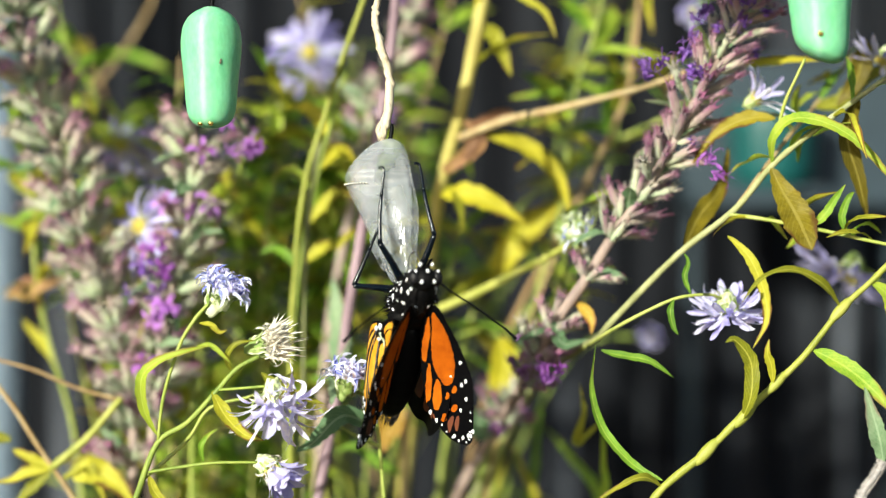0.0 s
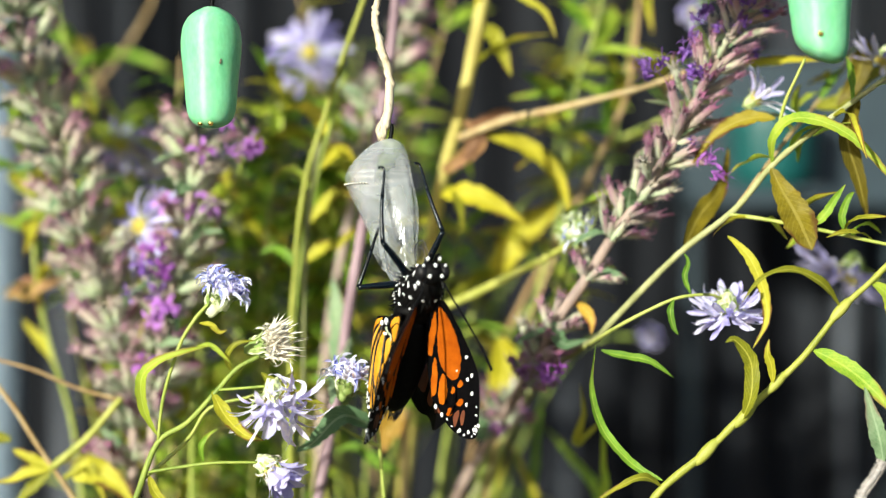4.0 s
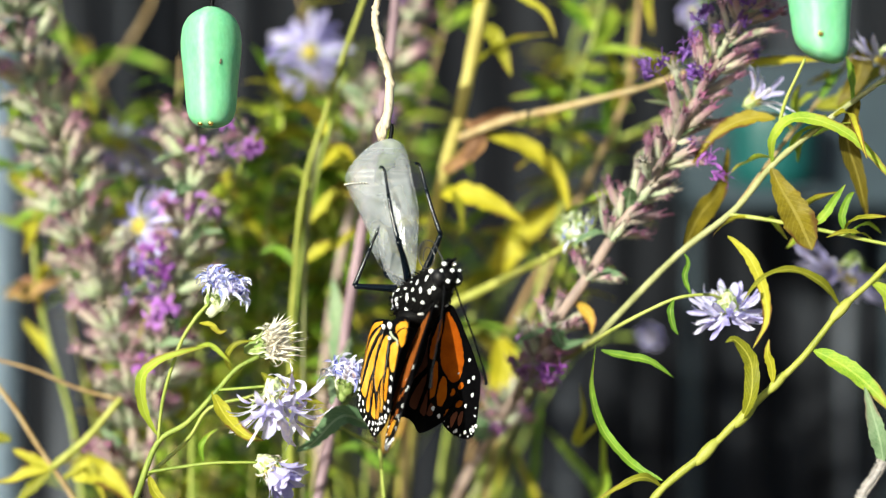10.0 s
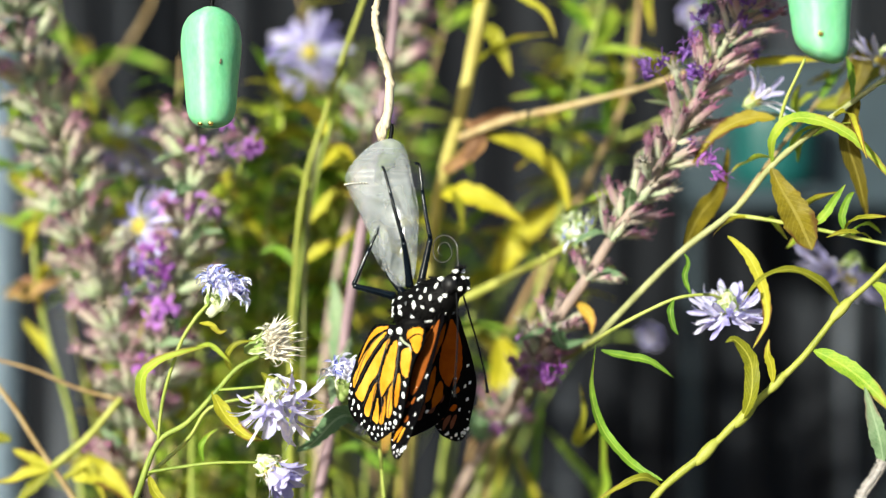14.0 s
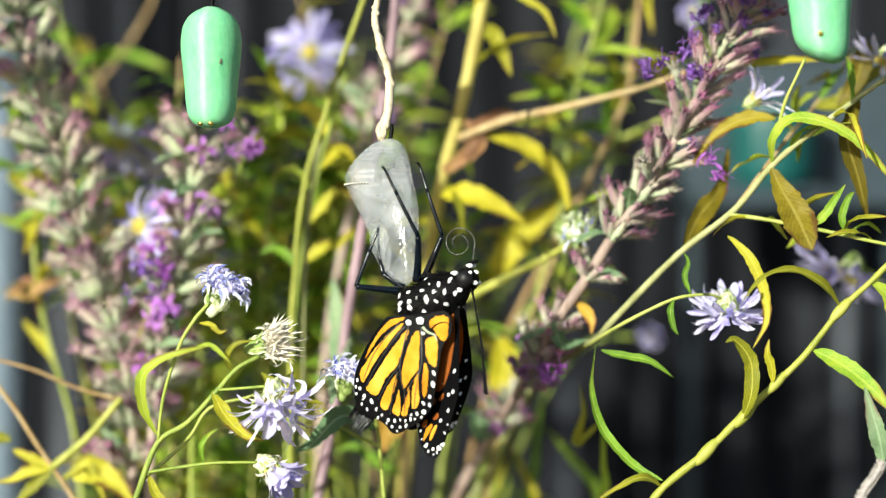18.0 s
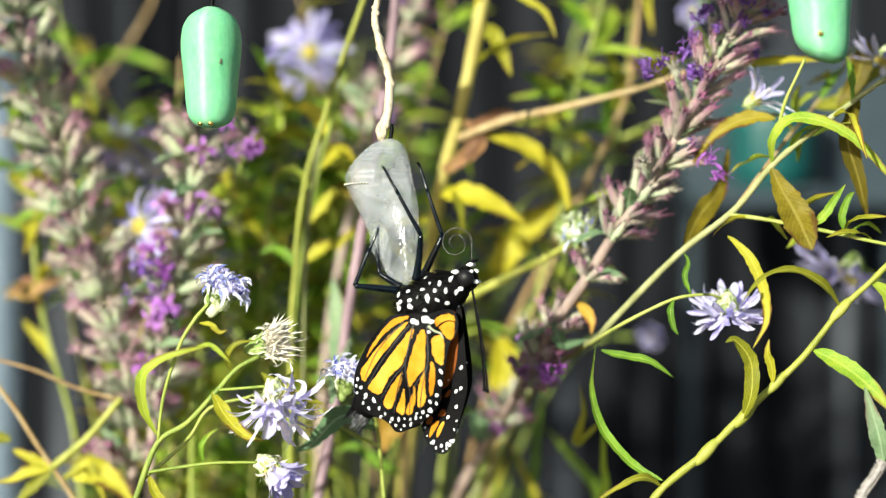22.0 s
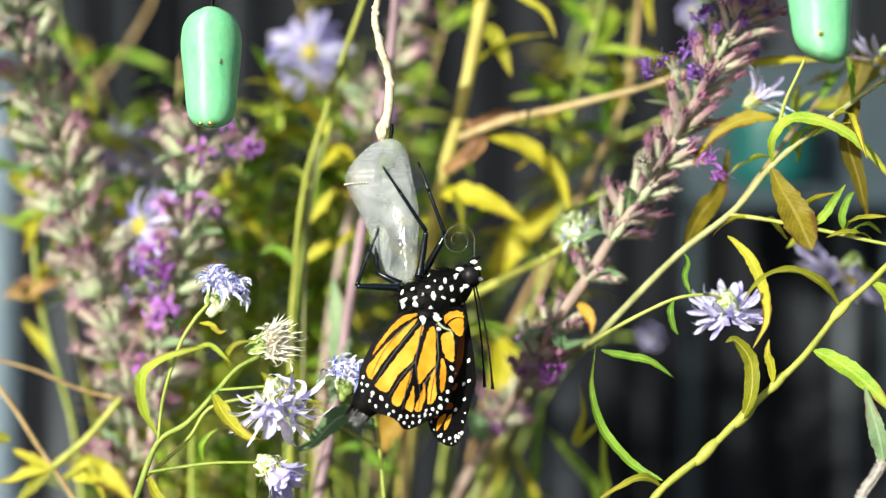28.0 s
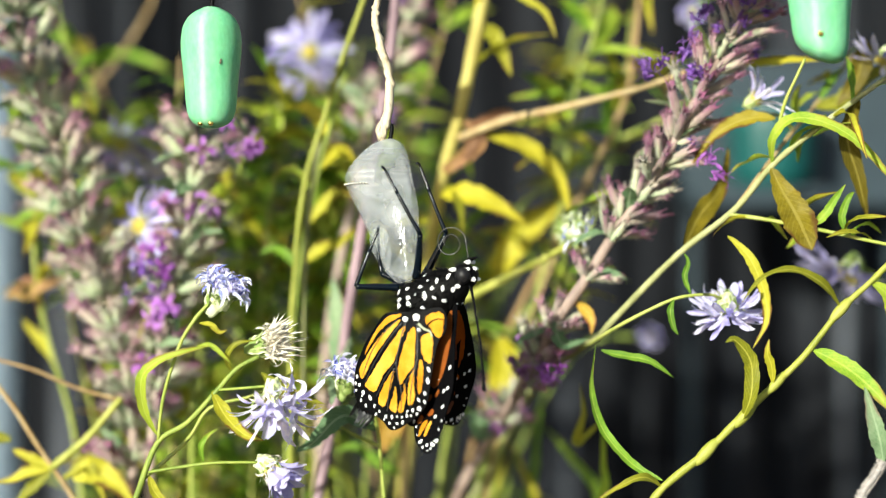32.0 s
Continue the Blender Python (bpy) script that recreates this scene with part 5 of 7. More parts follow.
def stems():
    """Bare and leafy stems between and behind the spikes."""
    rows = [
        ("tall straw-yellow stem", M_STEM_STRAW, 0.17, 0.15, [(-1.14, 11.00, 42.54), (-0.76, 10.00, 46.07), (-0.43, 8.00, 48.93), (-0.08, 6.50, 51.33), (0.36, 6.00, 53.01), (0.73, 6.00, 54.70), (1.05, 6.00, 56.52)]),
        ("mauve-pink upright stem", M_STEM_MAUVE, 0.15, 0.11, [(-2.82, 4.40, 44.23), (-2.50, 4.40, 45.99), (-2.26, 4.40, 47.50), (-2.09, 4.40, 48.75), (-1.87, 4.40, 50.01), (-1.69, 4.40, 51.14), (-1.46, 4.40, 52.53), (-1.18, 4.40, 54.29), (-0.98, 4.40, 56.30)]),
        ("yellow-green leaning stem", M_STEM_YELLOW, 0.07, 0.06, [(-3.40, 4.60, 44.20), (-3.40, 4.60, 47.99), (-3.31, 4.60, 49.51), (-3.23, 4.60, 50.52), (-3.02, 4.60, 51.78), (-2.70, 4.60, 52.79), (-2.32, 4.60, 54.06), (-1.82, 4.60, 55.45), (-1.57, 4.60, 56.33)]),
        ("pale green upright stem", M_STEM_PALE, 0.065, 0.05, [(-3.17, 4.90, 44.16), (-3.15, 4.90, 47.98), (-3.10, 4.90, 49.76), (-3.00, 4.90, 51.03), (-2.77, 4.90, 52.43)]),
        ("tan slanting stem", M_STEM_TAN, 0.08, 0.06, [(0.22, 9.00, 42.82), (1.40, 9.00, 47.52), (3.12, 9.00, 50.84), (4.09, 9.00, 52.78), (4.51, 9.00, 54.16), (4.92, 9.00, 56.93)]),
        ("thin stem leaning across the corner", M_STEM_TAN, 0.06, 0.05, [(-7.66, 4.00, 43.53), (-8.22, 4.00, 44.59), (-8.90, 4.00, 45.59), (-9.53, 4.00, 46.58), (-10.53, 4.00, 47.89)]),
        ("slender yellow-green stem", M_STEM, 0.07, 0.05, [(-8.59, 8.00, 42.96), (-8.87, 8.00, 45.68), (-9.48, 8.00, 47.84), (-9.79, 8.00, 49.61), (-9.88, 8.00, 51.50), (-10.36, 8.00, 53.27)]),
        ("pale stem forking among the spikes", M_STEM_TAN, 0.06, 0.05, [(-8.38, 14.00, 43.33), (-8.44, 14.00, 48.19), (-9.48, 14.00, 52.14), (-9.66, 14.00, 53.89), (-8.79, 14.00, 55.03), (-7.93, 14.00, 56.39), (-7.50, 14.00, 57.61)]),
        ("dark green deep stem", M_STEM, 0.08, 0.06, [(-0.06, 15.00, 41.98), (0.71, 15.00, 47.23), (2.57, 15.00, 50.32), (3.34, 15.00, 53.72), (3.65, 15.00, 55.89), (4.57, 15.00, 57.74)]),
        ("green stem behind the near spike", M_STEM, 0.07, 0.05, [(0.80, 8.00, 42.96), (1.10, 8.00, 45.13), (1.80, 7.00, 47.62), (2.68, 6.00, 48.97), (2.75, 5.00, 50.14)]),
        ("thin lime stem with curled leaves", M_STEM, 0.05, 0.04, [(0.96, 8.00, 42.42), (1.64, 8.00, 46.76), (2.73, 8.00, 50.56), (2.93, 8.00, 51.78), (3.06, 8.00, 53.00), (3.28, 8.00, 54.22), (3.63, 8.00, 55.17), (3.95, 8.00, 56.66)]),
        ("thin pale stem rising behind the near spike", M_STEM_TAN, 0.06, 0.05, [(0.85, 8.00, 42.96), (1.85, 8.00, 47.60), (3.47, 8.00, 51.64), (4.15, 8.00, 53.00), (4.55, 8.00, 54.35), (4.76, 8.00, 56.79)]),
        ("slim green stem rising past the soft spikes", M_STEM, 0.06, 0.05, [(-7.70, 9.00, 42.82), (-8.20, 9.00, 47.80), (-8.77, 9.00, 51.53), (-8.49, 9.00, 53.61), (-9.18, 9.00, 54.85), (-9.60, 9.00, 56.93)]),
    ]
    rnd = random.Random(77)
    for k, (lab, mat, r0, r1, pts) in enumerate(rows):
        p = thing("wildflower", lab + " among the flowers", "plant", group="wild stems")
        stalk(p, pts, r0, r1, mat, True, 80 + k)
        if k in (0, 4, 6, 8, 9, 10, 12):
            leafy(p, pts[2:] if k in (4, 6, 7, 8, 10, 12) else pts[1:], rnd, 7 if k in (0, 4, 8, 9) else 14, 1.9, (M_LEAF, M_LEAF, M_LEAF_YELLOW) if k else (M_LEAF_YELLOW, M_LEAF), 0.1)
        if k == 0:
            leaf(p, [(-0.05, 6.00, 51.25), (0.59, 5.50, 51.24), (1.24, 5.50, 50.98), (1.88, 5.50, 50.59)], 0.62, M_LEAF_GOLD, (0, -1, 0.4), 0.5, 90)
            leaf(p, [(0.40, 6.00, 53.01), (0.86, 6.00, 52.49), (0.08, 6.00, 51.83), (0.21, 6.00, 52.10)], 0.4, M_LEAF_BROWN, (0, -1, 0.2), 0.3, 91)
            stalk(p, [(0.36, 6.00, 52.55), (1.49, 5.50, 52.95), (2.75, 5.00, 53.20), (4.03, 5.00, 53.52), (4.80, 4.40, 53.72), (5.30, 3.60, 53.86)], 0.09, 0.06, M_STEM_TAN, seed=92)
            leaf(p, [(0.47, 6.00, 51.97), (0.86, 6.00, 52.75), (1.38, 6.00, 53.07), (1.64, 6.00, 53.14)], 0.5, M_LEAF_BROWN, (0, -1, 0.3), 0.4, 93)
            stalk(p, [(-0.51, 6.00, 48.45), (0.59, 5.50, 48.92), (1.48, 5.00, 49.38), (2.22, 4.50, 49.76), (2.94, 4.00, 50.20)], 0.11, 0.07, M_STEM_YELLOW, seed=94)
            leaf(p, [(1.16, 9.00, 49.12), (1.67, 9.00, 50.01), (2.36, 9.00, 50.77), (3.24, 9.00, 51.29)], 0.85, M_LEAF_GOLD, (0, -1, 0.4), 0.3, 95)
            leaf(p, [(0.99, 6.00, 52.62), (1.90, 6.00, 52.36), (2.62, 6.00, 51.70), (2.94, 6.00, 50.79)], 0.5, M_LEAF_GOLD, (0, -1, 0.4), 0.5, 96)
            leaf(p, [(0.73, 6.00, 54.96), (1.12, 6.00, 54.96), (1.38, 6.00, 54.50), (1.57, 6.00, 53.98)], 0.45, M_LEAF_YELLOW, (0, -1, 0.4), 0.5, 97)
            leaf(p, [(1.22, 5.00, 55.87), (1.86, 5.00, 55.62), (2.31, 5.00, 55.30), (2.56, 5.00, 54.73)], 0.25, M_LEAF_YELLOW, (0, -1, 0.6), 0.5, 98)
            stalk(p, [(-0.58, 8.50, 47.28), (0.22, 8.00, 47.84), (0.89, 7.50, 48.07), (1.36, 7.00, 47.91)], 0.05, 0.04, M_STEM, seed=109)
            leaf(p, [(1.33, 7.00, 47.94), (1.46, 7.00, 47.36), (1.33, 7.00, 46.69), (1.12, 7.00, 45.96)], 0.8, M_LEAF_GOLD, (0, -1, 0.2), 0.4, 99)
        if k == 2:
            stalk(p, [(-3.46, 5.60, 47.43), (-3.28, 5.60, 49.50), (-3.05, 5.60, 50.79), (-2.74, 5.60, 52.21), (-2.22, 5.60, 54.01)], 0.05, 0.04, M_STEM, True, 111)
            for j, q in enumerate(([(-3.08, 5.60, 50.59), (-2.70, 5.60, 51.05), (-2.38, 5.70, 51.31), (-2.06, 5.80, 51.18)],
                                   [(-2.94, 5.60, 51.30), (-3.28, 5.60, 51.69), (-3.62, 5.80, 51.83), (-3.93, 6.00, 51.60)],
                                   [(-2.83, 5.60, 51.82), (-2.51, 5.70, 52.21), (-2.26, 5.90, 52.25), (-2.00, 6.00, 51.97)],
                                   [(-3.25, 5.60, 49.63), (-2.77, 5.70, 50.01), (-2.38, 5.80, 50.14), (-2.03, 6.00, 50.53)],
                                   [(-3.28, 5.60, 49.50), (-3.61, 5.70, 49.88), (-3.95, 5.90, 50.01), (-4.28, 6.00, 49.82)],
                                   [(-2.63, 5.60, 52.59), (-2.90, 5.70, 53.05), (-3.23, 5.80, 53.25), (-3.63, 6.00, 53.20)])):
                leaf(p, q, (0.34, 0.26, 0.40)[j % 3], (M_LEAF_YELLOW, M_LEAF, M_LEAF_GOLD)[j % 3], (0, -1, 0.4), 0.5, 112 + j)
        if k == 5:
            stalk(p, [(-8.66, 4.00, 45.15), (-7.91, 4.00, 45.77), (-7.47, 4.00, 46.27), (-7.10, 4.00, 46.71)], 0.09, 0.07, M_STEM_YELLOW, seed=100)
            for q in ([(-8.66, 4.00, 45.15), (-9.15, 4.00, 45.09), (-9.53, 4.00, 44.90), (-10.03, 4.00, 44.84)], [(-8.66, 4.00, 45.15), (-9.03, 4.00, 45.34), (-9.40, 4.00, 45.52), (-9.50, 4.00, 45.59)], [(-8.66, 4.00, 45.09), (-9.03, 4.00, 44.77), (-9.28, 4.00, 44.53), (-9.53, 4.00, 44.28)],
                      [(-8.41, 4.00, 44.90), (-7.91, 4.00, 45.21), (-7.66, 4.00, 44.90), (-7.41, 4.00, 44.28)], [(-9.53, 4.00, 45.77), (-9.78, 4.00, 45.83), (-9.90, 4.00, 45.71), (-10.15, 4.00, 45.65)]):
                leaf(p, q, 0.32, M_LEAF_YELLOW, (0, -1, 0.5), 0.4, 101)
            leaf(p, [(-8.16, 4.00, 44.90), (-7.72, 4.00, 45.09), (-7.22, 4.00, 44.84), (-6.72, 4.00, 44.27)], 0.70, M_LEAF_YELLOW, (0, -1, 0.4), 0.4, 108)
            stalk(p, [(-7.16, 4.00, 46.67), (-8.16, 4.00, 46.96), (-9.03, 4.00, 47.33), (-10.15, 4.00, 47.64)], 0.038, 0.035, M_STEM_TAN, seed=102)
        if k == 6:
            leaf(p, [(-9.65, 8.00, 48.39), (-9.88, 8.00, 49.20), (-10.36, 8.00, 48.93), (-10.49, 8.00, 48.79)], 0.3, M_LEAF_BROWN, (0, -1, 0.4), 0.3, 103)
            leaf(p, [(-9.00, 8.00, 49.27), (-9.45, 7.50, 49.14), (-9.92, 7.50, 48.87), (-10.39, 7.50, 48.94)], 0.32, M_LEAF_BROWN, (0, -1, 0.4), 0.3, 104)
            leaf(p, [(-9.34, 8.00, 47.30), (-9.68, 8.00, 47.84), (-9.95, 8.00, 48.12), (-10.09, 8.00, 48.32)], 0.3, M_LEAF_YELLOW, (0, -1, 0.2), 0.3, 105)
            leaf(p, [(-9.81, 8.00, 50.56), (-9.48, 8.00, 50.96), (-10.09, 8.00, 50.76), (-10.42, 8.00, 50.49)], 0.3, M_LEAF, (0, -1, 0.4), 0.3, 106)


def deep_flowers():
    """Open asters deep among the stems."""
    rows = [((-3.36, 10.50, 54.96), (0.1, -1, 0.1), 1.06, M_LILAC_SHADED, 26, 10, 1.2), ((-6.91, 5.40, 50.50), (-0.55, -0.75, 0.35), 1.1, M_LILAC_SHADED, 26, 15, 1.2), ((-7.18, 10.00, 52.44), (0.2, -0.8, 0.1), 0.8, M_LILAC_SHADED, 20, 10, 1.2),
            ((5.99, 8.00, 55.71), (0, -0.8, 0.4), 0.42, M_LILAC_SHADED, 16, 10, -7), ((-8.02, 10.00, 52.55), (-0.2, -0.8, 0.3), 0.8, M_LILAC_SHADED, 16, 10, 1.2),
            ((5.36, 12.00, 47.75), (0.1, -0.8, 0.3), 0.42, M_LILAC_SHADED, 14, 10, -5), ((-6.69, 9.00, 51.95), (0.1, -0.8, 0.3), 0.7, M_LILAC_SHADED, 14, 10, 1)]
    for k, (c, ax, s, mat, n, dr, off) in enumerate(rows):
        p = thing("aster_plant", "open lilac aster with a yellow disc, deep among the stems", "aster", group="asters")
        x, y, z = c
        pts = [(x + off, y + 1.5, 36), (x + off * 0.7, y + 1.4, z - 6), (x + 0.2, y + 1.0, z - 2), (x - 0.3 * ax[0], y + 0.45, z - 0.1)]
        if off == -5:
            pts = [(1.2, 13, 36), (1.5, 13, 43), (3.4, 12.8, 47.2), (x - 0.1, y + 0.45, z - 0.05)]
        stalk(p, pts, 0.05 if off == -5 else 0.08, 0.05, M_STEM, True, 120 + k)
        leafy(p, pts[1:], random.Random(130 + k), 0 if off == -5 else 8, 1.6, (M_LEAF, M_LEAF_YELLOW), 0.0)
        aster(p, c, ax, s * 0.9, n, dr, mat, 0.2, 140 + k, 1.05, (0, 0, 1))


def weeds():
    """Leafy weeds that fill the depth between the spikes and the cloth."""
    rnd, slant = random.Random(5), random.Random(8)
    for k in range(66):
        y = rnd.uniform(7, 18)
        wide = 0.213 * (42 + y)
        x = (-1.02 + 1.10 * (k + rnd.random()) / 66) * wide
        top = rnd.uniform(43, 59) if x < 0.2 else rnd.uniform(40, 47)
        lean = rnd.uniform(-5, 5) if x < 0 else rnd.uniform(-5, 2)
        tilt = slant.uniform(-4.5, 4.5)
        pts = [(x - lean + 1.5 * tilt, y, 26), (x - lean * 0.7 + tilt, y, 36), (x + rnd.uniform(-1.3, 1.3), y, (36 + top) / 2), (x + lean * 0.8, y - rnd.uniform(0, 1), top)]
        if x < -0.165 * (42 + y) or k % (6 if x < -0.14 * (42 + y) else 3 if x > -0.07 * (42 + y) else 1):
            continue
        p = thing("wild_plant", "leafy yellow-green wild plant among the flower spikes", "plant", group="wild plants")
        stalk(p, pts, rnd.uniform(0.05, 0.09), 0.03, rnd.choice((M_STEM, M_STEM, M_STEM_YELLOW, M_STEM_TAN)), True, k, sides=6)
        edge = x < -0.14 * (42 + y)
        open_below = edge or x > -0.075 * (42 + y)
        leafy(p, pts[2:] if open_below else pts[1:], rnd, 9 if edge else 18 if open_below else 30, rnd.uniform(1.4, 2.2), (M_LEAF, M_LEAF, M_LEAF, M_LEAF_YELLOW), 0.3 if open_below else 0.0)


def sprigs():
    """Leafy lime-green sprigs between the spikes."""
    rnd = random.Random(15)
    rows = ([(-4.66, 8.00, 42.96), (-4.26, 8.00, 50.15), (-3.85, 8.00, 52.59), (-4.12, 8.00, 54.35)], [(-2.54, 9.00, 42.82), (-2.68, 9.00, 49.18), (-3.37, 9.00, 51.53), (-4.34, 9.00, 53.33)], [(-3.65, 9.00, 42.82), (-4.62, 9.00, 48.35), (-5.31, 9.00, 51.26), (-5.79, 9.00, 52.64)],
            [(-3.72, 10.00, 42.68), (-3.16, 10.00, 50.30), (-2.31, 10.00, 51.99), (-2.03, 10.00, 53.96)], [(0.60, 9.00, 42.82), (1.50, 9.00, 47.52), (2.30, 9.00, 48.91), (2.02, 9.00, 50.29)], [(0.70, 10.00, 42.68), (1.50, 10.00, 47.19), (2.90, 10.00, 50.86), (3.61, 10.00, 54.81)],
            [(0.90, 9.00, 42.82), (1.80, 9.00, 46.82), (3.95, 9.00, 51.53), (4.72, 9.00, 56.65)], [(-7.90, 9.00, 42.82), (-9.30, 9.00, 49.18), (-9.46, 9.00, 51.95), (-8.35, 9.00, 54.58)], [(-5.70, 10.00, 42.69), (-5.97, 10.00, 47.47), (-5.14, 10.00, 50.30), (-4.71, 10.00, 51.56)],
            [(-1.99, 9.00, 42.82), (-1.85, 9.00, 46.42), (-2.41, 9.00, 48.35), (-2.54, 9.00, 50.01)], [(-2.49, 8.00, 42.97), (-3.45, 8.00, 45.95), (-4.12, 8.00, 48.12), (-3.99, 8.00, 50.29)], [(-3.10, 9.00, 42.83), (-3.38, 9.00, 47.25), (-3.10, 9.00, 48.91), (-3.52, 9.00, 50.56)],
            [(-6.22, 8.50, 42.90), (-4.99, 8.50, 47.82), (-4.91, 8.50, 50.56), (-4.71, 8.50, 52.62)], [(-1.99, 8.80, 42.85), (-3.29, 8.80, 47.81), (-4.19, 8.80, 51.12), (-3.77, 8.80, 53.32)], [(-4.35, 9.00, 42.83), (-3.30, 9.00, 47.52), (-2.68, 9.00, 50.56), (-3.03, 9.00, 52.78)])
    for k, pts in enumerate(rows):
        p = thing("wild_plant", "slender sprig of narrow lime-green leaves", "plant", group="wild plants")
        stalk(p, pts, 0.07, 0.03, rnd.choice((M_STEM, M_STEM_YELLOW)), True, 300 + k, sides=6)
        leafy(p, pts[2:] if k in (4, 5, 6) else pts[1:], rnd, 10 if k in (4, 5, 6) else 26, rnd.uniform(1.2, 1.7), (M_LEAF, M_LEAF, M_LEAF_YELLOW), 0.25 if k in (4, 5, 6) else 0.0)


# ---- the butterfly ----
def inside(outline, gap):
    """Grid points inside a closed outline."""
    lo = [min(p[i] for p in outline) for i in (0, 1)]
    hi = [max(p[i] for p in outline) for i in (0, 1)]
    got = []
    x = lo[0] + gap / 2
    while x < hi[0]:
        z = lo[1] + gap / 2
        while z < hi[1]:
            odd, near = False, 9.0
            for a, b in zip(outline, outline[1:] + outline[:1]):
                if (a[1] > z) != (b[1] > z) and x < a[0] + (z - a[1]) / (b[1] - a[1]) * (b[0] - a[0]):
                    odd = not odd
                near = min(near, math.hypot(a[0] - x, a[1] - z))
            if odd and near > gap * 0.5:
                got.append((x, z))
            z += gap
        x += gap
    return got


def closed(points, per=5):
    """A smooth closed line through points of a plane."""
    p = [Vector((q[0], q[1], 0)) for q in points]
    n, out = len(p), []
    for i in range(n):
        a, b, c, d = p[i - 1], p[i], p[(i + 1) % n], p[(i + 2) % n]
        for k in range(per):
            t = k / per
            v = 0.5 * (2 * b + (c - a) * t + (2 * a - 5 * b + 4 * c - d) * t * t + (3 * b - a - 3 * c + d) * t ** 3)
            out.append((v.x, v.y))
    return out


def plate(points, warp, lo, hi, gap=0.10, per=5, ragged=0.0):
    """A thin plate of that outline, bent by warp(x, z), between two offsets from the bent sheet."""
    line = [(x + ragged * noise.noise(Vector((x * 17, z * 17, 1.7))) + 0.6 * ragged * noise.noise(Vector((x * 45, z * 45, 4.1))), z + ragged * noise.noise(Vector((x * 17, z * 17, 8.3)))) for x, z in closed(points, per)]
    grid = inside(line, gap)
    pts = [Vector(q) for q in line + grid]
    n = len(line)
    v2, _, f2, *_ = delaunay_2d_cdt(pts, [(i, (i + 1) % n) for i in range(n)], [], 1, 1e-6)
    m = len(v2)
    verts = [(v.x, warp(v.x, v.y) + lo, v.y) for v in v2] + [(v.x, warp(v.x, v.y) + hi, v.y) for v in v2]
    faces = [tuple(f) for f in f2] + [tuple(m + i for i in reversed(f)) for f in f2]
    k = len(verts)
    verts += [verts[i] for i in range(n)] + [verts[m + i] for i in range(n)]
    faces += [(k + i, k + (i + 1) % n, k + n + (i + 1) % n, k + n + i) for i in range(n)]
    return verts, faces


def inset(outline, d):
    """The outline drawn in by d, which leaves a broader vein between two cells."""
    n = len(outline)
    area = sum(outline[i - 1][0] * outline[i][1] - outline[i][0] * outline[i - 1][1] for i in range(n))
    got = []
    for i in range(n):
        (ax, az), (bx, bz) = outline[i - 1], outline[(i + 1) % n]
        tx, tz = bx - ax, bz - az
        k = d / max(math.hypot(tx, tz), 1e-6) * (-1 if area > 0 else 1)
        got.append((outline[i][0] + tz * k, outline[i][1] - tx * k))
    return got


def hind_warp(x, z):
    """The hind wing cups round the abdomen, more behind than in front."""
    u = (x + 0.25) / 0.9
    return (0.16 if u < 0 else 0.06) * u * u + 0.10 * ((z + 1.3) / 1.2) ** 2 - 0.16 + 0.03 * math.sin(3 * x + 2 * z) + 0.012 * math.sin(9 * x - 4 * z)


def fore_warp(x, z):
    return 0.05 * math.sin(2.2 * x + 1) + 0.04 * math.sin(1.8 * z) + 0.05 * x * x


HIND_EDGE = [(0.08, -0.17), (-0.21, -0.18), (-0.39, -0.22), (-0.55, -0.4), (-0.75, -0.63), (-0.92, -0.84), (-1.04, -1.07), (-1.14, -1.31), (-1.17, -1.6), (-1.12, -1.88), (-0.98, -2.07), (-0.77, -2.2), (-0.57, -2.25), (-0.41, -2.35), (-0.3, -2.49), (-0.19, -2.52), (-0.06, -2.48), (0.15, -2.37), (0.35, -2.25), (0.5, -2.12), (0.62, -1.95), (0.68, -1.72), (0.72, -1.43), (0.76, -1.15), (0.8, -0.84), (0.86, -0.68), (0.95, -0.57), (0.98, -0.35), (0.92, -0.17), (0.8, -0.08), (0.59, -0.1), (0.35, -0.18)]
HIND_CELL_A = [(-0.01, -0.2), (-0.19, -0.22), (-0.35, -0.29), (-0.54, -0.48), (-0.77, -0.77), (-0.91, -1.04), (-0.77, -0.91), (-0.47, -0.56), (-0.22, -0.38), (-0.02, -0.27)]
HIND_CELL_B = [(-0.03, -0.31), (-0.18, -0.39), (-0.49, -0.68), (-0.86, -1.08), (-1.01, -1.28), (-1.02, -1.41), (-0.98, -1.5), (-0.9, -1.51), (-0.78, -1.33), (-0.49, -0.95), (-0.22, -0.64), (-0.02, -0.37)]
HIND_CELL_C = [(0.1, -0.45), (0.03, -0.48), (-0.12, -0.68), (-0.33, -0.93), (-0.62, -1.32), (-0.83, -1.59), (-0.81, -1.69), (-0.66, -1.78), (-0.56, -1.74), (-0.37, -1.42), (-0.12, -1.19), (-0.04, -1.0), (0.06, -0.73), (0.12, -0.53)]
HIND_CELL_D = [(0.3, -0.45), (0.22, -0.52), (0.17, -0.63), (0.04, -1.07), (-0.01, -1.38), (0.0, -1.56), (0.03, -1.61), (0.1, -1.56), (0.29, -1.31), (0.36, -1.19), (0.37, -0.75), (0.35, -0.52)]
HIND_CELL_E = [(-0.11, -1.31), (-0.21, -1.41), (-0.37, -1.61), (-0.52, -1.89), (-0.49, -2.0), (-0.36, -2.06), (-0.25, -1.83), (-0.15, -1.58), (-0.1, -1.42)]
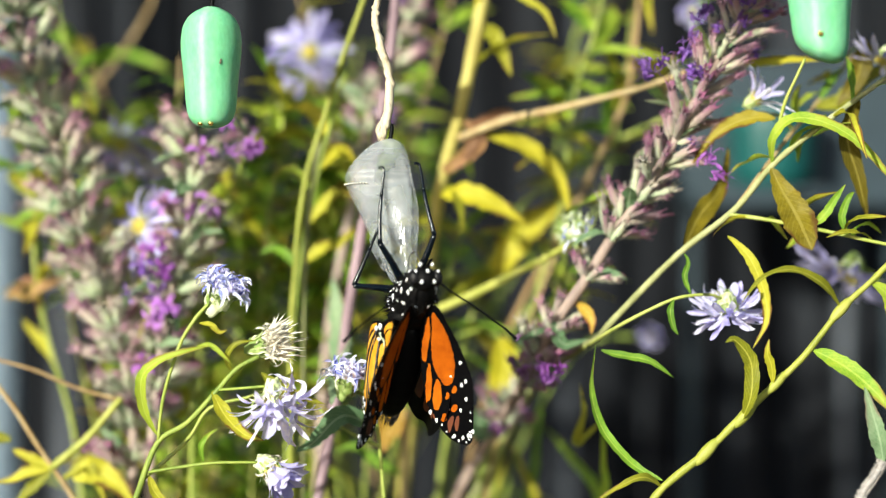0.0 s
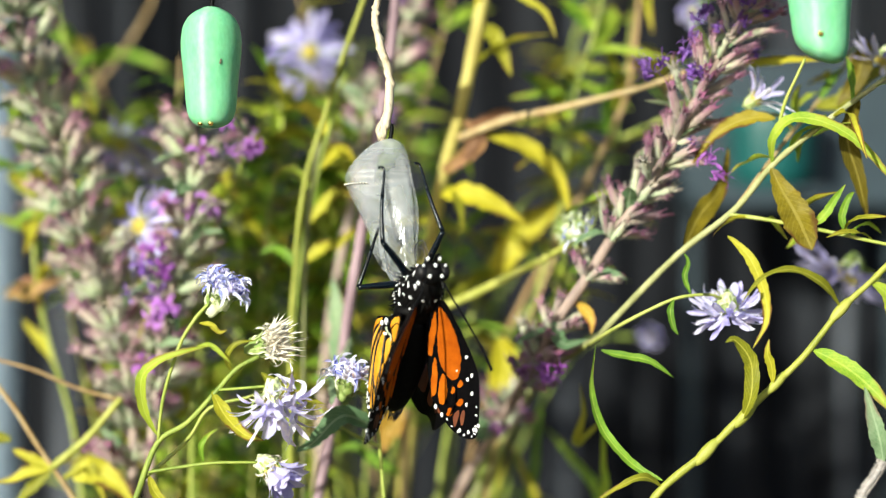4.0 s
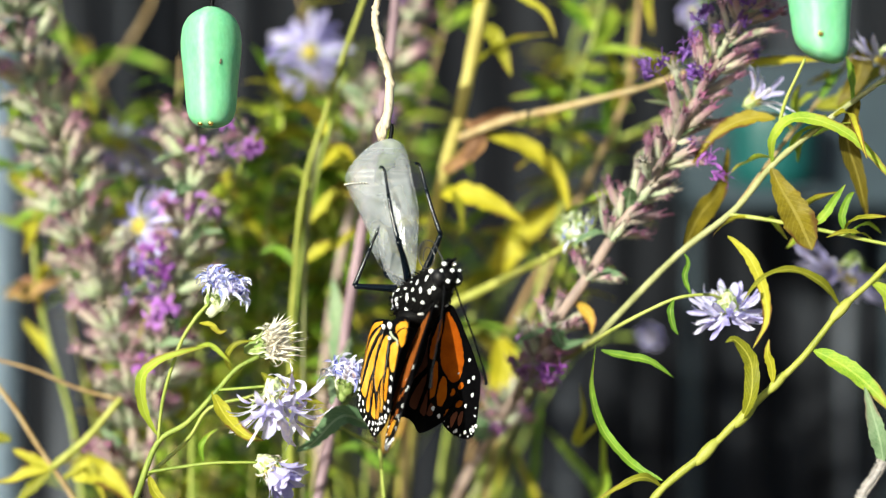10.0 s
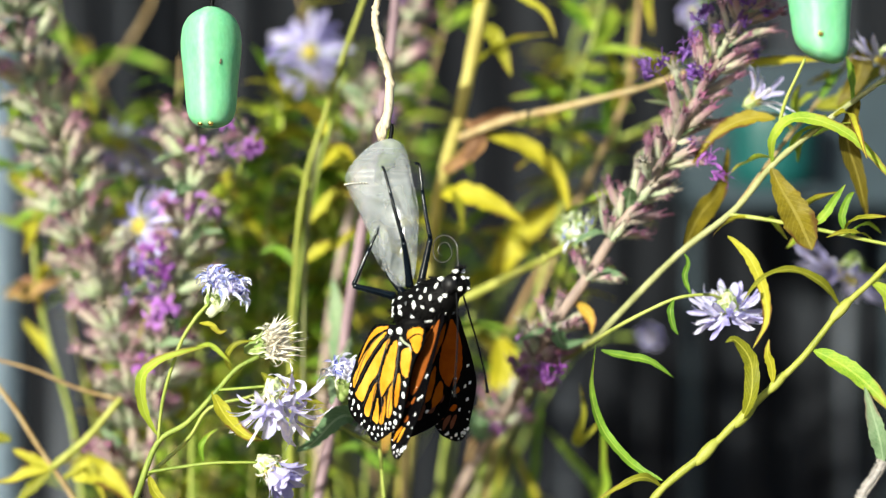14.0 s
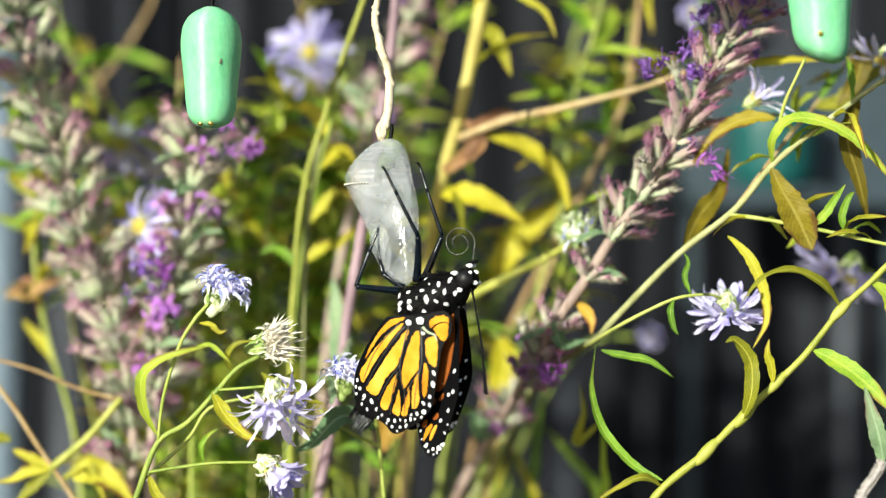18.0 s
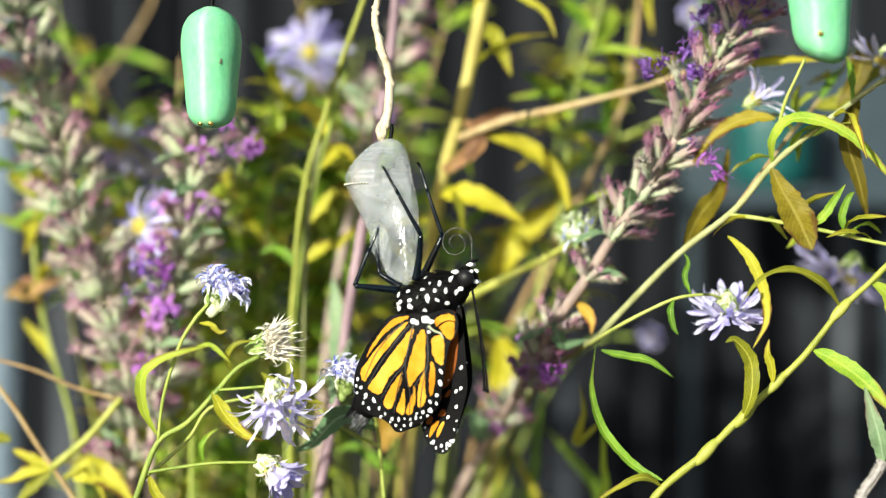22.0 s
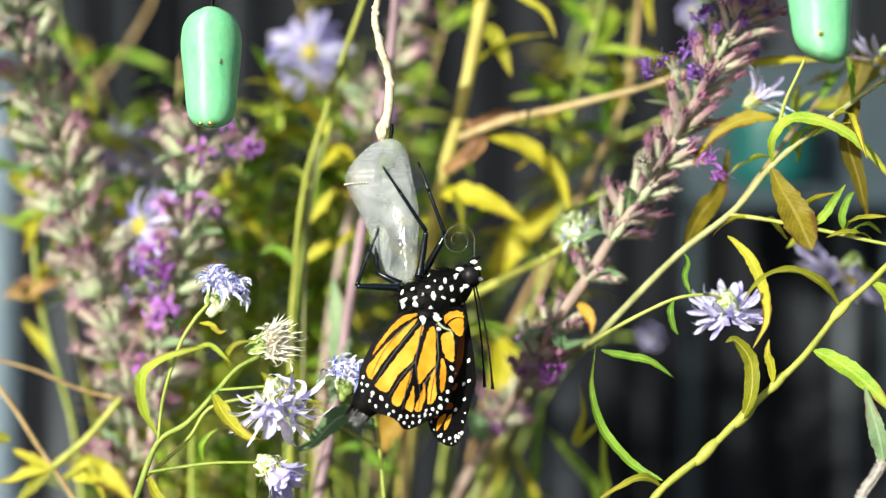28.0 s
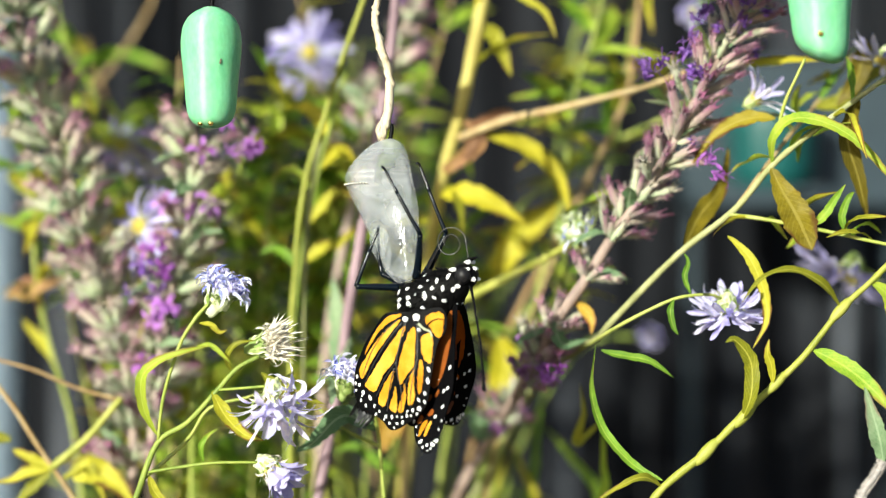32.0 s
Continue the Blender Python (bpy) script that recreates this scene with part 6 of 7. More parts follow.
HIND_CELL_F = [(-0.06, -1.66), (-0.13, -1.74), (-0.25, -2.04), (-0.22, -2.14), (-0.09, -2.15), (-0.06, -1.89)]
HIND_CELL_G = [(0.15, -1.57), (0.07, -1.74), (-0.06, -2.07), (-0.03, -2.17), (0.09, -2.11), (0.16, -1.8)]
HIND_CELL_H = [(0.35, -1.28), (0.28, -1.38), (0.2, -1.63), (0.18, -1.98), (0.25, -2.02), (0.31, -1.98), (0.37, -1.87), (0.37, -1.51)]
HIND_CELL_I = [(0.49, -1.1), (0.45, -1.18), (0.43, -1.51), (0.44, -1.78), (0.52, -1.74), (0.56, -1.57), (0.56, -1.24)]
HIND_CELL_J = [(0.64, -0.57), (0.5, -0.62), (0.46, -0.7), (0.49, -0.94), (0.58, -1.13), (0.72, -1.17), (0.74, -0.89), (0.72, -0.68)]
HIND_CELL_K = [(0.83, -0.16), (0.65, -0.17), (0.52, -0.27), (0.53, -0.38), (0.66, -0.53), (0.78, -0.66), (0.89, -0.64), (0.92, -0.43), (0.9, -0.22)]
HIND_DOTS = [(-1.08, -1.48, 0.045), (-1.0, -1.64, 0.056), (-1.09, -1.75, 0.045), (-0.89, -1.79, 0.056), (-0.95, -1.95, 0.039), (-0.83, -2.05, 0.039), (-0.72, -1.89, 0.056), (-0.61, -2.04, 0.039), (-0.57, -2.21, 0.034), (-0.48, -2.15, 0.039), (-0.34, -2.25, 0.039), (-0.21, -2.26, 0.039), (-0.09, -2.24, 0.034), (0.03, -2.25, 0.034), (0.15, -2.22, 0.034), (0.17, -2.13, 0.034), (0.25, -2.21, 0.034), (0.3, -2.1, 0.039), (0.45, -2.06, 0.056), (0.45, -1.89, 0.045), (0.59, -1.76, 0.045), (0.66, -1.52, 0.056), (0.67, -1.29, 0.045), (-0.1, -2.38, 0.045), (-0.27, -2.38, 0.039), (-0.38, -2.31, 0.028), (0.58, -1.93, 0.034), (0.39, -2.17, 0.034), (0.04, -2.35, 0.034), (-1.11, -1.61, 0.034), (-0.17, -2.46, 0.028), (-0.92, -1.86, 0.028)]
HIND_VEINS = [[(0.11, -0.33), (0.03, -0.76), (-0.04, -1.15), (-0.02, -1.43), (0.04, -1.72), (0.01, -2.19)],
              [(-0.04, -1.15), (-0.33, -1.48), (-0.57, -1.86)],
              [(0.37, -0.41), (0.4, -0.82), (0.39, -1.21), (0.16, -1.56), (0.07, -1.85)],
              [(-0.09, -0.34), (-0.39, -0.62), (-0.71, -1.02), (-0.92, -1.47)],
              [(0.02, -0.39), (-0.3, -0.78), (-0.62, -1.21), (-0.85, -1.6)],
              [(0.39, -1.21), (0.28, -1.72), (0.25, -2.07)],
              [(-0.1, -1.29), (-0.24, -1.77), (-0.3, -2.14)]]
FORE_EDGE = [(-0.02, 0.06), (0.16, 0.06), (0.26, -0.42), (0.33, -0.85), (0.37, -1.2), (0.38, -1.54), (0.27, -1.99), (0.08, -2.58), (-0.05, -2.75), (-0.24, -2.71), (-0.42, -2.55), (-0.52, -2.33), (-0.59, -1.99), (-0.66, -1.76), (-0.57, -1.17), (-0.45, -0.63), (-0.22, -0.17)]
FORE_CELL_A = [(0.01, -0.04), (0.09, -0.12), (0.17, -0.48), (0.17, -0.89), (0.12, -1.19), (-0.02, -1.48), (-0.18, -1.51), (-0.28, -1.27), (-0.3, -1.01), (-0.22, -0.68), (-0.11, -0.37)]
FORE_CELL_B = [(-0.08, -0.09), (-0.09, -0.22), (-0.15, -0.43), (-0.31, -0.78), (-0.42, -0.98), (-0.48, -0.94), (-0.46, -0.78), (-0.38, -0.58), (-0.2, -0.27)]
FORE_CELL_C = [(-0.41, -1.05), (-0.36, -1.1), (-0.42, -1.4), (-0.54, -1.72), (-0.62, -1.78), (-0.66, -1.76), (-0.58, -1.45)]
FORE_CELL_D = [(-0.32, -1.36), (-0.26, -1.46), (-0.29, -1.65), (-0.33, -1.8), (-0.45, -1.96), (-0.54, -1.93), (-0.51, -1.71), (-0.41, -1.48)]
FORE_FLECK_A = [(-0.25, -1.74), (-0.19, -1.64), (-0.13, -1.67), (-0.16, -1.76), (-0.21, -1.79), (-0.25, -1.78)]
FORE_FLECK_B = [(-0.08, -1.64), (-0.0, -1.54), (0.05, -1.57), (0.01, -1.66), (-0.04, -1.7), (-0.08, -1.68)]
FORE_FLECK_C = [(-0.21, -2.01), (-0.13, -1.91), (-0.05, -1.94), (-0.07, -2.03), (-0.15, -2.06), (-0.2, -2.05)]
FORE_FLECK_D = [(-0.46, -2.16), (-0.38, -2.05), (-0.31, -2.08), (-0.34, -2.19), (-0.4, -2.22), (-0.45, -2.21)]
FORE_RUST_A = [(-0.34, -2.24), (-0.21, -2.13), (-0.2, -2.2), (-0.32, -2.4), (-0.38, -2.45)]
FORE_RUST_B = [(-0.21, -2.29), (-0.12, -2.15), (-0.08, -2.18), (-0.17, -2.4), (-0.23, -2.44)]
FORE_DOTS = [(0.25, -1.12), (0.15, -1.56), (0.25, -1.5), (0.16, -1.85), (-0.01, -2.05), (-0.01, -2.57), (0.1, -2.5), (-0.13, -2.6), (-0.29, -2.54), (-0.01, -1.36), (0.04, -2.58), (-0.63, -1.99), (-0.55, -2.17)]


def lumpy(seed):
    """A rounded patch with an uneven rim."""
    v, f = ball(1.0, 1.0, 1.0, 6, 12)
    return [Vector(q) * (1 + 0.5 * noise.noise(Vector(q) * 1.6 + Vector((seed, 2 * seed, 0)))) for q in v], f


SPOTS = [mesh_of("spot", *lumpy(3.7 * k), M_WHITE) for k in range(5)]
spot_pick = random.Random(21)


def spot(parent, c, warp, r, stretch, turn, side, under=0.0):
    """A raised white scale patch that shows on both faces of a wing, or on its underside."""
    y = warp(*c) * (1 if side < 0 else -1)
    y -= under * (1 if side < 0 else -1)
    m = Matrix.Translation(Vector((c[0], y, c[1])) * CM) @ Matrix.Rotation(turn, 4, "Y") @ Matrix.Diagonal((r, 0.0145, r * stretch, 1))
    part("spot", spot_pick.choice(SPOTS), parent, m)


def edge_spots(parent, edge, warp, rows, share, seed, side):
    """Rows of white spots just inside a wing's outer edge, between two shares of its outline."""
    rnd = random.Random(seed)
    line = closed(edge, 8)
    cx, cz = sum(p[0] for p in line) / len(line), sum(p[1] for p in line) / len(line)
    for depth, gap, r in rows:
        run = 0.0
        for i in range(int(share[0] * len(line)), int(share[1] * len(line))):
            run += math.dist(line[i], line[i - 1])
            if run < gap:
                continue
            run = rnd.uniform(-0.02, 0.02)
            tx, tz = line[(i + 1) % len(line)][0] - line[i - 1][0], line[(i + 1) % len(line)][1] - line[i - 1][1]
            d = math.hypot(tx, tz)
            nx, nz = -tz / d, tx / d
            if (cx - line[i][0]) * nx + (cz - line[i][1]) * nz < 0:
                nx, nz = -nx, -nz
            c = (line[i][0] + nx * depth, line[i][1] + nz * depth)
            spot(parent, c, warp, r * rnd.uniform(0.75, 1.25), rnd.uniform(1.0, 1.6), rnd.uniform(-0.7, 0.7), side)


def mirror(piece, side):
    """The same piece for the other side of the body."""
    if side < 0:
        return piece
    v, f = piece
    return [(x, -y, z) for x, y, z in v], [tuple(reversed(q)) for q in f]


WING = {}


def sized(outline, k=1.05):
    return [(x * k, z * k) for x, z in outline]


FLANK_SPOTS = [(0.22, 0.58, 0.041), (0.34, 0.47, 0.036), (0.2, 0.35, 0.064), (0.31, 0.18, 0.068), (0.51, 0.14, 0.05), (0.7, 0.08, 0.064), (0.47, 0.33, 0.05), (0.54, 0.47, 0.059), (0.74, 0.55, 0.077), (0.67, 0.33, 0.073), (0.86, 0.29, 0.064), (0.26, -0.09, 0.073), (0.57, -0.15, 0.073), (0.39, -0.35, 0.082), (0.12, -0.4, 0.064), (-0.27, 0.0, 0.082), (-0.05, 0.02, 0.064), (-0.31, 0.16, 0.05), (-0.12, 0.19, 0.045), (0.92, -0.07, 0.041), (0.1, 0.2, 0.036)]


def butterfly():
    b = thing("butterfly", "newly emerged orange and black butterfly clinging to the empty skin", "butterfly", BODY)
    fur = random.Random(3)
    # thorax: a furry black barrel with white spots along its flanks
    rows = smooth_profile([(0.10, -0.78), (0.32, -0.66), (0.45, -0.34), (0.48, 0.02), (0.43, 0.34), (0.31, 0.62), (0.18, 0.76)], 5)
    barrel = lathe(rows, 24, 0.86)
    tilt = Matrix.Translation((0.34, 0, 0.20)) @ Matrix.Rotation(radians(62), 4, "Y")
    shoulder = moved(ball(0.40, 0.47, 0.26, 10, 18), Matrix.Translation((0.20, 0, -0.16)))
    hairs = []
    for k in range(700):
        z = fur.uniform(-0.72, 0.55)
        a = fur.uniform(0, 6.283)
        r = np.interp(z, [q[1] for q in rows], [q[0] for q in rows])
        base = Vector((r * math.cos(a), r * 0.86 * math.sin(a), z))
        d = Vector((math.cos(a), math.sin(a), -0.9)).normalized()
        side = d.cross(Vector((fur.uniform(-1, 1), fur.uniform(-1, 1), fur.uniform(-1, 1)))).normalized() * 0.012
        tip = base + d * fur.uniform(0.08, 0.20)
        hairs.append(([base - side, base + side, tip], [(0, 1, 2)]))
    lobe = moved(ball(0.34, 0.38, 0.33, 10, 18), Matrix.Translation((-0.08, 0, 0.16)))
    for k in range(160):
        a, q = fur.uniform(0, 6.283), fur.uniform(-0.5, 1.0)
        d = Vector((math.cos(a) * math.cos(q), math.sin(a) * math.cos(q), math.sin(q)))
        base = Vector((-0.08 + 0.33 * d.x, 0.37 * d.y, 0.16 + 0.32 * d.z))
        side = d.cross(Vector((fur.uniform(-1, 1), fur.uniform(-1, 1), fur.uniform(-1, 1)))).normalized() * 0.010
        lobe = merged([lobe, ([base - side, base + side, base + (d + Vector((-0.4, 0, -0.3))).normalized() * fur.uniform(0.08, 0.2)], [(0, 1, 2)])])
    thorax = part("thorax", mesh_of("thorax", *merged([moved(merged([barrel] + hairs), tilt), shoulder, lobe]), M_FUR), b, None, "furry black thorax")
    under = tilt.inverted()
    for x, z, q in FLANK_SPOTS:
        c = under @ Vector((x, 0, z + 0.05))
        r = float(np.interp(c.z, [k[1] for k in rows], [k[0] for k in rows]))
        c.x = max(-0.93 * r, min(0.93 * r, c.x))
        for s in (-1, 1):
            n = Vector((c.x, s * math.sqrt(r * r - c.x * c.x), 0))
            place = tilt @ Vector((n.x, n.y * 0.86, c.z)) if z > -0.2 else Vector((x, s * 0.47, z + 0.12))
            m = Matrix.Translation(place * CM) @ (tilt.to_3x3() @ n if z > -0.2 else Vector((0, s, -0.3))).to_track_quat("Z", "Y").to_matrix().to_4x4() @ Matrix.Rotation(fur.uniform(0, 3.1), 4, "Z") @ Matrix.Diagonal((q * fur.uniform(0.8, 1.35), q * fur.uniform(0.45, 0.75), 0.014, 1))
            part("spot", spot_pick.choice(SPOTS), thorax, m)
    for x, z, q in ((-0.31, 0.29, 0.06), (-0.26, 0.14, 0.075), (-0.10, 0.36, 0.05), (-0.05, 0.18, 0.06), (-0.17, -0.03, 0.045), (-0.34, 0.10, 0.045)):
        for side in (-1, 1):
            u = Vector(((x + 0.08) / 0.34, 0, (z - 0.16) / 0.33))
            n = Vector((u.x, side * math.sqrt(max(1 - u.length_squared, 0.05)), u.z))
            m = Matrix.Translation(Vector((-0.08 + 0.345 * n.x, 0.385 * n.y, 0.16 + 0.335 * n.z)) * CM) @ n.to_track_quat("Z", "Y").to_matrix().to_4x4() @ Matrix.Rotation(fur.uniform(0, 3.1), 4, "Z") @ Matrix.Diagonal((q * 1.05, q * 0.6, 0.014, 1))
            part("spot", spot_pick.choice(SPOTS), thorax, m)
    # head
    head = part("head", mesh_of("head", *ball(0.22, 0.22, 0.21, 10, 16), M_FUR), b, pose(1.00 * CM, 0, 0.60 * CM) @ Matrix.Diagonal((1.22, 1.15, 1.22, 1)), "black head")
    eye = mesh_of("eye", *ball(0.135, 0.11, 0.14, 10, 14), M_EYE)
    for s in (-1, 1):
        part("eye", eye, head, pose(0.04 * CM, s * 0.20 * CM, 0.02 * CM), "glossy black eye")
        part("palp", mesh_of("palp", *tube([(0.0, s * 0.05, 0.14), (0.08, s * 0.06, 0.27), (0.20, s * 0.07, 0.32)], 0.055, 0.015, 8, 4), M_FUR), head)
    for s in (-1, 1):
        for x, y, z, q in ((-0.13, 0.20, 0.12, 0.045), (0.13, 0.20, 0.13, 0.030), (0.10, 0.11, 0.24, 0.042), (0.19, 0.11, -0.04, 0.040), (-0.04, 0.22, -0.15, 0.040), (0.17, 0.0, 0.13, 0.040)):
            part("spot", spot_pick.choice(SPOTS), head, pose(x * CM, s * y * CM, z * CM) @ Matrix.Diagonal((q * 1.3, q * 0.6, q * 0.8, 1)))
    for s in (-1, 1):
        q = 1.0 if s < 0 else 0.7
        line = [(0.08 * q, s * 0.07, 0.06), (0.20 * q, s * 0.30, -0.36), (0.31 * q, s * 0.60, -0.84), (0.37 * q, s * 0.86, -1.28), (0.39 * q, s * 0.95, -1.48)]
        ant = part("antenna", mesh_of("antenna", *tube(line[:4] + [(0.38 * q, s * 0.91, -1.40)], 0.016, 0.015, 7, 6, 0.05), M_BLACK), head)
        WING["antenna_left" if s < 0 else "antenna_right"] = ant
        part("club", mesh_of("club", *tube(line[3:] + [(0.395 * q, s * 0.98, -1.56)], 0.016, 0.034, 8, 4, 0.1), M_BLACK), ant)
    coil = []
    for k in range(27):
        a = -0.3 + k * 0.42
        r = 0.34 - 0.24 * k / 26
        coil.append((-0.22 + r * math.cos(a), 0.015 * math.sin(k), 0.62 + r * math.sin(a)))
    coil = [(0.0, 0, 0.0), (0.10, 0, 0.22)] + coil
    WING["coil"] = part("proboscis", mesh_of("proboscis", *tube(coil, 0.012, 0.007, 6, 3, 0.0), M_COIL), b, pose(1.02 * CM, 0, 0.70 * CM), "thin coiled grey proboscis")
    # abdomen, dark and segmented, pale tip
    rows = smooth_profile([(0.16, 0.1), (0.30, -0.15), (0.40, -0.6), (0.41, -1.15), (0.37, -1.65), (0.25, -2.1), (0.08, -2.3)], 6)
    rows = [(r * (1 + 0.012 * math.sin(z * 24)), z) for r, z in rows]
    lean = Matrix.Translation((0.12, 0, -0.35)) @ Matrix.Rotation(radians(36), 4, "Y")
    part("abdomen", mesh_of("abdomen", *moved(lathe(rows, 22), lean), M_FUR), b, None, "plump black abdomen")
    tip = [([lean @ Vector((0.22 * math.cos(a), 0.22 * math.sin(a), -2.08 - q)), lean @ Vector((0.24 * math.cos(a + 0.1), 0.24 * math.sin(a + 0.1), -2.10 - q)),
             lean @ Vector((0.20 * math.cos(a), 0.2 * math.sin(a), -2.36 - q))], [(0, 1, 2)]) for a, q in ((fur.uniform(0, 6.28), fur.uniform(0, 0.15)) for k in range(160))]
    part("tail_tuft", mesh_of("tail_tuft", *merged(tip), M_TAIL), b, None, "grey fringed tail end")
    # wings
    hind_cells = [HIND_CELL_A, HIND_CELL_B, HIND_CELL_C, HIND_CELL_D, HIND_CELL_E, HIND_CELL_F, HIND_CELL_G, HIND_CELL_H, HIND_CELL_I, HIND_CELL_J, HIND_CELL_K]
    for s in (-1, 1):
        key = "left" if s < 0 else "right"
        w = part("hind_wing", mesh_of("hind_wing", *mirror(plate(HIND_EDGE, hind_warp, -0.008, 0.008), s), M_WING_BLACK), b, None, "black-veined amber hind wing")
        WING["hind_" + key] = w
        for c in hind_cells:
            part("wing_cell", mesh_of("wing_cell", *mirror(plate(inset(c, 0.010), hind_warp, -0.013, 0.0, 0.08, 8, 0.022), s), M_WING_YELLOW), w, None, "amber wing cell")
            # upper face: orange cells coloured dark brown, as they look in shade
            part("wing_cell", mesh_of("wing_cell", *mirror(plate(inset(c, 0.010), hind_warp, 0.001, 0.013, 0.08, 8, 0.022), s), M_WING_RUST_SHADE), w, None, "rust and shade brown wing cell")
        for x, z, r in HIND_DOTS:
            spot(w, (x, z), hind_warp, r * spot_pick.uniform(0.58, 0.80), spot_pick.uniform(1.0, 1.7), spot_pick.uniform(-0.7, 0.7), s, 0.012)
        hook = [(0.92, -0.32), (0.78, -0.30), (0.64, -0.36), (0.52, -0.48), (0.44, -0.42)]
        part("vein", mesh_of("vein", *tube([(x, (hind_warp(x, z) - 0.014) * -s, z) for x, z in hook], 0.010, 0.026, 6, 5), M_WING_BLACK), w)
        for v in HIND_VEINS:
            part("vein", mesh_of("vein", *tube([(x, (hind_warp(x, z) - 0.012) * -s, z) for x, z in v], 0.016, 0.007, 6, 5), M_VEIN), w)
        stem = [(0.40, -0.40), (0.52, -0.50), (0.64, -0.55), (0.70, -0.66)]
        part("wing_root", mesh_of("wing_root", *tube([(x, (hind_warp(x, z) - 0.03) * -s, z) for x, z in stem], 0.03, 0.012, 6, 5), M_ROOT), w, None, "pale green wing root")
        for x, z, r in ((0.10, -0.31, 0.065), (0.34, -0.27, 0.085), (0.42, -0.52, 0.04)):
            part("spot", SPOTS[1], w, pose(x * CM, (hind_warp(x, z) - 0.03) * -s * CM, z * CM) @ Matrix.Diagonal((r * 1.1, 0.04, r * 0.8, 1)))
        w = part("fore_wing", mesh_of("fore_wing", *mirror(plate(sized(FORE_EDGE), fore_warp, -0.008, 0.008), s), M_WING_BLACK), b, None, "dark-edged orange fore wing")
        WING["fore_" + key] = w
        for c in (FORE_CELL_A, FORE_CELL_B, FORE_CELL_C, FORE_CELL_D, FORE_FLECK_A, FORE_FLECK_B, FORE_FLECK_C, FORE_FLECK_D):
            part("wing_cell", mesh_of("wing_cell", *mirror(plate(inset(sized(c), 0.008), fore_warp, 0.0, 0.014, 0.08, 7, 0.018), s), M_WING_ORANGE), w, None, "deep orange wing cell")
            part("wing_cell", mesh_of("wing_cell", *mirror(plate(inset(sized(c), 0.008), fore_warp, -0.014, -0.001, 0.08), s), M_WING_UNDER_SHADED), w, None, "orange wing cell, darkened as in shade")
        for c in (FORE_RUST_A, FORE_RUST_B):
            part("wing_cell", mesh_of("wing_cell", *mirror(plate(sized(c), fore_warp, 0.0, 0.014, 0.08), s), M_WING_RUST_SHADE), w, None, "rust and shade brown wing cell")
            part("wing_cell", mesh_of("wing_cell", *mirror(plate(sized(c), fore_warp, -0.014, -0.001, 0.08), s), M_WING_YELLOW), w, None, "amber wing cell")
        for c in FORE_DOTS:
            spot(w, (c[0] * 1.05, c[1] * 1.05), fore_warp, 0.038, 1.35, 0.4, s)
        edge_spots(w, sized(FORE_EDGE), fore_warp, ((0.06, 0.16, 0.024),), (0.36, 0.68), 9, s)
    # legs: thigh and shin are rigid pieces
    for name, thigh, shin in LEGS_SIZE:
        WING["thigh_" + name] = part("leg_thigh", mesh_of("leg_thigh", *tube([(0, 0, 0), (0.015, 0, thigh * 0.5), (0, 0, thigh)], 0.088, 0.052, 8, 5), M_LEG), b)
        WING["shin_" + name] = part("leg_shin", mesh_of("leg_shin", *merged([tube([(0, 0, 0), (0.03, 0, shin * 0.35), (0.02, 0, shin * 0.62)], 0.046, 0.036, 8, 4), tube([(0.02, 0, shin * 0.62), (0.0, 0, shin * 0.8), (-0.01, 0, shin * 0.97), (0.07, 0, shin * 1.01), (0.10, 0, shin * 0.98)], 0.034, 0.018, 8, 4, 0.25)]), M_LEG), b)
    return b


BODY = (-0.55, -0.35, 48.92)
LEGS_SIZE = (("left", 0.93, 1.53), ("right", 0.98, 1.54), ("hind", 0.86, 1.27), ("rear", 0.5, 0.95))
FEET = {"left": (-1.18, -0.62, 51.62), "right": (-0.49, -0.10, 51.72), "hind": (-1.28, -0.35, 50.43), "rear": (-1.33, 0.20, 50.41)}
HIPS = {"left": (0.02, -0.14, 0.58), "right": (0.06, 0.16, 0.58), "hind": (-0.36, -0.14, 0.38), "rear": (-0.36, 0.16, 0.44)}

# seconds, turn to the viewer in degrees, wings' spread 0 to 1, shift right, shift up, proboscis in degrees
TURNS_1 = [(0, 70, 0.8, -0.16, -0.11, -60), (0.3, 60, 0.7, 0, -0.12, -40), (0.6, 8, 0.05, 0.0, -0.17, -10), (1, 2, 0, 0.0, -0.17, 0), (1.5, 14, 0.12, 0.0, -0.09, 0), (2, 4, 0.02, 0.0, -0.15, 0), (2.5, 0, 0, 0.0, -0.12, 10), (3, 0, 0, 0.0, -0.09, 10), (3.3, 22, 0.42, 0.05, -0.12, -10), (3.5, 48, 0.7, 0, 0, -30), (4, 68, 0.8, -0.05, 0, -50), (4.6, 60, 0.75, 0, 0, -40), (5.5, 32, 0.5, 0, -0.1, -5), (6, 0, 0, 0, -0.09, 0)]
TURNS_2 = [(6.5, 4, 0.02, 0, -0.09, 0), (6.7, 8, 0.05, 0, -0.07, 0), (7, 70, 0.82, -0.22, 0.1, -50), (7.5, 78, 0.85, -0.27, 0.05, -60), (7.7, 52, 0.7, -0.1, 0.15, -40), (8, 12, 0.1, 0, -0.01, -10), (8.5, 5, 0.05, 0, -0.01, 0), (8.8, 14, 0.2, 0, -0.09, 0), (9, 42, 0.55, -0.05, 0.0, -10), (9.2, 72, 0.85, -0.1, 0.03, -60), (9.5, 84, 0.85, -0.2, 0, -60), (9.8, 74, 0.85, -0.1, -0.1, -60), (10, 50, 0.68, -0.05, -0.1, -40), (10.5, 18, 0.2, 0, -0.17, -10)]
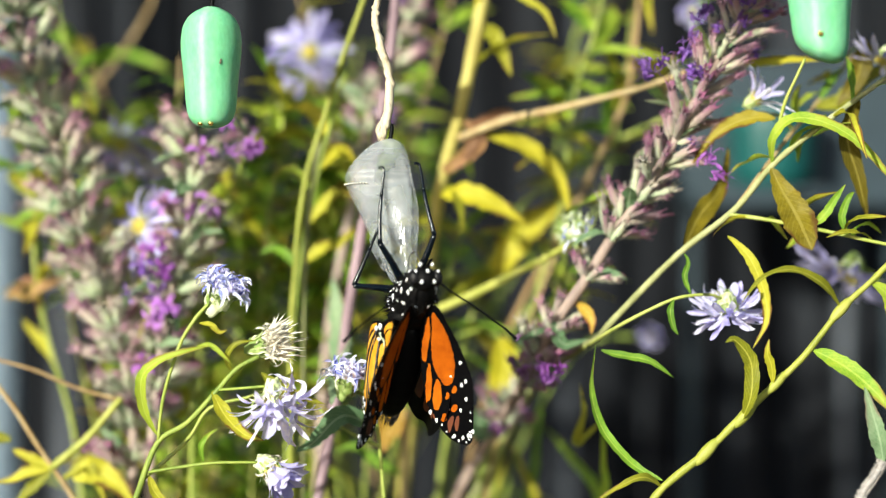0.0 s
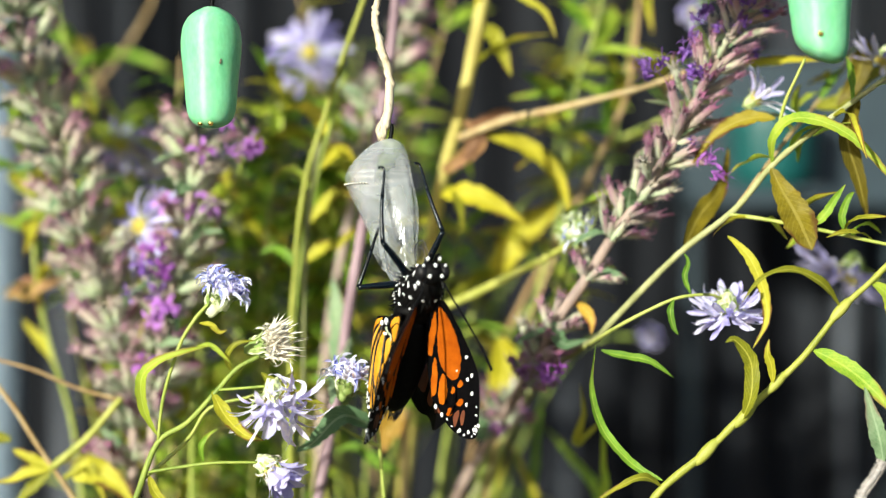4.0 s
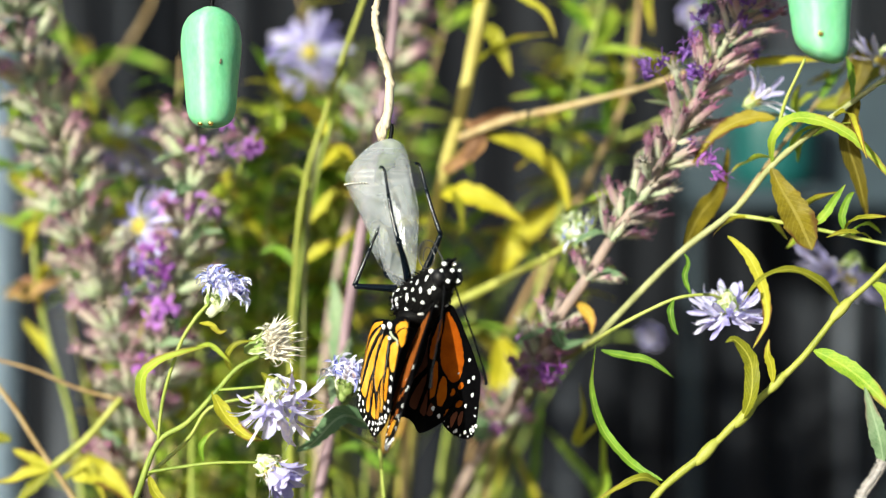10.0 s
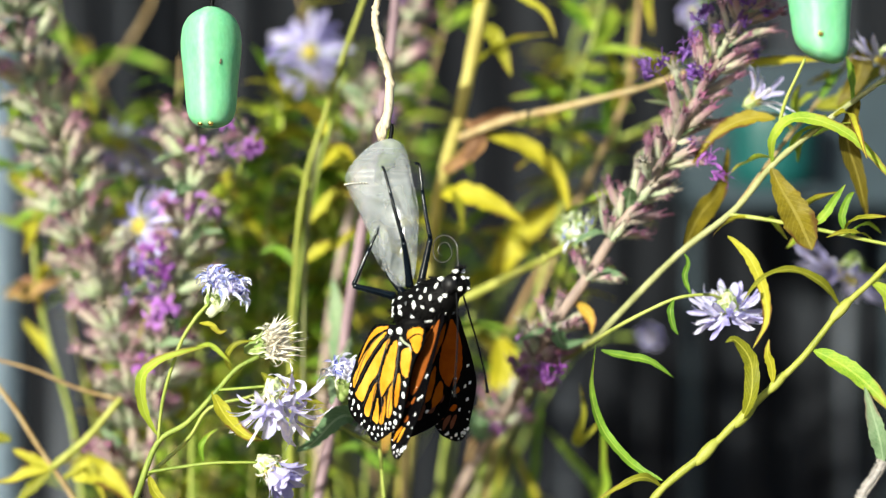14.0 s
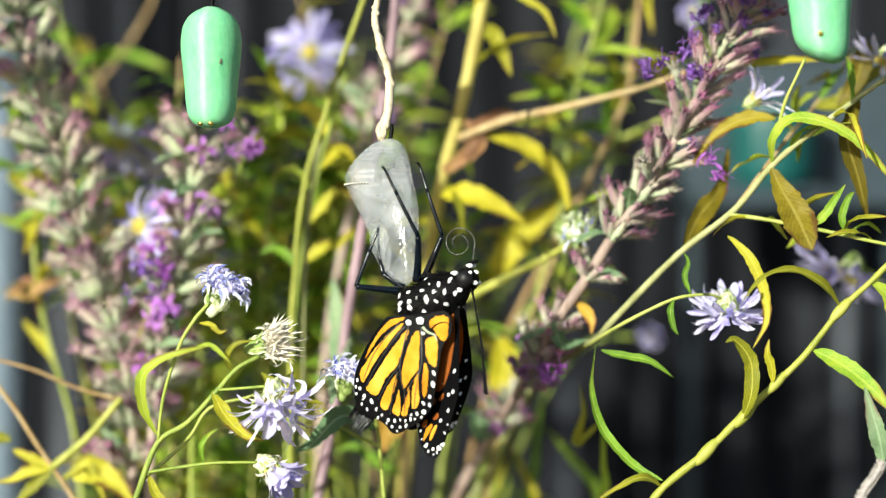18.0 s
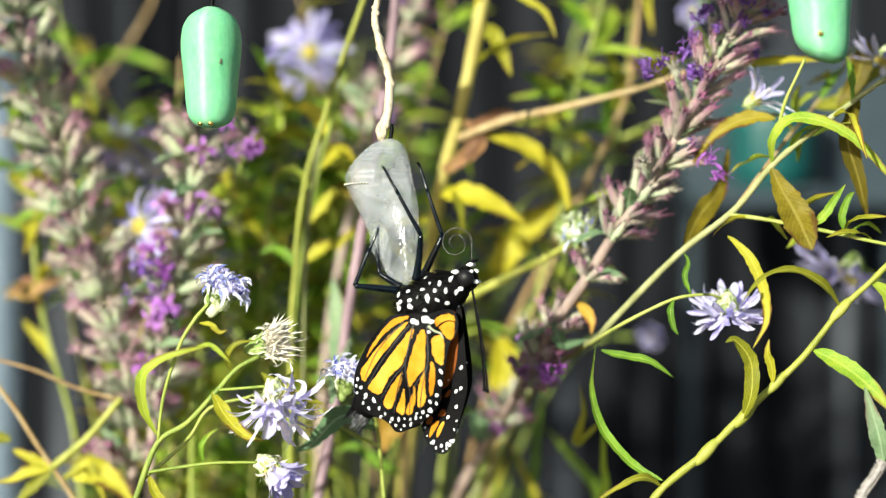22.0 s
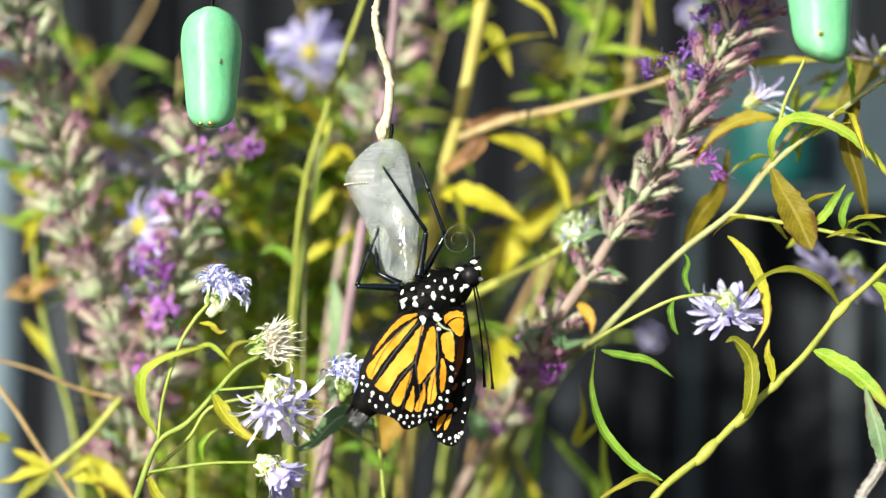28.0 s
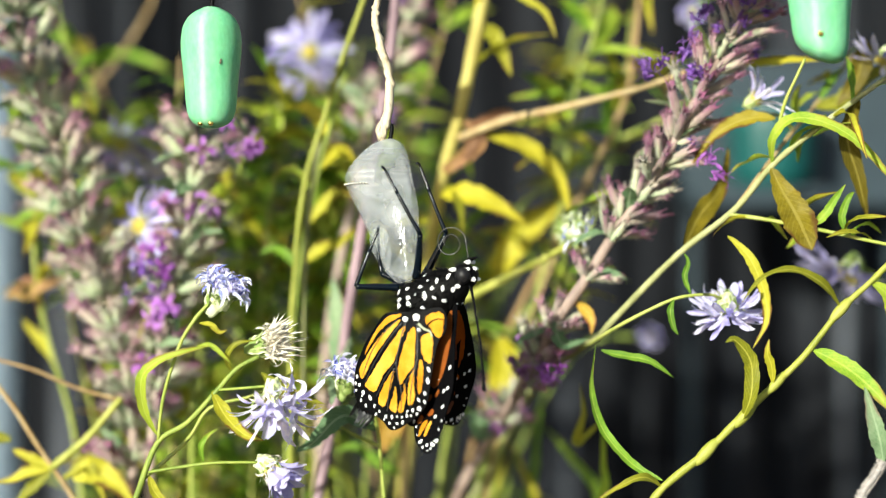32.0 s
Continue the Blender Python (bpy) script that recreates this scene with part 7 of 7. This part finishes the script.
TURNS_3 = [(11, 16, 0.28, 0.05, -0.07, 5), (11.5, 22, 0.35, 0.05, -0.12, 5), (12, 31, 0.5, 0.05, -0.17, 15), (12.5, 18, 0.3, 0.05, -0.22, 15), (13, 6, 0.1, 0.1, -0.27, 15), (13.5, 8, 0.12, 0.05, -0.22, 5), (13.8, 14, 0.3, 0.05, -0.17, 5), (14, 35, 0.55, -0.05, -0.25, -5), (14.2, 52, 0.75, -0.22, -0.2, -40), (14.5, 70, 0.85, -0.22, -0.22, -60), (15.1, 66, 0.8, -0.22, -0.22, -50), (15.8, 30, 0.5, 0, -0.17, -20), (16.5, 16, 0.3, 0.05, -0.12, -5), (17, 30, 0.49, 0.08, -0.12, -10), (17.5, 20, 0.4, 0.05, -0.15, 10)]
TURNS_4 = [(18, 18, 0.32, 0.05, -0.14, 5), (18.5, 18, 0.32, 0.02, -0.17, -10), (19, 20, 0.36, 0, -0.17, -15), (19.5, 34, 0.5, -0.05, -0.23, -25), (19.8, 76, 0.85, -0.15, -0.1, -60), (20, 86, 0.85, -0.2, -0.1, -60), (20.3, 86, 0.85, -0.15, -0.1, -60), (20.5, 66, 0.8, 0, -0.1, -50), (21, 0, 0, 0.02, -0.07, -20), (21.5, 5, 0.05, 0, -0.07, 0), (22, 12, 0.15, 0.02, -0.12, 0), (23, 0, 0, 0.09, -0.02, 0), (23.7, 4, 0.03, 0.03, -0.07, 0), (24, 20, 0.35, 0.08, -0.12, 0), (24.2, 46, 0.65, 0, 0.03, -30)]
TURNS_5 = [(24.5, 76, 0.85, -0.1, 0, -60), (24.7, 72, 0.85, -0.1, 0, -60), (25, 48, 0.7, 0, 0.05, -40), (25.3, 8, 0.1, 0, -0.12, -10), (25.5, 4, 0, 0, -0.09, 0), (26.3, 8, 0.1, 0, -0.12, 0), (26.9, 50, 0.6, -0.22, -0.05, -30), (27.5, 72, 0.85, -0.27, -0.05, -60), (28, 0, 0, 0.05, -0.07, 0), (29, 20, 0.35, 0.08, -0.07, -5), (30, 22, 0.37, 0.05, -0.07, 0), (31, 24, 0.42, 0.05, -0.12, -10), (32, 22, 0.39, 0.05, -0.07, -10)]


def bent(hip, foot, thigh, shin, pole):
    """Knee of a two-piece leg that reaches from hip to foot, bent towards pole."""
    d = foot - hip
    reach = min(max(d.length, abs(thigh - shin) + 0.02), thigh + shin - 0.005)
    u = d.normalized()
    k = (thigh * thigh + reach * reach - shin * shin) / (2 * reach)
    h = math.sqrt(max(thigh * thigh - k * k, 0.0))
    side = (pole - u * pole.dot(u)).normalized()
    return hip + u * k + side * h


def motions():
    keys = TURNS_1 + TURNS_2 + TURNS_3 + TURNS_4 + TURNS_5
    times = [k[0] for k in keys]
    stops = sorted(set(times + [round(0.25 * j, 2) for j in range(129)]))
    tracks = {name: [] for name in WING}
    body_rows = []
    for t in stops:
        i = max(j for j in range(len(keys)) if times[j] <= t + 1e-6)
        a, b = keys[i], keys[min(i + 1, len(keys) - 1)]
        f = (t - a[0]) / (b[0] - a[0]) if b[0] > a[0] else 0.0
        f = f * f * (3 - 2 * f)
        turn, spread, dx, dz, coil = (a[j] + (b[j] - a[j]) * f for j in range(1, 6))
        m = Matrix.Translation(Vector(BODY) + Vector((dx, 0, dz))) @ Matrix.Rotation(radians(-turn), 4, "Z")
        body_rows.append((t, Matrix.Translation(m.translation * CM) @ m.to_3x3().to_4x4()))
        for s, key in ((-1, "left"), (1, "right")):
            tracks["fore_" + key].append((t, pose(0.74 * CM, s * (0.10 + 0.18 * spread) * CM, float(np.interp(spread, [0, 0.25], [0.10, -0.02])) * CM) @ Matrix.Rotation(radians(float(np.interp(spread, [0, 0.1, 0.4, 0.55, 0.85], [0, 15, 32, 27, 20])) if s > 0 else -27 * spread), 4, "X") @ Matrix.Rotation(radians(float(np.interp(spread, [0, 0.1, 0.3, 0.6, 0.85], [-0.5, 3, 11, 11, 8]) if s > 0 else np.interp(spread, [0, 0.4, 0.5, 0.6, 0.7, 0.85], [-0.5, 5, 10, 10, 4, 6]))), 4, "Y") @ Matrix.Rotation(radians((60 * spread + 42 * spread * max(1 - spread / 0.85, 0)) if s > 0 else float(np.interp(spread, [0, 0.25, 0.7, 0.82], [0, -25, -28, -43]))), 4, "Z")))
            tracks["hind_" + key].append((t, pose((-0.3 - 0.3 * spread) * CM, s * (0.32 + 0.12 * spread) * CM, float(np.interp(spread, [0, 0.45, 0.75], [0.09, 0.07, -0.09])) * CM) @ Matrix.Rotation(radians(s * 5 * spread), 4, "X") @ Matrix.Rotation(radians(float(np.interp(spread, [0, 0.4, 0.5, 0.6, 0.75], [0, 0, 3.5, 3.5, 0]))), 4, "Y") @ Matrix.Rotation(radians(s * float(np.interp(spread, [0, 0.5, 0.7, 0.85], [0, 12, 14, 3]))), 4, "Z") @ pose(0.3 * CM, 0, 0)))
        shut = float(np.interp(turn, [0, 24, 32, 48, 68, 90], [25, 28, 14, 12, 0, 0])) - float(np.interp(t, [0, 0.25, 0.6], [26, 22, 0]))
        tracks["antenna_left"].append((t, Matrix.Rotation(radians(shut), 4, "X")))
        tracks["antenna_right"].append((t, Matrix.Rotation(radians(-shut), 4, "X")))
        tracks["coil"].append((t, pose(1.02 * CM, 0, 0.70 * CM, 0, coil, 0)))
        back = m.inverted()
        for name, thigh, shin in LEGS_SIZE:
            hip, foot = Vector(HIPS[name]), back @ Vector(FEET[name])
            swing = radians((-0.85 if name == "left" else 0.45) * turn)
            pole = Vector((math.cos(swing), math.sin(swing), 0)) if name in ("left", "right") else back.to_3x3() @ Vector((-1, -0.2, -0.4))
            knee = bent(hip, foot, thigh, shin, pole)
            tracks["thigh_" + name].append((t, along(hip, knee - hip)))
            tracks["shin_" + name].append((t, along(knee, foot - knee)))
    walk(FLY, body_rows)
    for name, rows in tracks.items():
        walk(WING[name], rows)


setting()
post()
tub()
hanger()
pupa("chrysalis", "jade green chrysalis with gold dots hanging from the branch", (-4.67, 0.00, 54.89), 2.46, 1.22, 0)
pupa("chrysalis", "jade green chrysalis with a gold dot, hanging near the edge", (7.30, -1.50, 56.00), 2.34, 1.30, 0, 0.06, -0.35, ((-100, 0.80, 0.86),))
empty_skin((-1.09, 0.00, 52.22))
aster_front()
aster_right()
tall_right()
hairy_stem()
arching_leaves()
spikes()
stems()
deep_flowers()
weeds()
sprigs()
FLY = butterfly()
motions()
